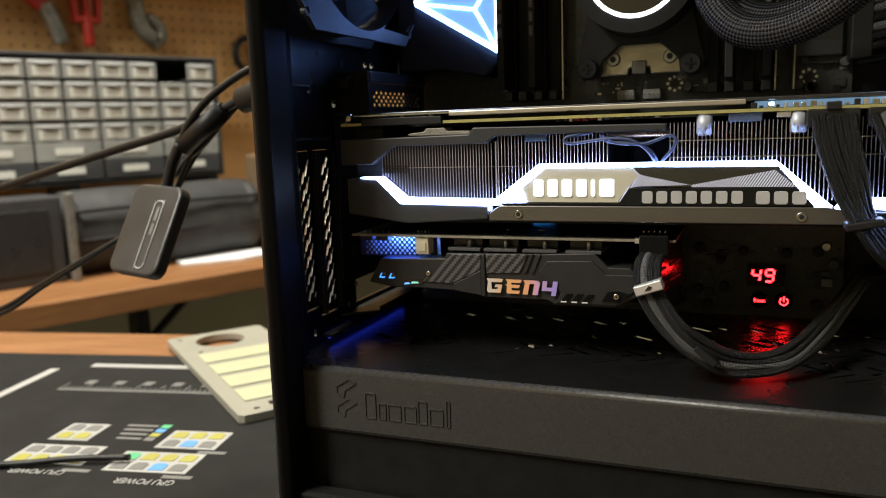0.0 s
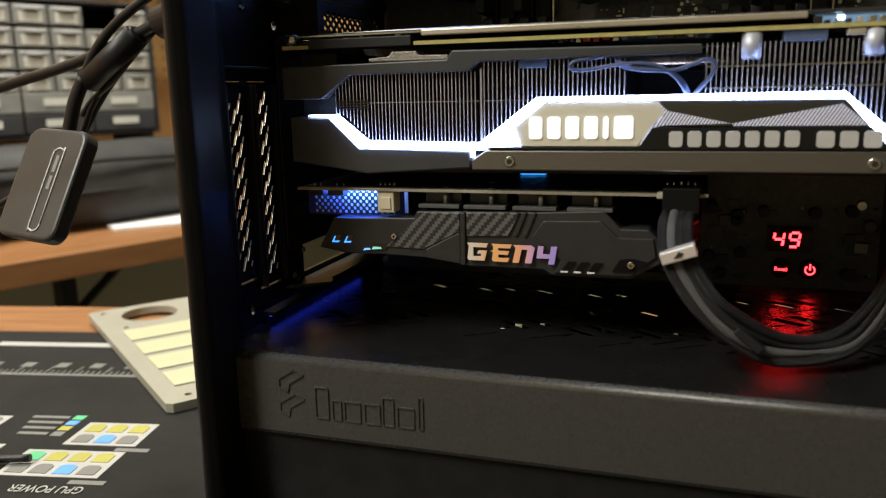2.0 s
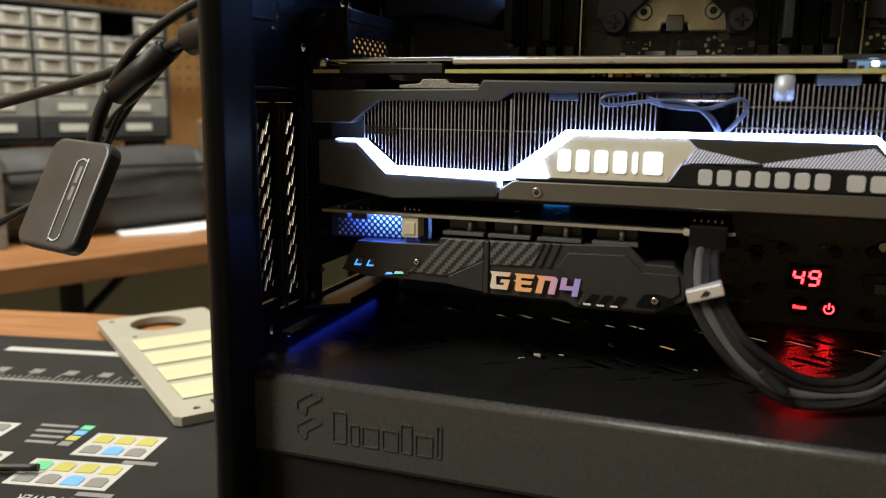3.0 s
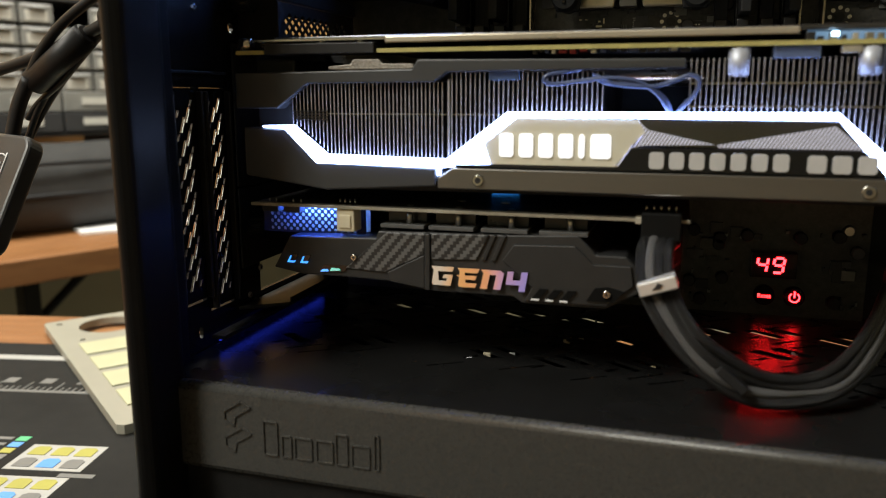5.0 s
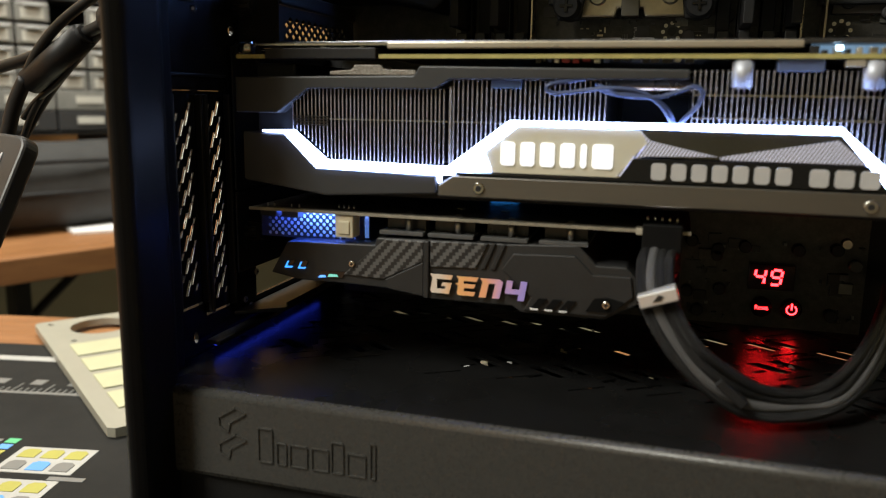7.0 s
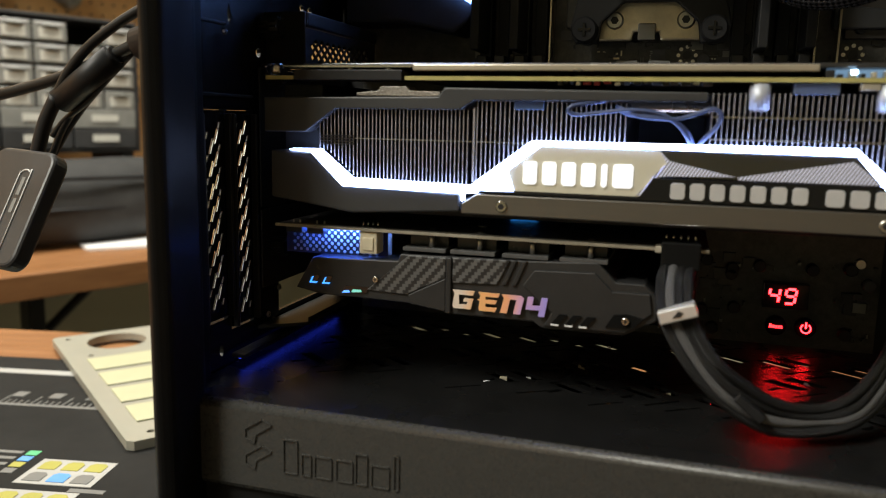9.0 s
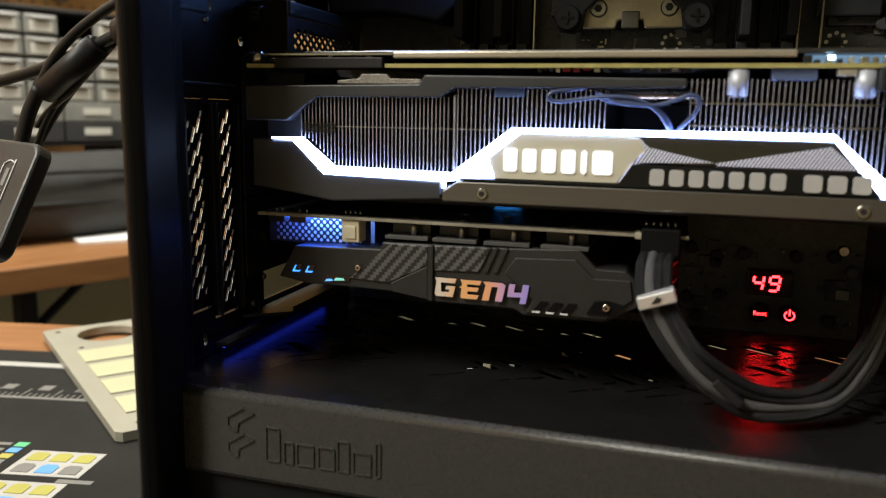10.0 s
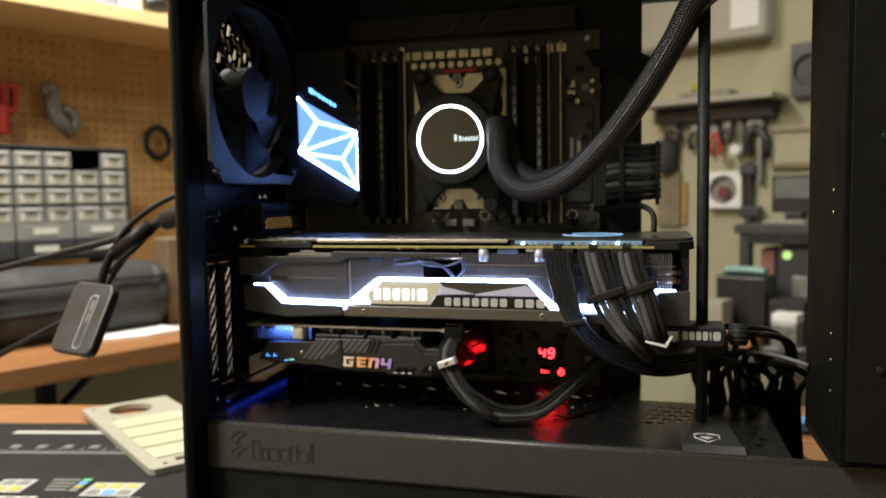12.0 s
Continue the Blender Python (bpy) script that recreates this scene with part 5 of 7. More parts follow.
io = part("connector_cover", b, DARKPLASTIC, mb, "matt black connector cover with a lit emblem")
quad = [(0.0115, 0.3590), (0.0680, 0.3265), (0.0680, 0.2775), (0.0125, 0.3110)]
prism(b := BM(), quad, 0.1010, 0.1032, "y", 0.0003)
emblem = part("lit_emblem", b, LED_BLUE, io, "ice-blue glowing faceted emblem")
node_a, node_b = (0.0300, 0.3370), (0.0530, 0.3040)
lines = [(quad[0], node_a), (node_a, quad[3]), (node_a, quad[1]), (quad[3], quad[1]), (quad[3], node_b), (node_b, quad[1]), (node_b, quad[2]), (quad[1], quad[2]), (quad[3], quad[2])]
for (p, q), w in zip(lines, (0.0022, 0.0026, 0.0020, 0.0014, 0.0016, 0.0018, 0.0018, 0.0030, 0.0030)):
    p, q = Vector(p), Vector(q)
    s = (q - p).normalized()
    s = Vector((-s.y, s.x)) * w / 2
    prism(b := BM(), [tuple(p + s), tuple(p - s), tuple(q - s), tuple(q + s)], 0.1003, 0.1012, "y")
    part("lit_line", b, LED_ICE, emblem)
x = 0.0225
NAME_ICE = glow("lit_blue_print", (0.12, 0.42, 1.0), 3.0)
for w in (0.0036, 0.0017, 0.0024, 0.0024, 0.0017, 0.0026, 0.0017):
    z = 0.3648 - (x - 0.022) * 0.62
    prism(b := BM(), [(x, z - w * 0.31), (x + w, z - w * 0.93), (x + w, z + 0.0022 - w * 0.62 + (0.0010 if x < 0.023 else 0)), (x, z + 0.0026)], 0.1020, 0.1032, "y")
    part("lit_name_block", b, NAME_ICE, io)
    x += w + 0.0014
prism(b := BM(), [(0.0555, 0.3720), (0.0690, 0.3640), (0.0690, 0.3285), (0.0680, 0.3290), (0.0680, 0.3634), (0.0555, 0.3708)], 0.1010, 0.1030, "y")
part("trim_line", b, PCB_PALE, io)
box(b := BM(), 0.0712, 0.0720, 0.1035, 0.1065, 0.283, 0.322)
part("side_glow", b, LED_BLUE, io)

# ---- cooler pump and hoses ----
pump = thing("cooler_pump", "round black cooler pump with a glowing white ring", "pump")
PX, PZ = 0.1545, 0.3168
rod(b := BM(), (PX, 0.118, PZ), (PX, 0.088, PZ), 0.0375, 64, 0.0360, 0.002)
part("housing", b, RUBBER, pump)
plate(b := BM(), ring_pts(PX, PZ, 0.0360, 64), [ring_pts(PX, PZ, 0.0280, 64)], 0.0840, 0.0880, "y")
part("bezel", b, RUBBER, pump)
plate(b := BM(), ring_pts(PX, PZ, 0.0280, 64), [ring_pts(PX, PZ, 0.0258, 64)], 0.0832, 0.0880, "y")
part("light_ring", b, LED_RING, pump, "glowing white ring")
rod(b := BM(), (PX, 0.0880, PZ), (PX, 0.0836, PZ), 0.0257, 64)
face = part("face", b, SMOKED, pump, "smoked mirror face")
NAME_DIM = glow("lit_ice_print", (0.75, 0.95, 1.0), 0.85)
x = PX + 0.0040
for w, h in ((0.0026, 0.0052), (0.0022, 0.0040), (0.0016, 0.0030), (0.0024, 0.0030), (0.0022, 0.0030), (0.0014, 0.0036), (0.0024, 0.0030), (0.0010, 0.0040)):
    box(b := BM(), x, x + w * 0.72, 0.0830, 0.0836, PZ - 0.0018, PZ - 0.0018 + h)
    part("lit_name_block", b, NAME_DIM, face)
    x += w * 0.78 + 0.0009 + (0.0010 if h > 0.005 else 0)
for s in (1, -1):
    zz = lambda z: PZ + s * z
    prism(b := BM(), [(PX - 0.035, zz(0.0600)), (PX - 0.0240, zz(0.0600)), (PX - 0.0225, zz(0.0500)), (PX - 0.012, zz(0.0405)), (PX + 0.012, zz(0.0405)), (PX + 0.0225, zz(0.0500)), (PX + 0.0240, zz(0.0600)), (PX + 0.035, zz(0.0600)), (PX + 0.038, zz(0.052)), (PX + 0.031, zz(0.022)), (PX - 0.031, zz(0.022)), (PX - 0.038, zz(0.052))], 0.108, 0.112, "y", 0.001)
    arm = part("bracket", b, DARKPLASTIC, pump, "dark mounting bracket")
    for k in (-1, 1):
        rod(b := BM(), (PX + k * 0.0300, 0.118, zz(0.0540)), (PX + k * 0.0300, 0.100, zz(0.0540)), 0.0062, 24, bevel=0.0008)
        c = part("spring_screw", b, RUBBER, arm)
        box(b := BM(), PX + k * 0.0300 - 0.003, PX + k * 0.0300 + 0.003, 0.0994, 0.1000, zz(0.0540) - 0.0006, zz(0.0540) + 0.0006)
        box(b, PX + k * 0.0300 - 0.0006, PX + k * 0.0300 + 0.0006, 0.0992, 0.0999, zz(0.0540) - 0.003, zz(0.0540) + 0.003)
        part("recess", b, PIANO, c)
for dy in (0.0, 0.016):
    tube(b := BM(), [(0.184, 0.092 + dy, 0.330), (0.196, 0.090 + dy, 0.328)], 0.0075, 18, 4)
    part("elbow", b, RUBBER, pump)
hA = [(0.1925, 0.088, 0.330), (0.1955, 0.080, 0.312), (0.1985, 0.072, 0.292), (0.2120, 0.064, 0.2765), (0.232, 0.056, 0.2735), (0.256, 0.048, 0.2835), (0.282, 0.038, 0.307), (0.306, 0.028, 0.337), (0.328, 0.018, 0.371), (0.343, 0.012, 0.398), (0.366, 0.012, 0.412), (0.400, 0.012, 0.414), (0.450, 0.015, 0.414)]
tube(b := BM(), hA, 0.0089, 24, 12)
part("hose", b, HOSE, pump, "thick black braided hose")
hB = [(0.1960, 0.102, 0.332), (0.2020, 0.096, 0.312), (0.2060, 0.090, 0.295), (0.2180, 0.082, 0.2835), (0.236, 0.074, 0.2815), (0.262, 0.066, 0.2925), (0.288, 0.056, 0.316), (0.312, 0.046, 0.347), (0.332, 0.036, 0.380), (0.350, 0.030, 0.406), (0.380, 0.030, 0.416), (0.450, 0.032, 0.418)]
tube(b := BM(), hB, 0.0089, 24, 12)
part("hose", b, HOSE, pump, "thick black braided hose")
tube(b := BM(), [(0.182, 0.092, 0.350), (0.192, 0.095, 0.353), (0.194, 0.104, 0.346), (0.190, 0.112, 0.336)], 0.0013, 8, 8)
part("pump_lead", b, CABLE, pump)

# ---- rear case fan ----
fan = thing("case_fan", "black case fan at rest behind the rear grille", "fan")
FY, FZ, FR = 0.027, 0.353, 0.066
cs = 0.0705
sq = []
for sx, sz in ((1, 1), (-1, 1), (-1, -1), (1, -1)):
    a = math.atan2(sz, sx)
    for da in (-0.35, -0.12, 0.12, 0.35):
        r = min(cs / max(abs(math.cos(a + da)), abs(math.sin(a + da))), cs * 1.30)
        sq.append((FY + r * math.cos(a + da), FZ + r * math.sin(a + da)))
mount = [ring_pts(FY + sx * 0.0625, FZ + sz * 0.0625, 0.0024, 10) for sx in (-1, 1) for sz in (-1, 1)]
for x0, x1 in ((X0 + 0.0005, X0 + 0.004), (0.0095, 0.0125)):
    plate(b := BM(), sq, [ring_pts(FY, FZ, FR, 56)] + mount, x0, x1, "x")
    part("frame", b, DARKPLASTIC, fan)
b = BM()
plate(b, ring_pts(FY, FZ, FR + 0.002, 56), [ring_pts(FY, FZ, FR, 56)], X0 + 0.003, 0.0100, "x")
part("shroud_ring", b, DARKPLASTIC, fan)
rod(b := BM(), (X0 + 0.004, FY, FZ), (0.0105, FY, FZ), 0.021, 40, bevel=0.0015)
part("hub", b, DARKPLASTIC, fan)
for i in range(9):
    b = BM()
    a0 = i * 2 * math.pi / 9
    rows = []
    for j in range(7):
        rr_ = 0.020 + (FR - 0.0215) * j / 6
        row = []
        for k in range(5):
            a = a0 + 0.22 * j / 6 + (k / 4 - 0.5) * 0.62
            x = -0.003 + (k / 4 - 0.5) * 0.014 * (1 - 0.35 * j / 6)
            row.append(b.verts.new((x, FY + rr_ * math.cos(a), FZ + rr_ * math.sin(a))))
        rows.append(row)
    for j in range(6):
        for k in range(4):
            b.faces.new((rows[j][k], rows[j][k + 1], rows[j + 1][k + 1], rows[j + 1][k])).smooth = True
    ex = bmesh.ops.solidify(b, geom=list(b.faces), thickness=0.0012)
    part("blade", b, DARKPLASTIC, fan)
for a in (0.5, 2.6, 4.7):
    tube(b := BM(), [(X0 + 0.002, FY + 0.018 * math.cos(a), FZ + 0.018 * math.sin(a)), (X0 + 0.002, FY + FR * math.cos(a), FZ + FR * math.sin(a))], 0.002, 6, 2)
    part("strut", b, DARKPLASTIC, fan)

# ---- power leads ----


def lead(name, label, starts, path, r, mats, group="", gap=0.0046, rows=1, spread=(1, 0, 0)):
    """A flat bundle of sleeved wires along one path."""
    t = thing(name, label, "cable", group=group)
    n = len(mats)
    for i, m in enumerate(mats):
        k = (i - (n - 1) / 2) * gap
        pts = []
        for j, (p, f) in enumerate(path):
            wob = 0.0006 * math.sin(i * 1.7 + j * 2.1)
            pts.append(Vector(p) + Vector(f) * k + Vector((0, wob, wob)))
        tube(b := BM(), pts, r, 12, 10)
        part("wire", b, m, t)
    return t


K, G = BRAID_BLACK, BRAID_GREY
one = lead("graphics_power_lead", "black sleeved graphics power lead with cable ties", 0,
           [((0.2520, -0.004, 0.2300), (1, 0, 0)), ((0.2540, -0.010, 0.2180), (0.95, 0, 0.2)), ((0.2590, -0.013, 0.2010), (0.75, 0.2, 0.3)), ((0.2650, -0.013, 0.1850), (0.4, 0.5, 0.3)), ((0.2770, -0.008, 0.1690), (0.4, 0.5, 0.4)), ((0.2950, 0.004, 0.1580), (0.2, 0.5, 0.6)), ((0.3180, 0.022, 0.1500), (0, 0.5, 0.8)), ((0.3420, 0.050, 0.1470), (0, 0.5, 0.8)), ((0.3700, 0.085, 0.150), (0, 0.5, 0.8))], 0.0019, [K] * 6, "graphics power leads", 0.0029)
two = lead("graphics_power_lead", "black and grey sleeved graphics power lead with a black comb", 0,
           [((0.2760, -0.004, 0.2300), (1, 0, 0)), ((0.2800, -0.012, 0.2180), (0.95, 0, 0.2)), ((0.2862, -0.016, 0.2010), (0.93, 0, 0.3)), ((0.2945, -0.017, 0.1850), (0.9, 0.1, 0.35)), ((0.3050, -0.014, 0.1720), (0.8, 0.3, 0.4)), ((0.3115, 0.004, 0.1610), (0.7, 0.5, 0.4)), ((0.3180, 0.030, 0.1535), (0.6, 0.4, 0.5)), ((0.3260, 0.060, 0.1490), (0.6, 0.4, 0.5)), ((0.3360, 0.105, 0.145), (0.6, 0.4, 0.5))], 0.0021, [K, G, G, K, K], "graphics power leads", 0.0042)
three = lead("graphics_power_lead", "black and grey sleeved graphics power lead with a black comb", 0,
             [((0.2980, -0.003, 0.2300), (1, 0, 0)), ((0.3012, -0.010, 0.2180), (0.95, 0, 0.2)), ((0.3065, -0.014, 0.2040), (0.93, 0, 0.3)), ((0.3115, -0.014, 0.1880), (0.9, 0.1, 0.2)), ((0.3155, -0.011, 0.1760), (0.9, 0.3, 0.0)), ((0.3205, 0.004, 0.1660), (0.7, 0.5, 0.3)), ((0.3290, 0.030, 0.1590), (0.6, 0.4, 0.5)), ((0.3360, 0.060, 0.1540), (0.6, 0.4, 0.5)), ((0.3460, 0.105, 0.150), (0.6, 0.4, 0.5))], 0.0021, [K, G, G, K, K], "graphics power leads", 0.0042)
for t, x in ((one, 0.2520), (two, 0.2760), (three, 0.2980)):
    box(b := BM(), x - 0.0105, x + 0.0105, -0.004, 0.012, 0.2255, 0.2335, 0.0006)
    p = part("plug", b, CHIP, t, "black plug")
    box(b := BM(), x - 0.003, x + 0.003, -0.0055, -0.003, 0.2330, 0.2365, 0.0005)
    part("latch", b, CHIP, p)
for t, m in ((two, pose(0.2852, -0.0165, 0.2035, 0, -20, 0)), (three, pose(0.3052, -0.0145, 0.2075, 0, -20, 0))):
    box(b := BM(), -0.0130, 0.0130, -0.0034, 0.0034, -0.0026, 0.0026, 0.0008)
    c = part("comb", b, RUBBER, t, "black cable comb")
    c.matrix_basis = m
for m in (pose(0.2645, -0.0140, 0.1845, 0, -10, 0),):
    box(b := BM(), -0.0075, 0.0075, -0.0050, 0.0050, -0.0018, 0.0018, 0.0008)
    c = part("cable_tie", b, RUBBER, one, "black cable tie")
    c.matrix_basis = m
prism(b := BM(), [(0.3105, 0.1740), (0.3230, 0.1715), (0.3265, 0.1775), (0.3280, 0.1772), (0.3240, 0.1695), (0.3105, 0.1725)], -0.0170, -0.0150, "y", 0.0003)
part("clip", b, WHITE_INK, three, "white plastic clip edge")

# adapter card lead, looping over the cover
lead_a = lead("adapter_power_lead", "black and grey sleeved lead looping over the power-supply cover", 0,
              [((0.1755, 0.0050, 0.1660), (1, 0, 0)), ((0.1745, -0.008, 0.1620), (1, 0, 0)), ((0.1762, -0.0140, 0.1520), (1, 0.1, 0.1)), ((0.1850, -0.0165, 0.1375), (0.95, 0, 0.4)), ((0.1965, -0.0150, 0.1260), (0.8, 0.1, 0.7)), ((0.2100, -0.010, 0.1185), (0.4, 0.1, 0.9)), ((0.2260, -0.003, 0.1165), (0, 0.3, 0.9)), ((0.2400, 0.006, 0.1190), (-0.3, 0.3, 0.8)), ((0.2540, 0.030, 0.1270), (-0.4, 0.3, 0.7)), ((0.2680, 0.070, 0.1340), (-0.4, 0.5, 0.6)), ((0.2800, 0.110, 0.1370), (-0.4, 0.5, 0.6)), ((0.2950, 0.130, 0.136), (0, 0.5, 0.6))], 0.0020, [K, G, K, K], "", 0.0030)
box(b := BM(), -0.0066, 0.0066, -0.0038, 0.0038, -0.0024, 0.0024, 0.0006)
c = part("metal_clip", b, material("polished_clip", (0.85, 0.85, 0.86), 0.30, 0.6, 0.05, 50), lead_a, "polished metal cable clip")
c.matrix_basis = pose(0.1762, -0.0160, 0.1538, 0, -19, 0)
prism(b := BM(), [(-0.002, -0.0008), (0.0005, 0.0012), (0.002, 0.0002), (0.0008, -0.0010)], -0.0041, -0.0037, "y")
c2 = part("clip_mark", b, CHIP, c)
box(b := BM(), -0.0060, 0.0060, -0.0052, 0.0052, -0.0016, 0.0016, 0.0006)
c = part("cable_tie", b, RUBBER, lead_a, "black cable tie")
c.matrix_basis = pose(0.2020, -0.0130, 0.1225, 0, 40, 0)

# main board lead, folded flat beside the board
main = thing("main_power_lead", "wide black and grey sleeved main power lead", "cable")
for i in range(9):
    z = 0.3080 - i * 0.0050
    m = G if i in (3, 4, 6) else K
    tube(b := BM(), [(0.276, 0.112, z - 0.002), (0.290, 0.106, z), (0.305, 0.106, z - 0.0008), (0.318, 0.112, z), (0.319, 0.125, z), (0.316, 0.150, z)], 0.0025, 12, 8)
    part("wire", b, m, main)
box(b := BM(), 0.2890, 0.2935, 0.1020, 0.1100, 0.2620, 0.3110, 0.0008)
part("comb", b, RUBBER, main, "black cable comb")
box(b := BM(), 0.268, 0.279, 0.108, 0.130, 0.2600, 0.3115, 0.001)
part("plug", b, CHIP, main, "black plug")
box(b := BM(), 0.3170, 0.3200, 0.1080, 0.1400, 0.2610, 0.3120, 0.0006)
part("end_comb", b, RUBBER, main)
for i in range(4):
    tube(b := BM(), [(0.262 + 0.002 * i, 0.120, 0.386 - 0.003 * i), (0.285, 0.112, 0.385 - 0.004 * i), (0.305, 0.112, 0.380 - 0.004 * i), (0.318, 0.130, 0.377 - 0.004 * i), (0.318, 0.160, 0.375 - 0.004 * i)], 0.0024, 10, 8)
    solid("fan_lead", b, K, "black sleeved lead along the board edge", "cable", "board edge leads")
tube(b := BM(), [(0.270, 0.100, 0.2580), (0.290, 0.085, 0.2600), (0.306, 0.070, 0.2610), (0.315, 0.062, 0.2550), (0.316, 0.058, 0.2420)], 0.0022, 10, 8)
solid("thin_lead", b, CABLE, "thin black lead over the graphics card", "cable")
# dark loose leads behind the stand
rl = random.Random(8)
for i in range(10):
    x = 0.356 + 0.0036 * i
    top = 0.135 + rl.uniform(0.0, 0.030)
    tube(b := BM(), [(x + rl.uniform(-0.01, 0.01), 0.100, 0.050), (x, 0.099, 0.100), (x + rl.uniform(-0.012, 0.012), 0.094 + rl.uniform(-0.012, 0.004), top - 0.008), (x + 0.014, 0.080 + rl.uniform(-0.015, 0.02), top + 0.004), (x + 0.030 + rl.uniform(-0.01, 0.012), 0.092, top - 0.010), (x + 0.036, 0.108, 0.110), (x + 0.040, 0.112, 0.050)], 0.0026, 8, 8)
    solid("loose_lead", b, CABLE, "loose black lead looping up behind the power-supply cover", "cable", "loose leads")
tube(b := BM(), [(0.370, 0.09, 0.142), (0.385, 0.07, 0.152), (0.400, 0.05, 0.154), (0.4195, 0.04, 0.150)], 0.0015, 8, 8)
solid("thin_lead", b, GREYINK, "thin grey lead at the case front", "cable")

# ---- support stand under the graphics card ----
stand = thing("support_stand", "black adjustable stand propping up the graphics card", "stand")
prism(b := BM(), [(0.3335, -0.026), (0.3710, -0.026), (0.3655, 0.046), (0.3440, 0.046)], TOP, TOP + 0.0024, "z", 0.001)
base = part("base", b, DARKPLASTIC, stand)
prism(b := BM(), [(-0.0345, TOP), (-0.0345, TOP + 0.0006), (-0.0255, TOP + 0.0028), (-0.0245, TOP + 0.0028), (-0.0245, TOP)], 0.3335, 0.3715, "x", 0.0003)
part("base_edge", b, material("grey_stand_edge", (0.045, 0.045, 0.045), 0.5, 0.0, 0.1, 60), stand, "grey front edge")
b = BM()
sh = [(0.3420, 0.0100), (0.3500, 0.0125), (0.3580, 0.0100), (0.3575, 0.0020), (0.3500, -0.0060), (0.3425, 0.0020)]
for i in range(6):
    p, q = sh[i], sh[(i + 1) % 6]
    tube(b, [(p[0], p[1] - 0.013, TOP + 0.0026), (q[0], q[1] - 0.013, TOP + 0.0026)], 0.0005, 6, 2)
part("shield_mark", b, GREY_INK, base, "pale shield outline")
prism(b := BM(), [(0.3455, -0.0080), (0.3500, -0.0055), (0.3540, -0.0085), (0.3500, -0.0130)], TOP + 0.0023, TOP + 0.0027, "z")
part("shield_mark", b, GREY_INK, base)
rod(b := BM(), (0.3480, 0.022, TOP + 0.004), (0.3480, 0.022, 0.396), 0.0040, 24, bevel=0.001)
part("rod", b, DARKPLASTIC, stand)
prism(b := BM(), [(0.3340, 0.1668), (0.3605, 0.1668), (0.3620, 0.1683), (0.3620, 0.1805), (0.3325, 0.1805), (0.3325, 0.1683)], 0.006, 0.034, "y", 0.0015)
clamp = part("clamp", b, DARKPLASTIC, stand)
box(b := BM(), 0.285, 0.332, 0.010, 0.030, 0.1760, 0.1799, 0.0008)
part("arm", b, DARKPLASTIC, stand)
blocks(0.3345, 0.3590, 6, 0.1713, 0.1772, 0.0052, 0.0009, GREY_INK, clamp, "name_block", [1, 1, 1, 1, 0.4, 1.4])
rod(b := BM(), (0.3620, 0.020, 0.1735), (0.3660, 0.020, 0.1735), 0.0022, 16)
part("knob_shaft", b, STEEL, stand)
rod(b := BM(), (0.3655, 0.020, 0.1735), (0.3775, 0.020, 0.1735), 0.0068, 24, bevel=0.0008)
knob = part("knob", b, DARKPLASTIC, stand, "knurled black knob")
for i in range(14):
    a = i * math.pi / 7
    rod(b := BM(), (0.3662, 0.020 + 0.0066 * math.cos(a), 0.1735 + 0.0066 * math.sin(a)), (0.3768, 0.020 + 0.0066 * math.cos(a), 0.1735 + 0.0066 * math.sin(a)), 0.0008, 6)
    part("ridge", b, DARKPLASTIC, knob)

# ---- hanging adapter and its cables behind the case ----
dongle = thing("display_adapter", "small dark plastic adapter hanging from its cable", "adapter")
ux = Vector((0.986, -0.149, -0.051)).normalized()
up = Vector((0.114, 0.449, 0.886))
up = (up - ux * up.dot(ux)).normalized()
DM = Matrix.Translation((-0.1640, 0.036, 0.1668)) @ Matrix((ux, up, ux.cross(up))).transposed().to_4x4()
corner = []
for sx, sy, a0 in ((1, 1, 0), (-1, 1, 90), (-1, -1, 180), (1, -1, 270)):
    corner += [(sx * 0.0158 + 0.008 * math.cos(radians(a0 + 15 * k)), sy * 0.0245 + 0.008 * math.sin(radians(a0 + 15 * k))) for k in range(7)]
prism(b := BM(), corner, -0.004, 0.006, "z", 0.0022, 3)
ob = part("body", b, material("slate_plastic", (0.030, 0.030, 0.031), 0.4, 0.0, 0.1, 60, 0.1, 900), dongle)
ob.matrix_basis = DM
b = BM()
pts = [(0.0042 * math.cos(a), (0.020 if math.sin(a) > 0 else -0.020) + 0.0042 * math.sin(a), 0.0062) for a in [k * math.pi / 8 for k in range(17)]]
tube(b, pts, 0.0005, 6, 2)
o2 = part("engraved_line", b, GREY_INK, ob, "pale engraved outline")
o2.matrix_basis = pose(0.0065, -0.0035, 0, 0, 0, 0)
for y0, y1 in ((-0.002, 0.006), (0.008, 0.018)):
    box(b := BM(), 0.0052, 0.0078, y0 - 0.0015, y1 - 0.0015, 0.0060, 0.0062)
    part("printed_bar", b, GREYINK, ob)
tube(b := BM(), [(-0.1600, 0.0495, 0.1935), (-0.1535, 0.050, 0.2115), (-0.1455, 0.051, 0.2260)], 0.0038, 12, 6)
part("strain_relief", b, RUBBER, dongle)
tube(b := BM(), [(-0.1475, 0.051, 0.2230), (-0.1375, 0.052, 0.2395), (-0.1190, 0.053, 0.2560), (-0.0880, 0.055, 0.2725), (-0.050, 0.054, 0.281), (-0.018, 0.053, 0.281)], 0.0026, 12, 8)
part("cable", b, CABLE, dongle)
rod(b := BM(), (-0.1480, 0.055, 0.2230), (-0.1080, 0.053, 0.2480), 0.0070, 24, 0.0068, 0.002)
solid("ferrite_core", b, RUBBER, "black moulded cable ferrite", "cable")
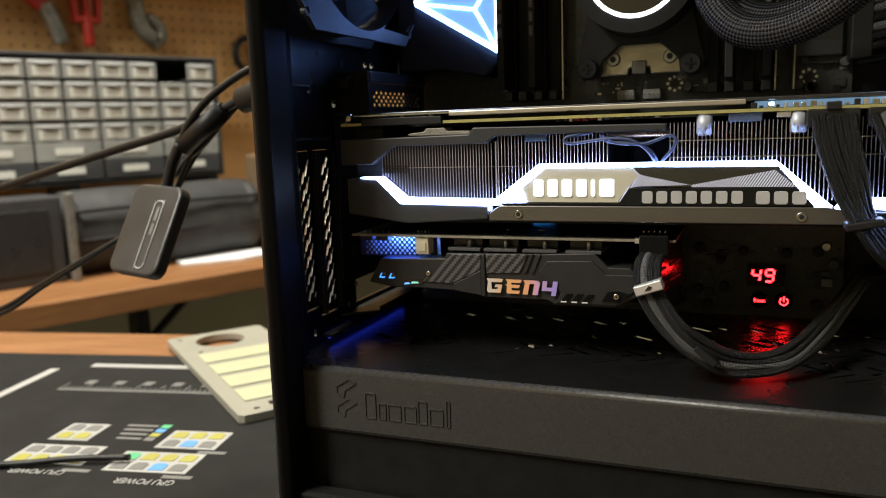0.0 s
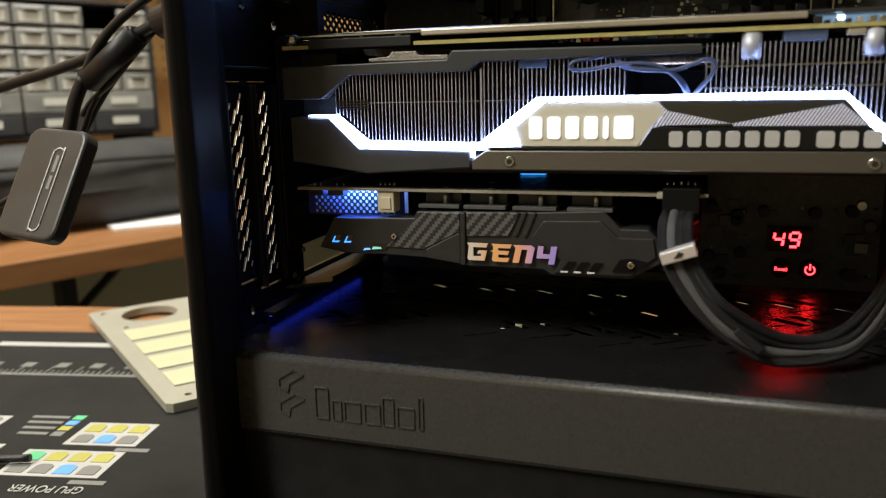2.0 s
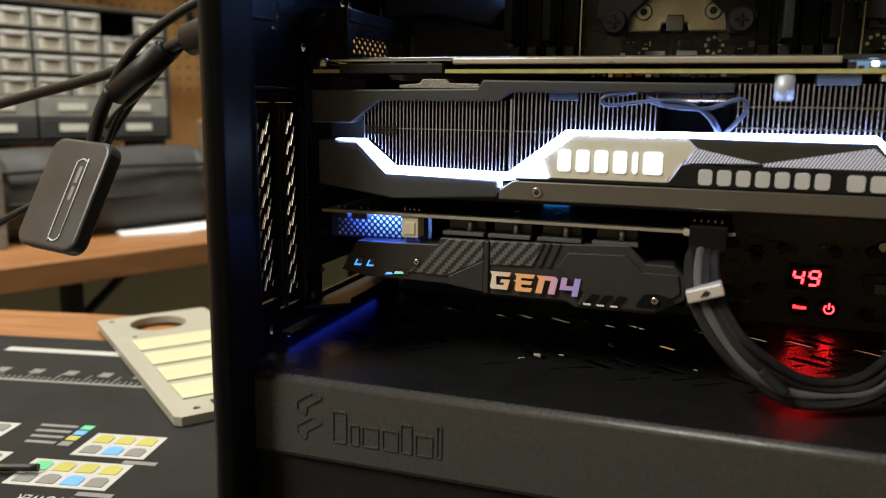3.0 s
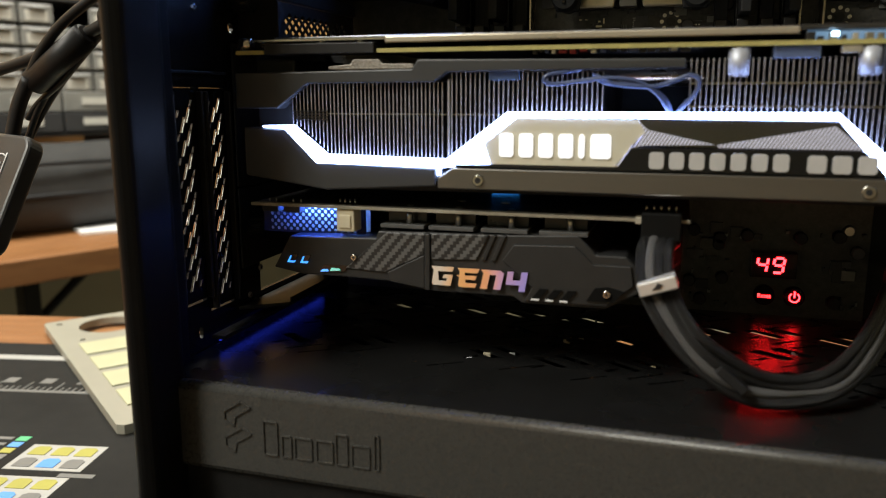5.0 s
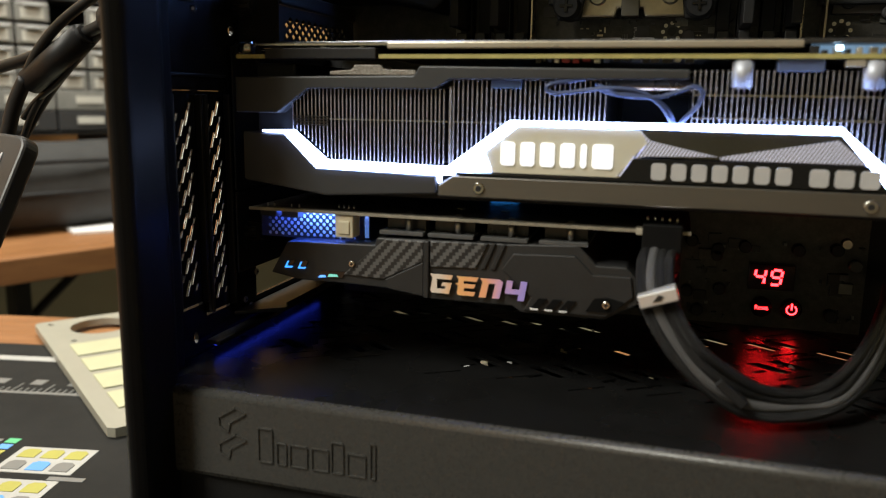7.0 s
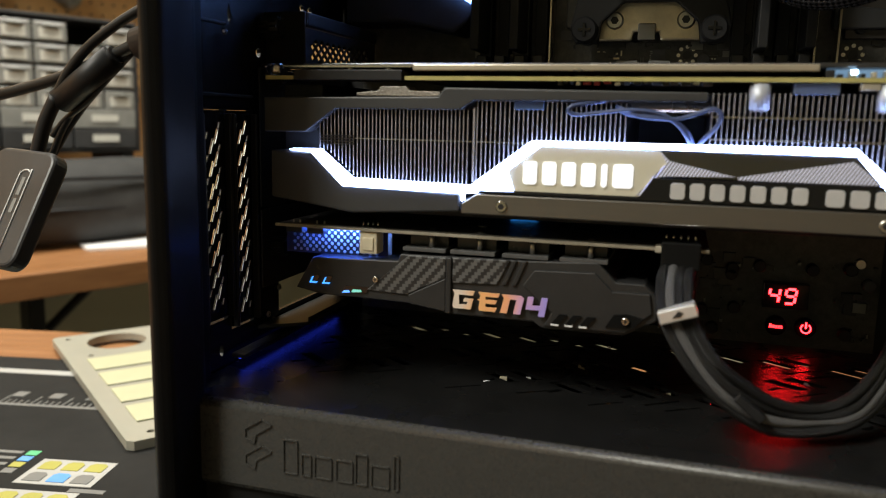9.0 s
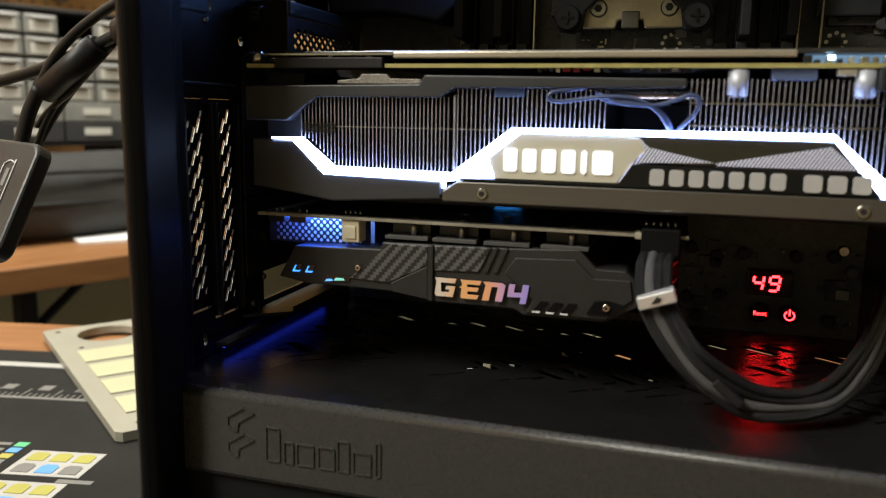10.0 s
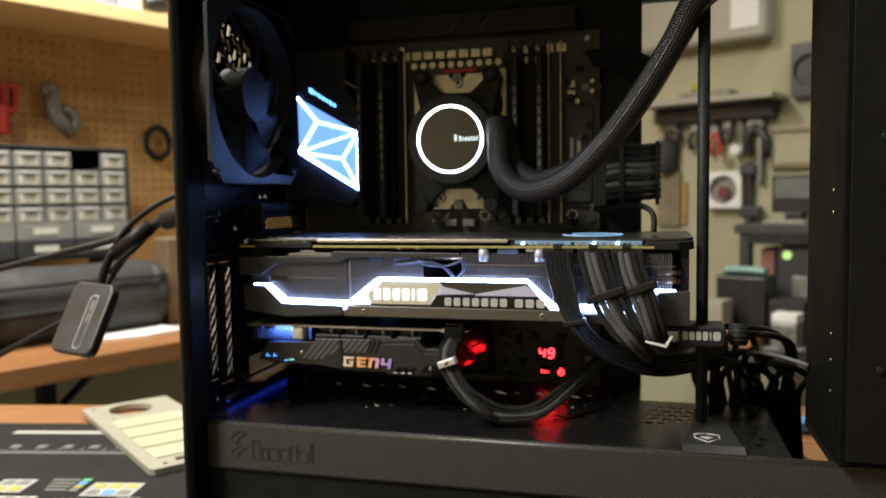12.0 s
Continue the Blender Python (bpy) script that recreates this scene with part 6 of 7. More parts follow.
tube(b := BM(), [(-0.420, 0.060, 0.176), (-0.329, 0.060, 0.1965), (-0.268, 0.058, 0.2100), (-0.208, 0.057, 0.2230), (-0.152, 0.056, 0.2350), (-0.110, 0.054, 0.2480), (-0.070, 0.052, 0.2620), (-0.018, 0.050, 0.2680)], 0.0031, 12, 10)
solid("display_cable", b, CABLE, "thick black cable running to the case back", "cable")
tube(b := BM(), [(-0.160, 0.062, 0.205), (-0.150, 0.061, 0.214), (-0.128, 0.058, 0.2270), (-0.100, 0.055, 0.2520)], 0.0016, 8, 8)
solid("thin_lead", b, CABLE, "thin black lead beside the ferrite", "cable")
rod(b := BM(), (-0.095, 0.052, 0.2520), (-0.050, 0.051, 0.2650), 0.0085, 20, 0.0095, 0.002)
solid("cable_plug", b, RUBBER, "black moulded plug at the case back", "plug")
for o in (0.0, 0.0042):
    tube(b := BM(), [(-0.450, 0.060, 0.068 - o), (-0.351, 0.060, 0.0960 - o), (-0.300, 0.060, 0.1195 - o * 0.6), (-0.253, 0.060, 0.1410 - o * 0.4), (-0.2230, 0.066, 0.1560), (-0.1920, 0.070, 0.1700), (-0.1690, 0.066, 0.1880), (-0.1520, 0.062 + o, 0.2100), (-0.1340, 0.060 + o, 0.2270), (-0.1000, 0.056, 0.2500)], 0.0019, 10, 8)
    solid("power_cable", b, CABLE, "black cable drooping up to the ferrite", "cable", "drooping cables")

# ---- desk mat with printed diagrams ----
MATM = DESK
MI = MATM.inverted()
mat_ob = thing("desk_mat", "dark grey printed desk mat on the wooden desk", "desk mat")
prism(b := BM(), [(-0.50, -0.42), (0.52, -0.42), (0.52, 0.318), (-0.50, 0.318)], -0.0028, 0.0, "z", 0.0008)
sheet = part("sheet", b, MAT, mat_ob)
sheet.matrix_basis = MATM


def printed(x0, x1, y0, y1, m, name, z=0.0004):
    box(b := BM(), x0, x1, y0, y1, 0.0, z)
    ob = part(name, b, m, sheet)
    return ob


def connector_print(cx, cy, cols, colours):
    """A white block of sockets, two rows."""
    w = 0.0150
    printed(cx - cols * w / 2 - 0.002, cx + cols * w / 2 + 0.002, cy - 0.0165, cy + 0.0165, PALEINK, "printed_block")
    for i, m in enumerate(colours):
        c, r = i % cols, i // cols
        x, y = cx + (c - (cols - 1) / 2) * w, cy + (0.0078 if r == 0 else -0.0078)
        prism(b := BM(), [(x - 0.0056, y - 0.0056), (x + 0.0056, y - 0.0056), (x + 0.0056, y + 0.0032), (x + 0.0032, y + 0.0056), (x - 0.0032, y + 0.0056), (x - 0.0056, y + 0.0032)], 0.0004, 0.0008, "z")
        part("printed_socket", b, m, sheet)


Yw, Bl, Gr, Gn = YELLOW, BLUEINK, GREYINK, GREENINK


def on_mat(x, y):
    v = MI @ Vector((x, y, 0))
    return v.x, v.y


connector_print(*on_mat(-0.275, 0.058), 2, [Gr, Gr, Yw, Yw])
connector_print(*on_mat(-0.2575, 0.0185), 4, [Gr, Gr, Gr, Gr, Yw, Yw, Yw, Yw])
connector_print(*on_mat(-0.1735, 0.0715), 3, [Yw, Yw, Yw, Gr, Bl, Gr])
connector_print(*on_mat(-0.1745, 0.0295), 4, [Gn, Yw, Yw, Yw, Gr, Gr, Bl, Gr])
lx, ly = on_mat(-0.2110, 0.072)
for i, m in enumerate((Gn, Bl, Yw, GREYINK)):
    printed(lx - 0.004, lx + 0.004, ly + 0.0125 - 0.0085 * i, ly + 0.0190 - 0.0085 * i, m, "legend_swatch")
    printed(lx - 0.034 + 0.002 * i, lx - 0.007, ly + 0.0140 - 0.0085 * i, ly + 0.0175 - 0.0085 * i, GREYINK, "legend_bar")
gx, gy = on_mat(-0.1590, 0.0010)
lettering("printed_caption", "GPU POWER", 0.01, 0.0002, pose(gx + 0.022, gy + 0.004, 0.0004, 0, 0, 180), PALEINK, sheet, 0, 0.044, 0.0075)
gx, gy = on_mat(-0.246, -0.010)
lettering("printed_caption", "CPU POWER", 0.01, 0.0002, pose(gx + 0.022, gy + 0.004, 0.0004, 0, 0, 180), PALEINK, sheet, 0, 0.044, 0.0065)
for x, y in ((-0.137, 0.0150), (-0.140, 0.0565), (-0.2150, 0.0020)):
    px, py = on_mat(x, y)
    printed(px - 0.016, px + 0.006, py - 0.0022, py + 0.0022, GREYINK, "printed_bar")
rx, ry = on_mat(-0.3500, 0.2130)
printed(rx - 0.060, rx + 0.075, ry - 0.0035, ry + 0.0065, PALEINK, "printed_bar")
rx, ry = on_mat(-0.3820, 0.1320)
printed(rx, rx + 0.200, ry, ry + 0.0040, GREYINK, "ruler_line")
for i in range(40):
    printed(rx + 0.005 * i, rx + 0.005 * i + 0.0012, ry + 0.004, ry + (0.020 if i % 5 == 0 else 0.011), GREYINK, "ruler_tick")
for i in range(6):
    printed(rx + 0.016 + 0.03 * i, rx + 0.026 + 0.03 * i, ry + 0.018, ry + 0.028, GREYINK, "ruler_figure")
lx2, ly2 = on_mat(-0.4300, 0.138)
printed(lx2 - 0.004, lx2 + 0.006, ly2 - 0.16, ly2 + 0.045, PALEINK, "printed_bar")
tube(b := BM(), [(-0.33, -0.03, 0.003), (-0.27, -0.010, 0.003), (-0.23, 0.010, 0.004), (-0.1920, 0.024, 0.004)], 0.0024, 8, 8)
solid("thin_lead", b, CABLE, "thin black lead lying on the desk mat", "cable")

# cream acrylic plate lying on the mat
cx0 = Vector((-0.158, 0.108, 0))
ua = (Vector((-0.384, 0.284, 0)) - cx0)
La, Lb = ua.length, 0.106
ang = math.degrees(math.atan2(-ua.y, -ua.x))
PM = Matrix.Translation((-0.384, 0.284, 0.0005)) @ pose(0, 0, 0, 0, 0, ang)
acry = thing("acrylic_plate", "cream acrylic plate with yellowish strips lying on the mat", "plate", PM)
plate(b := BM(), [(0.004, 0), (La - 0.004, 0), (La, 0.004), (La, Lb - 0.004), (La - 0.004, Lb), (0.004, Lb), (0, Lb - 0.004), (0, 0.004)], [ring_pts(0.038, 0.050, 0.026, 40), ring_pts(0.012, 0.012, 0.0028, 12), ring_pts(La - 0.012, 0.018, 0.0028, 12)] + [ring_pts(0.075, 0.020, 0.0025, 12)], 0.0, 0.0065, "z")
part("sheet", b, CREAM, acry)
for i in range(4):
    x0 = 0.088 + 0.044 * i
    prism(b := BM(), [(x0, 0.014), (x0 + 0.034, 0.014), (x0 + 0.036, Lb - 0.012), (x0 + 0.002, Lb - 0.012)], 0.0066, 0.0078, "z", 0.0004)
    part("strip", b, CREAM2, acry, "yellowish film strip")
box(b := BM(), La - 0.020, La - 0.014, 0.030, 0.062, 0.0066, 0.0076)
part("dark_strip", b, CHIP, acry)

# ---- drawer cabinet against the pegboard ----
cab = thing("drawer_cabinet", "dark cabinet of small clear parts drawers with paper labels", "drawer cabinet", ROOM)
S0, S1, ZB, ZC = -0.06, 0.566, 0.145, 0.389
box(b := BM(), S0, S1, 1.345, 1.350, ZB, ZC, 0.001)
part("back", b, DARKFRAME, cab)
for z in (ZB, ZC - 0.006):
    box(b := BM(), S0, S1, 1.19, 1.345, z, z + 0.006, 0.001)
    part("shelf", b, DARKFRAME, cab)
for s in (S0, S1 - 0.006):
    box(b := BM(), s, s + 0.006, 1.19, 1.345, ZB + 0.006, ZC - 0.006, 0.001)
    part("side", b, DARKFRAME, cab)
cw, ch = 0.0610, 0.0372
rr = random.Random(3)
dr = BM()
box(dr, 0.002, cw - 0.002, 0.0, 0.004, 0.002, ch - 0.002, 0.0015)
box(dr, 0.004, cw - 0.004, 0.004, 0.120, 0.002, 0.004)
box(dr, 0.016, cw - 0.016, -0.007, 0.0, ch * 0.72, ch * 0.78, 0.001)
dme = mesh_of("drawer", dr, DRAWER)
lb = BM()
box(lb, 0.011, cw - 0.011, -0.0012, 0.0, ch * 0.16, ch * 0.64)
lme = mesh_of("label", lb, LABEL)
lb2 = BM()
box(lb2, 0.006, cw - 0.006, -0.0010, 0.0, ch * 0.80, ch * 0.92)
lme2 = mesh_of("label_strip", lb2, GREY_INK)
for r in range(4):
    for c in range(10):
        s, z = S1 - 0.008 - (c + 1) * cw, ZC - 0.010 - (r + 1) * (ch + 0.0015)
        if r == 0 and c == 1:
            continue
        d = new("drawer", dme)
        d.parent = cab
        d.matrix_basis = pose(s, 1.188, z)
        l = new("label", lme)
        l.parent = d
        if rr.random() < 0.85:
            l2 = new("label_strip", lme2)
            l2.parent = d
for r in range(2):
    for c in range(5):
        s, z = S1 - 0.008 - (c + 1) * 0.122, ZB + 0.008 + r * 0.037
        box(b := BM(), s + 0.002, s + 0.120, 1.186, 1.192, z, z + 0.035, 0.0015)
        d = part("drawer", b, DARKFRAME if r == 0 else DRAWER, cab)
        box(b := BM(), s + 0.035, s + 0.085, 1.1845, 1.186, z + 0.012, z + 0.025)
        part("label", b, LABEL, d)
for s in (S0 + 0.01, 0.25, S1 - 0.03):
    box(b := BM(), s, s + 0.02, 1.20, 1.34, BENCH, ZB, 0.001)
    part("riser", b, DARKFRAME, cab)

# tool bag, black box and papers on the bench
bag = thing("tool_bag", "slumped black nylon tool bag on the workbench", "bag", ROOM_B)
tube(b := BM(), [(0.21, 1.13, 0.078), (0.30, 1.125, 0.081), (0.40, 1.12, 0.078), (0.50, 1.122, 0.080), (0.575, 1.13, 0.076)], 0.076, 20, 6, 0.72)
grid_fill_sphere(b, (0.575, 1.13, 0.076), 0.070, (0.5, 0.85, 1))
grid_fill_sphere(b, (0.21, 1.13, 0.078), 0.072, (0.5, 0.85, 1))
part("bag_body", b, BAG, bag)
for z in (0.065, 0.118):
    tube(b := BM(), [(0.20, 1.076, z), (0.38, 1.064, z + 0.004), (0.585, 1.076, z)], 0.004, 8, 6)
    part("strap", b, RUBBER, bag)
blackbox = thing("black_box", "open black plastic box standing on the workbench", "box", ROOM_B)
box(b := BM(), 0.02, 0.19, 1.07, 1.16, 0.0, 0.15, 0.004)
part("shell", b, DARKFRAME, blackbox)
box(b := BM(), 0.045, 0.165, 1.066, 1.070, 0.02, 0.13, 0.002)
part("front", b, CHIP, blackbox)
box(b := BM(), 0.192, 0.206, 1.05, 1.065, 0.0, 0.155, 0.003)
part("upright", b, TOOLGREY, blackbox)
prism(b := BM(), [(0.385, 1.040), (0.490, 1.000), (0.590, 1.010), (0.570, 1.090), (0.400, 1.110)], 0.0, 0.006, "z", 0.001)
solid("paper_pad", b, PAPER, "white paper sheets on the workbench", "paper", at=ROOM_B)
box(b := BM(), 0.60, 0.68, 1.10, 1.16, 0.0, 0.20, 0.006)
solid("cardboard_box", b, material("plain_cardboard", (0.16, 0.11, 0.065), 0.5, 0.0, 0.2, 30), "dark brown cardboard box beside the drawers", "box", at=ROOM_B)
box(b := BM(), 0.635, 0.652, 1.055, 1.075, 0.0, 0.150, 0.004)
solid("wooden_handle", b, PINE, "pale wooden tool handle beside the drawers", "tool", at=ROOM_B)

# shelf over the bench with its goods
pine = thing("wall_shelf", "pale pine shelf on the pegboard wall", "shelf", ROOM)
box(b := BM(), -0.4, 0.95, 1.214, 1.455, 0.680, 0.712, 0.002)
part("board", b, PINE, pine)
box(b := BM(), -0.4, 0.95, 1.200, 1.2135, 0.6795, 0.7115, 0.002)
part("edge_strip", b, PINE, pine)
rs = random.Random(5)
cols = [(0.70, 0.68, 0.62), (0.65, 0.55, 0.12), (0.35, 0.33, 0.50), (0.72, 0.70, 0.66), (0.60, 0.58, 0.30), (0.70, 0.66, 0.60), (0.55, 0.12, 0.10)]
s = -0.1
for i in range(11):
    w = rs.uniform(0.05, 0.085)
    if s + w > 0.655:
        break
    t = thing("storage_tub", "pale packaged goods standing on the pine shelf", "package", ROOM, "packages on the shelf")
    box(b := BM(), s, s + w, 1.23, 1.33, 0.712, 0.712 + rs.uniform(0.09, 0.14), 0.005)
    part("tub", b, material("pack_print", cols[i % 6], 0.5, 0.0, 0.15, 25), t)
    box(b := BM(), s + 0.008, s + w - 0.008, 1.2285, 1.230, 0.730, 0.775)
    part("label", b, material("pack_label", cols[(i + 3) % 6], 0.5, 0.0, 0.1, 25), t)
    s += w + 0.006
tool = thing("power_tool", "red and black tool lying on the pine shelf", "tool", ROOM)
tube(b := BM(), [(0.66, 1.26, 0.735), (0.70, 1.25, 0.750), (0.75, 1.25, 0.752), (0.79, 1.26, 0.738)], 0.024, 14, 5)
part("body", b, CHIP, tool)
tube(b := BM(), [(0.70, 1.235, 0.755), (0.74, 1.232, 0.765), (0.78, 1.235, 0.748), (0.80, 1.24, 0.728)], 0.016, 12, 5)
part("grip", b, RED, tool)

# tools hung on the pegboard
holes_bm = BM()
for i in range(46):
    for k in range(18):
        s, z = 0.02 + i * 0.0254, 0.40 + k * 0.0254 - 0.15
        if z > 0.66:
            continue
        rod(holes_bm, (s, 1.4598, z), (s, 1.4590, z), 0.003, 6)
solid("pegboard_holes", holes_bm, CHIP, "rows of dark holes in the pegboard", "pegboard holes", kind="stuff", at=ROOM)


def hung(name, label, m, pieces):
    t = thing(name, label, "tool", ROOM)
    for nm, bm, mm in pieces:
        part(nm, bm, mm, t)
    return t


b1, b2_ = BM(), BM()
plate(b1, [(0.368, 0.478), (0.424, 0.478), (0.430, 0.545), (0.362, 0.545)], [[(0.378, 0.490), (0.391, 0.490), (0.389, 0.534), (0.376, 0.534)], [(0.402, 0.490), (0.414, 0.490), (0.416, 0.534), (0.403, 0.534)]], 1.420, 1.440, "y")
tube(b2_, [(0.397, 1.430, 0.500), (0.397, 1.428, 0.462), (0.398, 1.430, 0.428)], 0.012, 10, 4)
hung("rivet_tool", "red hand tool hung on the pegboard", ROOM, [("head", b1, RED), ("handle", b2_, RED)])
b1, b2_, b3_ = BM(), BM(), BM()
tube(b1, [(0.312, 1.43, 0.512), (0.322, 1.428, 0.488), (0.334, 1.428, 0.458), (0.340, 1.43, 0.432)], 0.017, 10, 5)
tube(b2_, [(0.270, 1.43, 0.545), (0.290, 1.43, 0.520), (0.312, 1.43, 0.505)], 0.014, 10, 4)
tube(b3_, [(0.300, 1.43, 0.560), (0.308, 1.43, 0.532), (0.318, 1.43, 0.508)], 0.012, 10, 4)
hung("pipe_pliers", "grey pliers with red grips hung on the pegboard", ROOM, [("jaw", b1, TOOLGREY), ("grip", b2_, RED), ("grip", b3_, RED)])
b1, b2_ = BM(), BM()
tube(b1, [(0.505, 1.43, 0.530), (0.508, 1.428, 0.500), (0.520, 1.427, 0.468), (0.538, 1.428, 0.450)], 0.019, 12, 5)
tube(b2_, [(0.530, 1.43, 0.500), (0.552, 1.428, 0.486), (0.562, 1.428, 0.462), (0.548, 1.43, 0.440), (0.528, 1.43, 0.452)], 0.013, 12, 5)
grid_fill_sphere(b1, (0.503, 1.43, 0.540), 0.022, (1, 0.6, 1))
hung("adjustable_wrench", "worn grey wrench hung on the pegboard", ROOM, [("shank", b1, TOOLGREY), ("jaw", b2_, TOOLGREY)])
b1 = BM()
pts = [(0.785 + 0.034 * math.cos(a), 1.435, 0.425 + 0.040 * math.sin(a)) for a in [k * math.pi / 6 for k in range(13)]]
tube(b1, pts, 0.009, 10, 3)
hung("cable_coil", "black cable coil hung on the pegboard", ROOM, [("coil", b1, RUBBER)])

# ---- far wall, seen through the open case ----


def wall_box(name, label, cat, d0, d1, z0, z1, thick, m, bevel=0.006):
    box(b := BM(), 2.34 - thick, 2.338, d0, d1, z0, z1, bevel)
    return solid(name, b, m, label, cat, at=ROOM)


unit = thing("wall_unit", "white plastic wall unit with a square panel", "wall unit", ROOM)
box(b := BM(), 2.25, 2.338, 0.305, 0.86, 0.765, 0.98, 0.015)
part("case", b, CREAM, unit)
box(b := BM(), 2.244, 2.2495, 0.33, 0.42, 0.80, 0.93, 0.006)
part("panel", b, PAPER, unit)
wf = thing("white_wall_fan", "white square computer fan hung on the far wall", "fan", ROOM)
plate(b := BM(), [(0.400, 0.218), (0.512, 0.218), (0.518, 0.224), (0.518, 0.336), (0.512, 0.342), (0.400, 0.342), (0.394, 0.336), (0.394, 0.224)], [ring_pts(0.456, 0.280, 0.048, 32)], 2.290, 2.315, "x")
part("frame", b, PAPER, wf)
rod(b := BM(), (2.312, 0.456, 0.270), (2.295, 0.456, 0.270), 0.020, 20)
part("hub", b, material("dark_red_hub", (0.16, 0.03, 0.03), 0.5, 0.0, 0.2, 40), wf)
rod(b := BM(), (2.336, 0.456, 0.280), (2.318, 0.456, 0.280), 0.047, 24)
part("backing", b, TOOLGREY, wf)
# narrow shelf with its goods, and the tools under it
box(b := BM(), 2.18, 2.338, 0.265, 0.72, 0.566, 0.584, 0.002)
solid("wall_shelf", b, CREAM, "pale narrow shelf on the far wall", "shelf", at=ROOM)
box(b := BM(), 2.20, 2.30, 0.405, 0.575, 0.584, 0.606, 0.004)
solid("tray", b, material("dull_grey_tray", (0.22, 0.21, 0.17), 0.6, 0.0, 0.2, 20), "dull grey tray on the narrow shelf", "tray", at=ROOM)
rod(b := BM(), (2.24, 0.525, 0.606), (2.24, 0.525, 0.640), 0.022, 20, 0.016, 0.004)
solid("tape_roll", b, YELLOW, "yellow tape roll on the grey tray", "tape", at=ROOM)
# dark strip put in for the shelf's shade and the clutter in it
wall_box("shelf_shade_strip", "dark strip standing in for the shade and clutter under the narrow shelf", "rail", 0.290, 0.700, 0.512, 0.563, 0.06, CHIP)
wall_box("tool_holder", "black tool holder below the narrow shelf", "holder", 0.285, 0.372, 0.548, 0.564, 0.09, CHIP)


def far_tool(name, label, d, z0, z1, w, m, lean=0.0):
    """A hanging hand tool: two grips, a joint and a short head."""
    t = thing(name, label, "tool", ROOM)
    zm = z0 + 0.62 * (z1 - z0)
    for k in (-1, 1):
        tube(b := BM(), [(2.310, d, zm), (2.305, d + k * w * 0.36 + lean * 0.5, (zm + z0) / 2), (2.310, d + k * w * 0.30 + lean, z0)], w * 0.17, 8, 4)
        part("grip", b, m, t)
    rod(b := BM(), (2.318, d, zm), (2.300, d, zm), w * 0.32, 14, bevel=0.002)
    part("joint", b, TOOLGREY, t)
    prism(b := BM(), [(d - w * 0.30, zm), (d + w * 0.30, zm), (d + w * 0.10, z1), (d - w * 0.10, z1)], 2.303, 2.318, "x", 0.002)
    part("head", b, CHIP, t)
    return t


far_tool("pliers", "red-handled pliers hanging on the far wall", 0.490, 0.400, 0.536, 0.046, RED)
far_tool("cutters", "black cutters hanging on the far wall", 0.447, 0.435, 0.536, 0.046, CHIP, 0.006)
far_tool("snips", "black snips hanging on the far wall", 0.355, 0.395, 0.550, 0.085, CHIP, -0.008)
far_tool("wrench", "grey wrench hanging on the far wall", 0.405, 0.455, 0.540, 0.026, TOOLGREY)
far_tool("pliers", "dark pliers hanging on the far wall", 0.560, 0.420, 0.540, 0.050, CHIP)
far_tool("cutters", "dark cutters hanging on the far wall", 0.640, 0.450, 0.545, 0.060, CHIP)
rod(b := BM(), (2.28, 0.413, 0.412), (2.338, 0.413, 0.412), 0.019, 24, bevel=0.003)
solid("round_lid", b, PAPER, "small pale round lid on the far wall", "lid", at=ROOM)
tube(b := BM(), [(2.325, 0.450 + 0.012 * math.cos(k * math.pi / 6), 0.372 + 0.012 * math.sin(k * math.pi / 6)) for k in range(13)], 0.003, 8, 2)
solid("hook_ring", b, TOOLGREY, "small metal ring on the far wall", "ring", at=ROOM)
# things beside the tools
BROWNWALL = material("tan_strip", (0.20, 0.165, 0.10), 0.6, 0.0, 0.3, 8)
b = BM()
tube(b, [(2.31, 0.655, 0.455), (2.30, 0.652, 0.420), (2.30, 0.655, 0.375), (2.31, 0.655, 0.350)], 0.036, 14, 5, 0.5)
solid("pouch", b, BAG, "dark cloth pouch hung on the far wall", "pouch", at=ROOM)
wall_box("wall_strip", "tan board on the far wall", "board", 0.618, 0.705, 0.150, 0.348, 0.02, BROWNWALL)
wall_box("level", "ochre spirit level hung on the far wall", "level", 0.598, 0.612, 0.160, 0.310, 0.02, material("ochre_paint", (0.42, 0.27, 0.07), 0.5, 0.0, 0.15, 30), 0.003)
clamp_bar = thing("bar_clamp", "long black bar clamp hung on the far wall", "clamp", ROOM)
box(b := BM(), 2.30, 2.32, 0.364, 0.384, 0.150, 0.372, 0.003)
part("bar", b, CHIP, clamp_bar)
for z, w in ((0.345, 0.030), (0.205, 0.044)):
    box(b := BM(), 2.285, 2.325, 0.376 - w, 0.400, z - 0.018, z + 0.018, 0.005)
    part("jaw", b, DARKFRAME, clamp_bar)
rod(b := BM(), (2.305, 0.372, 0.150), (2.305, 0.372, 0.195), 0.014, 14, bevel=0.004)
part("handle", b, CHIP, clamp_bar)
box(b := BM(), 2.30, 2.338, 0.332, 0.348, 0.300, 0.470, 0.004)
solid("steel_rule", b, TOOLGREY, "dull steel rule hung on the far wall", "ruler", at=ROOM)
wf2 = thing("black_fan", "black square fan hung on the far wall", "fan", ROOM)
plate(b := BM(), [(0.135, 0.571), (0.245, 0.571), (0.245, 0.740), (0.135, 0.740)], [ring_pts(0.190, 0.655, 0.048, 28)], 2.300, 2.325, "x")
part("frame", b, CHIP, wf2)
rod(b := BM(), (2.336, 0.190, 0.655), (2.318, 0.190, 0.655), 0.046, 24)
part("backing", b, DARKFRAME, wf2)
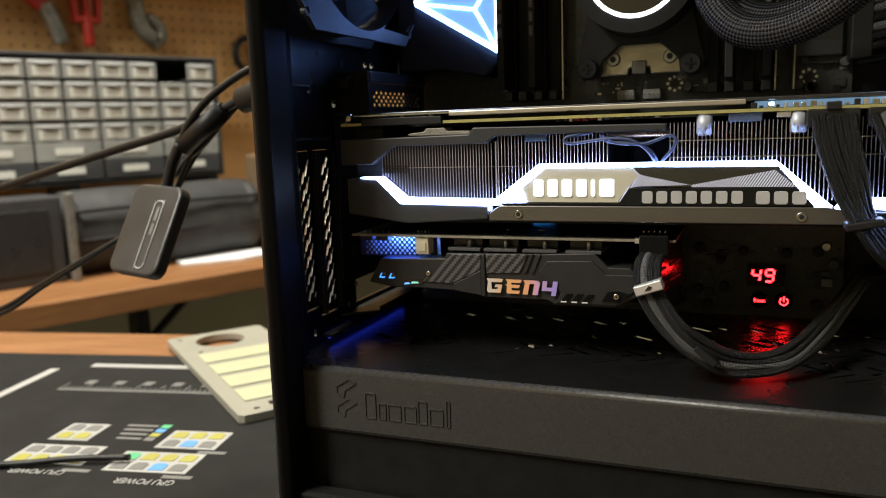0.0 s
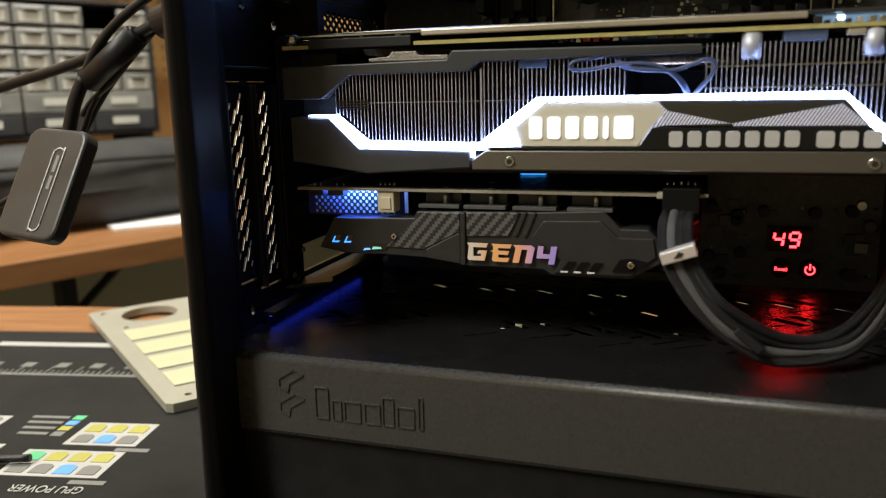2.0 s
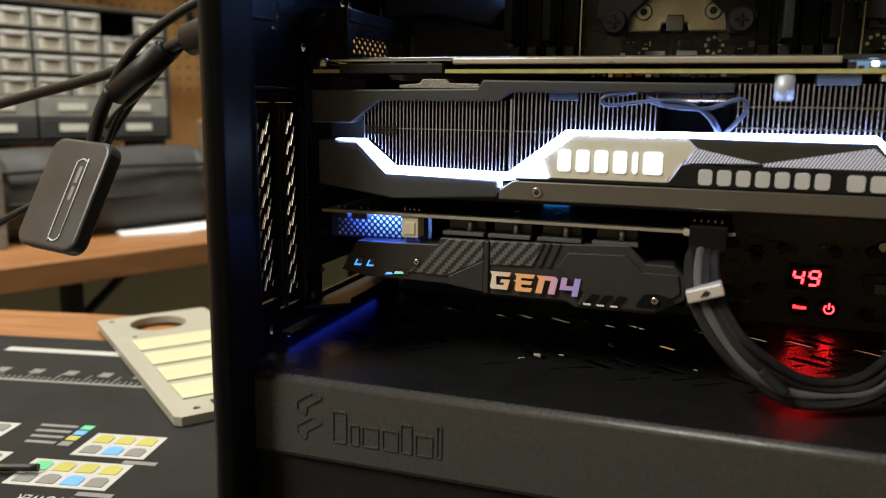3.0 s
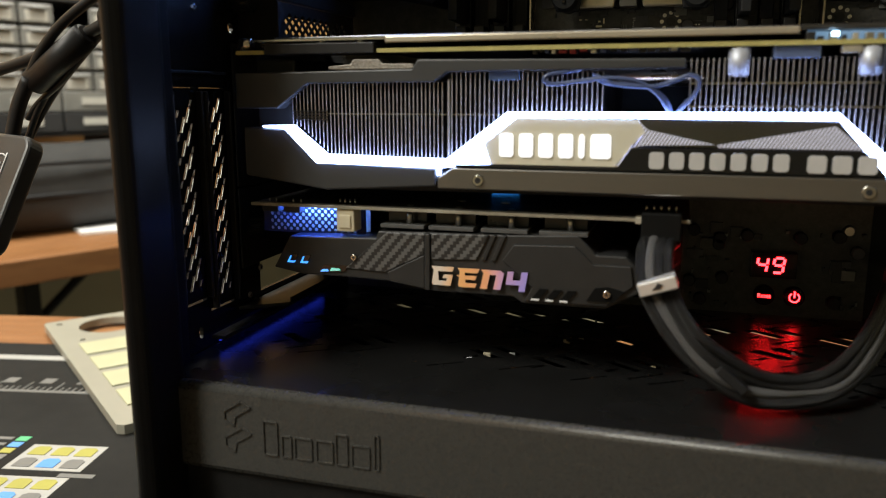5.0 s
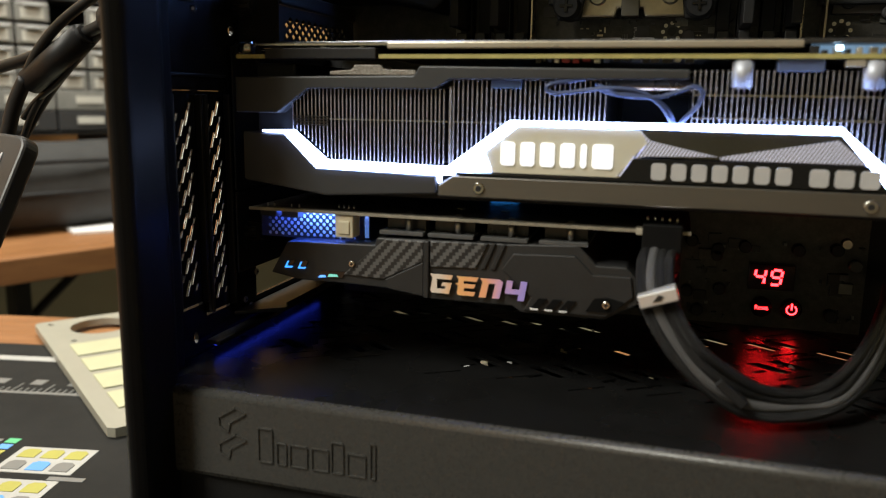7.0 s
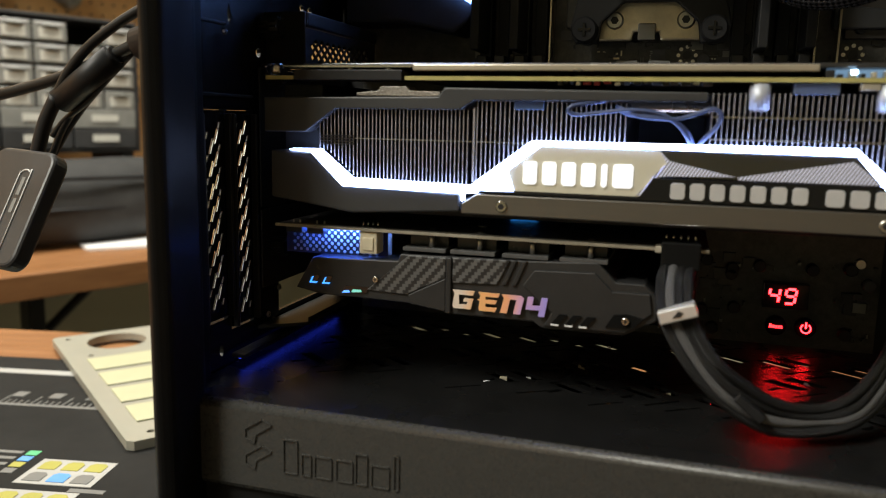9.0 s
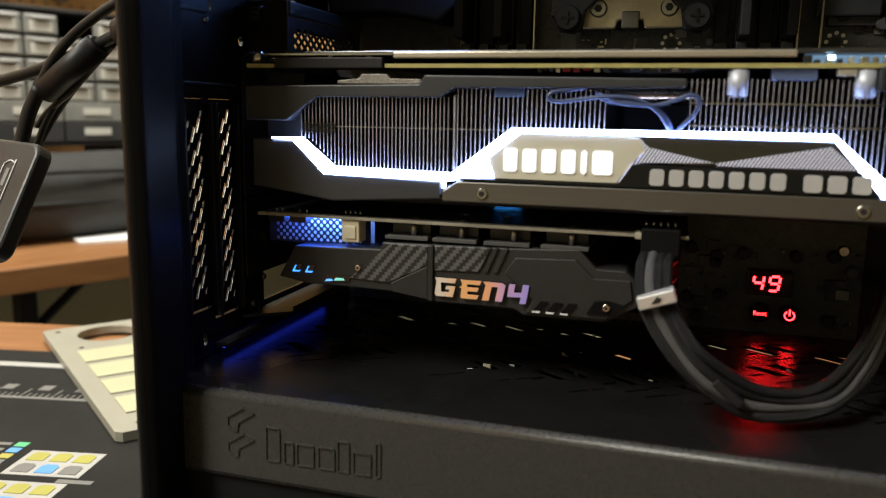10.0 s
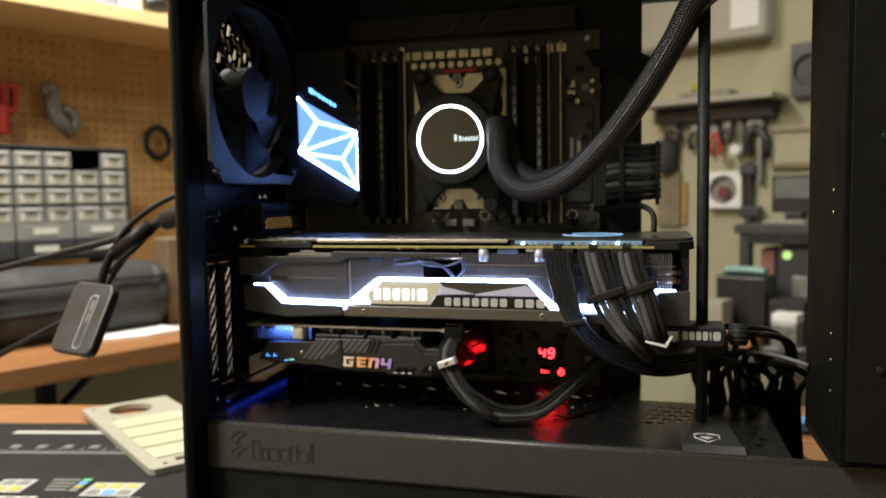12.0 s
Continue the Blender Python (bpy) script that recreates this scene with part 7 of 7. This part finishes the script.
nb = thing("notice_board", "pale notice board in a dark frame on the far wall", "board", ROOM)
box(b := BM(), 2.322, 2.330, 0.150, 0.300, 0.362, 0.462, 0.002)
part("sheet", b, material("dull_cream_sheet", (0.36, 0.34, 0.24), 0.6, 0.0, 0.1, 20), nb)
for d0, d1, z0, z1 in ((0.145, 0.308, 0.462, 0.472), (0.145, 0.308, 0.346, 0.362), (0.300, 0.308, 0.362, 0.462)):
    box(b := BM(), 2.315, 2.336, d0, d1, z0, z1, 0.002)
    part("frame", b, BROWNWALL, nb)
mon = thing("monitor", "small grey-screened monitor on the dark shelf", "monitor", ROOM)
box(b := BM(), 2.20, 2.235, 0.130, 0.268, 0.205, 0.322, 0.004)
part("housing", b, CHIP, mon)
box(b := BM(), 2.196, 2.200, 0.142, 0.258, 0.250, 0.312, 0.001)
part("screen", b, material("grey_screen", (0.15, 0.165, 0.16), 0.25, 0.0, 0.1, 20), mon)
box(b := BM(), 2.19, 2.25, 0.175, 0.225, 0.177, 0.205, 0.003)
part("stand", b, CHIP, mon)
box(b := BM(), 2.02, 2.12, 0.120, 0.235, 0.177, 0.186, 0.002)
solid("paper_pad", b, CREAM, "pale papers on the dark shelf", "paper", at=ROOM)
cart = thing("equipment_shelf", "dark shelf of electronic equipment before the far wall", "shelf", ROOM)
for z in (0.150, -0.20):
    box(b := BM(), 1.95, 2.30, -0.30, 0.297, z, z + 0.027, 0.003)
    part("board", b, DARKFRAME, cart)
for d in (-0.28, 0.255):
    box(b := BM(), 1.96, 2.0, d, d + 0.03, -0.9, 0.150, 0.003)
    part("leg", b, DARKFRAME, cart)
box(b := BM(), 1.955, 2.02, -0.28, 0.262, 0.120, 0.150, 0.003)
part("apron", b, CHIP, cart)
eq = thing("test_meter", "dark test meter with a green light", "meter", ROOM)
box(b := BM(), 1.98, 2.20, 0.06, 0.185, -0.173, 0.115, 0.006)
part("body", b, DARKFRAME, eq)
rod(b := BM(), (1.979, 0.155, 0.089), (1.975, 0.155, 0.089), 0.0125, 16)
part("light", b, LED_POWER, eq, "round green light")
box(b := BM(), 1.974, 1.979, 0.09, 0.14, -0.03, 0.03, 0.002)
part("screen", b, TOOLGREY, eq)
box(b := BM(), 2.00, 2.10, 0.195, 0.235, -0.173, 0.108, 0.006)
solid("canister", b, material("dull_pink_can", (0.26, 0.12, 0.10), 0.5, 0.0, 0.2, 25), "dull pink canister beside the meter", "can", at=ROOM)
# low dark bench before the far wall
LOW = -0.145
box(b := BM(), 1.62, 1.94, -0.30, 0.53, LOW - 0.035, LOW, 0.003)
solid("far_bench", b, DARKFRAME, "dark bench before the far wall", "workbench", at=ROOM)
for d in (-0.26, 0.46):
    box(b := BM(), 1.64, 1.68, d, d + 0.04, -0.9, LOW - 0.035, 0.002)
    solid("bench_leg", b, DARKFRAME, "dark leg of the far bench", "leg", kind="structure", at=ROOM)


def carton(s0, s1, d0, d1, z1, m, label, z0=LOW):
    """A closed carton with its two lid flaps."""
    t = thing("carton", label, "carton", ROOM, "cartons on the far bench")
    box(b := BM(), s0, s1, d0, d1, z0, z1 - 0.002, 0.003)
    part("body", b, m, t)
    for k in range(2):
        h = (s1 - s0) / 2
        box(b := BM(), s0 + k * h + 0.001, s0 + (k + 1) * h - 0.001, d0 - 0.001, d1 + 0.001, z1 - 0.002, z1, 0.0006)
        part("flap", b, m, t)


carton(1.70, 1.78, 0.238, 0.300, -0.020, CREAM, "pale carton on the dark bench")
carton(1.66, 1.74, 0.150, 0.236, -0.092, ORANGE, "orange carton on the dark bench")
carton(1.82, 1.92, 0.165, 0.300, 0.038, CHIP, "black carton on the dark bench")
carton(1.80, 1.90, 0.060, 0.150, -0.020, BAG, "dark grey carton on the dark bench")
carton(1.66, 1.72, 0.040, 0.100, -0.056, TOOLGREY, "grey metal box on the dark bench")
carton(1.66, 1.72, 0.040, 0.100, -0.034, PAPER, "white flat box on a grey metal box", -0.056)
tube(b := BM(), [(1.86, 0.175, 0.049), (1.86, 0.215, 0.052), (1.87, 0.265, 0.050), (1.86, 0.292, 0.048)], 0.011, 12, 5, 2.2)
solid("wrapped_packet", b, material("teal_wrap", (0.25, 0.42, 0.40), 0.5, 0.0, 0.2, 20), "teal wrapped packet on a black carton", "packet", at=ROOM)
rb = random.Random(31)
for i in range(12):
    d, s_ = rb.uniform(-0.02, 0.46), rb.uniform(1.63, 1.64)
    w, h = rb.uniform(0.025, 0.05), rb.uniform(0.015, 0.045)
    if 0.12 < d < 0.24:
        h = 0.018
    t = thing("parts_box", "small parts box on the dark bench", "box", ROOM, "parts boxes on the far bench")
    box(b := BM(), s_ - 0.005, s_ + 0.012, d, d + w, LOW, LOW + h, 0.003)
    part("box_body", b, rb.choice((DARKFRAME, CHIP, CHIP, TOOLGREY, BAG)), t)
    box(b := BM(), s_ - 0.006, s_ + 0.013, d - 0.001, d + w + 0.001, LOW + h, LOW + h + 0.004, 0.001)
    part("lid", b, rb.choice((DARKFRAME, CHIP, TOOLGREY)), t)
box(b := BM(), 0.466, 0.500, 0.396, 0.424, 0.0, 0.012, 0.003)
solid("blue_pack", b, BLUEINK, "bright blue packet on the desk behind the case", "packet")
